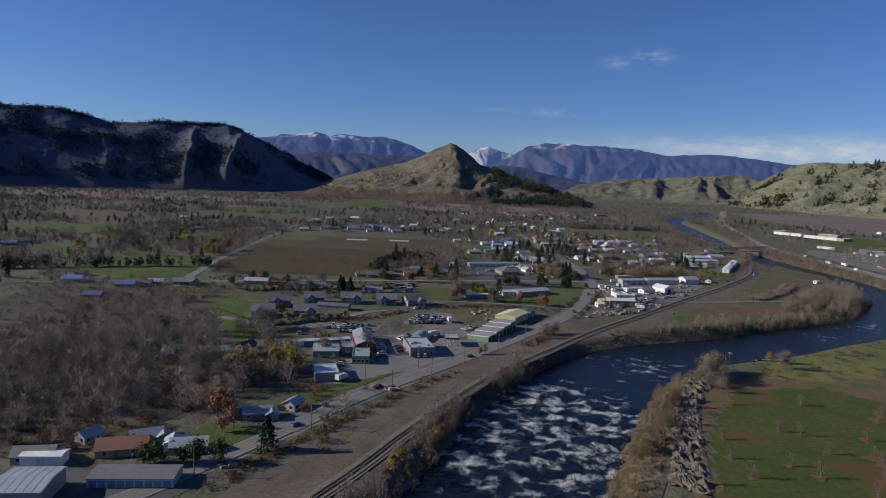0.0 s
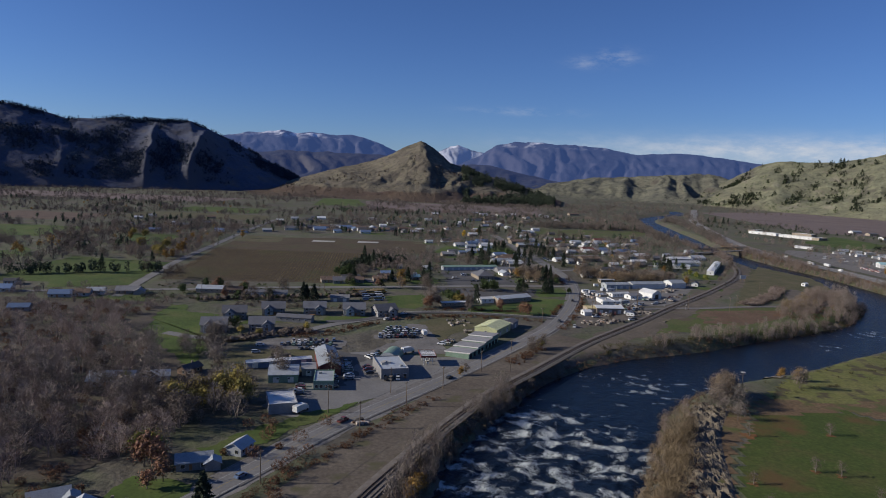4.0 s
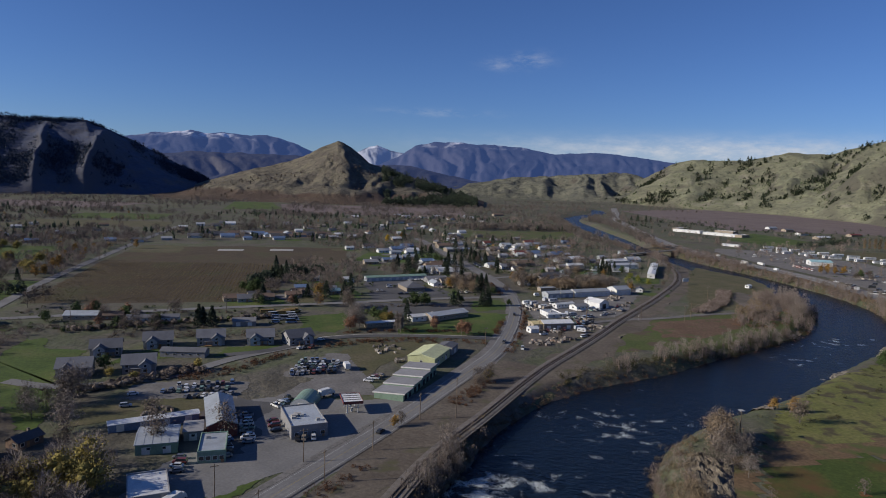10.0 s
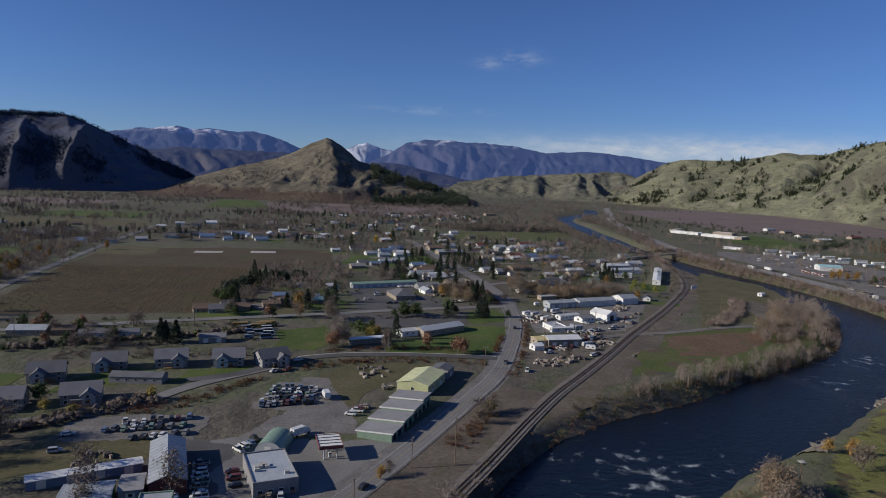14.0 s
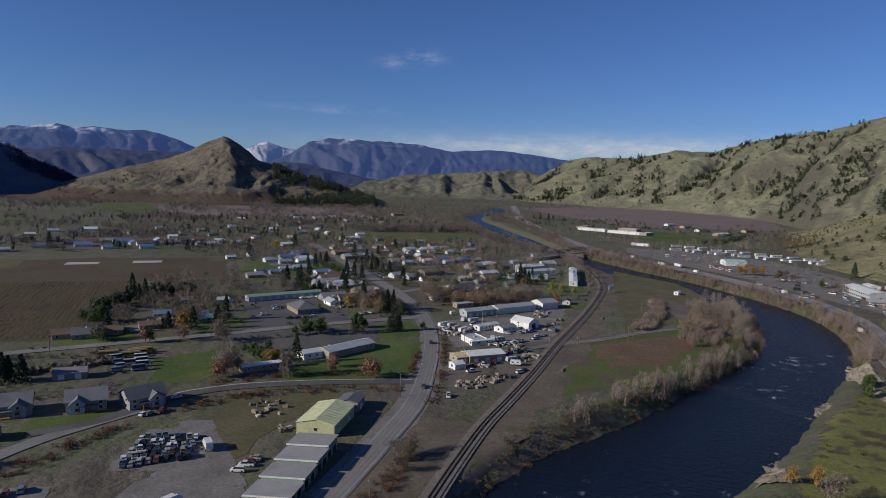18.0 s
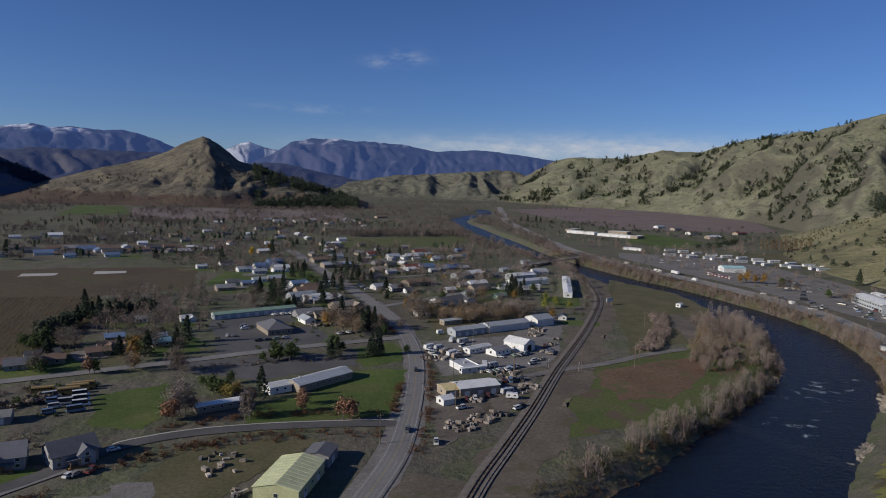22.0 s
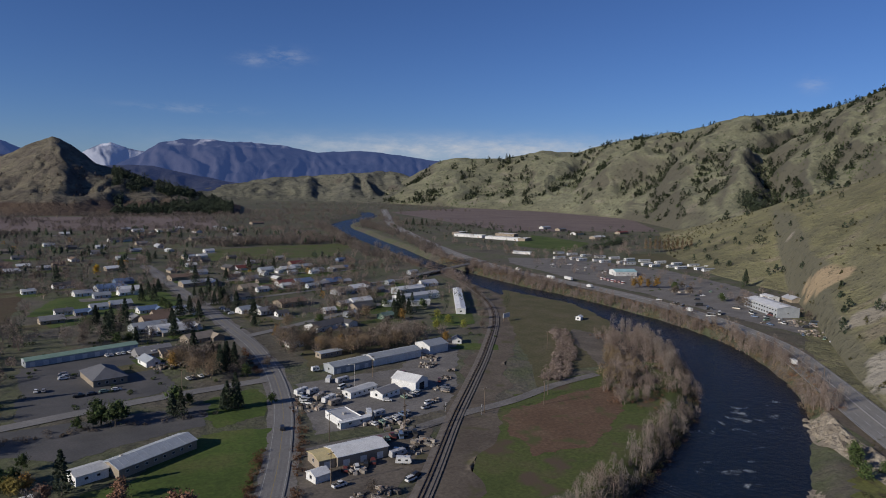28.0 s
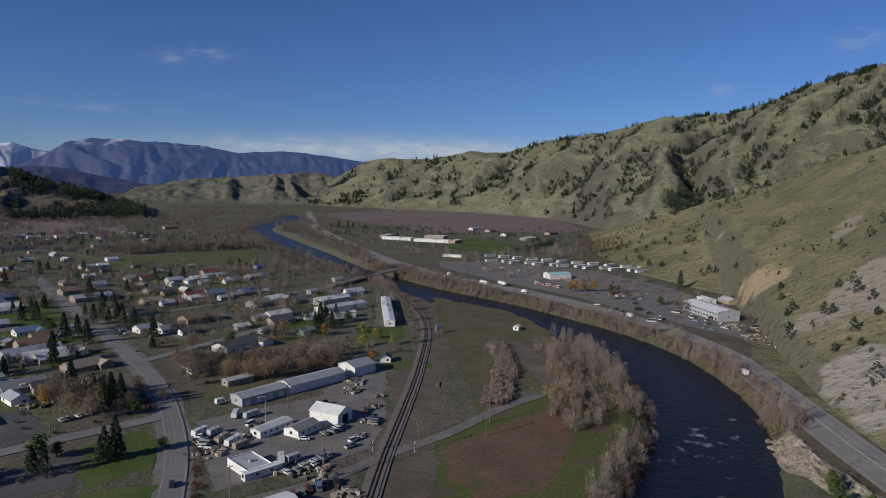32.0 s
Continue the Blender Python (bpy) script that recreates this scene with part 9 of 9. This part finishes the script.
def wire(a, b, sag, r=0.035):
    cu = bpy.data.curves.new("wire", "CURVE")
    cu.dimensions = "3D"
    cu.bevel_depth = r
    cu.bevel_resolution = 0
    sp = cu.splines.new("POLY")
    sp.points.add(10)
    for i in range(11):
        t = i / 10
        p = Vector(a).lerp(Vector(b), t)
        sp.points[i].co = (p.x, p.y, p.z - sag * 4 * t * (1 - t), 1)
    cu.materials.append(M["wire"])
    return tagged(new("wire", cu), "thin dark overhead power cable", "wire", "overhead wires")


EAST_POLES = [(-70, 205), (-40, 248), (-12, 296), (6, 322), (23, 346), (44, 375), (59, 376)]
for (px, py), h in zip(EAST_POLES, (11, 11, 11, 11, 11, 11, 17)):
    utility_pole(px, py, 60, h)
WEST_POLES = [(-26, 312), (-1, 338), (98, 488), (141, 520), (154, 557), (186, 553), (229, 558), (261, 555), (272, 566), (330, 640), (206, 632), (20, 612), (112, 648), (-60, 588), (-150, 562)]
for px, py in WEST_POLES:
    utility_pole(px, py, 20, 12)
utility_pole(-133, 230, 20, 12)
utility_pole(186, 554, 20, 17)
utility_pole(405, 506, 20, 13)
for (ax, ay), (bx, by) in zip(EAST_POLES[:5], EAST_POLES[1:6]):
    wire((ax, ay, 10.3), (bx, by, 10.3), 0.7)
for k in range(4):
    wire((218 + k * 1.6, 462 + k, 12), (262 + k * 2.2, 318 + k, 14), 3.5, 0.025)
# the platform pole on the river point
e = thing("platform_pole", pose(160, 336, 2.4), "grey pole with a small nesting platform", "pole")
part("mast", cone_bm(0.2, 0.16, 12), M["wood_pole"], e)
part("platform", boxed(-0.9, 0.9, -0.9, 0.9, 12, 12.2), M["concrete"], e)
part("brace", boxed(-1.6, 1.6, -0.08, 0.08, 11.0, 11.2), M["wood_pole"], e)

# crossing signals
for cx, cy in ((213, 566), (226, 556)):
    e = thing("crossing_signal", pose(cx, cy, 0.2, 0, 0, 40), "railway crossing signal with crossed boards", "signal", "crossing signals")
    part("post", cone_bm(0.1, 0.1, 4.5), M["concrete"], e)
    for r in (-40, 40):
        ob = part("board", boxed(-0.9, 0.9, -0.05, 0.05, -0.13, 0.13), M["trim"], e)
        ob.matrix_local = pose(0, -0.12, 4.0, 0, r, 0)
    part("lamp_bar", boxed(-0.7, 0.7, -0.15, 0.1, 2.7, 3.0), M["rubber"], e)


e = thing("street_lamp", pose(189, 616, 0.1, 0, 0, 160), "tall grey lamp post with a curved arm", "lamp")
part("mast", cone_bm(0.14, 0.09, 13), M["concrete"], e)
part("arm", boxed(0, 2.6, -0.06, 0.06, 12.8, 12.95), M["concrete"], e)
part("lamp_head", boxed(2.4, 3.3, -0.18, 0.18, 12.7, 12.95), M["trim"], e)


# heaps of scrap and stored goods
def heap(x, y, r, n, mat, label, h=1.2, seed=1):
    rng = random.Random(seed + int(x))
    bm = bmesh.new()
    for i in range(n):
        a, d = rng.uniform(0, 6.28), r * math.sqrt(rng.random())
        s = rng.uniform(0.4, 1.5)
        v = box(bm, -s, s, -s * 0.5, s * 0.5, -0.2, rng.uniform(0.3, h))
        bmesh.ops.rotate(bm, verts=v, matrix=Euler((rng.uniform(-0.2, 0.2), rng.uniform(-0.2, 0.2), rng.uniform(0, 3))).to_matrix())
        bmesh.ops.translate(bm, verts=v, vec=(math.cos(a) * d, math.sin(a) * d, 0))
    me = bpy.data.meshes.new("scrap_heap")
    bm.to_mesh(me)
    bm.free()
    me.materials.append(mat)
    ob = new("scrap_heap", me)
    ob.matrix_world = pose(x, y, 0.25)
    tagged(ob, label, "heap", kind="stuff")


for hx, hy, hr, hn in ((134, 497, 7, 30), (146, 503, 6, 26), (156, 506, 4, 16), (186, 560, 9, 30), (112, 700, 8, 30), (243, 640, 6, 26), (252, 652, 6, 22), (40, 486, 10, 20), (44, 461, 3, 14), (-60, 392, 6, 14), (540, 590, 14, 60), (560, 620, 14, 50), (600, 770, 12, 30), (160, 600, 6, 20), (-12, 300, 3, 10), (-62, 214, 3, 8), (178, 572, 7, 24), (217, 582, 2.5, 10), (228, 598, 2.5, 12), (240, 612, 3, 14), (250, 624, 2.5, 10), (179, 534, 5, 20), (187, 541, 4, 16), (190, 536, 3, 10), (176, 610, 4, 16), (160, 612, 3, 12), (152, 528, 5, 16)):
    heap(hx, hy, hr, hn, M["junk"], "heap of scrap, pallets and stored goods")
for i in range(7):
    e = thing("crate_stack", pose(583 + 0.3 * (i % 2), 864 - 5.4 * i, 0.25, 0, 0, 84 + 3 * (i % 3)), "tall stack of red crates in the far yard", "crates", "crate stacks")
    for k in range(4):
        part("crate", boxed(-1.8, 1.8, -1.2, 1.2, 0.62 * k, 0.62 * k + 0.58), PAINTS["red" if (i + k) % 3 else "white"], e)
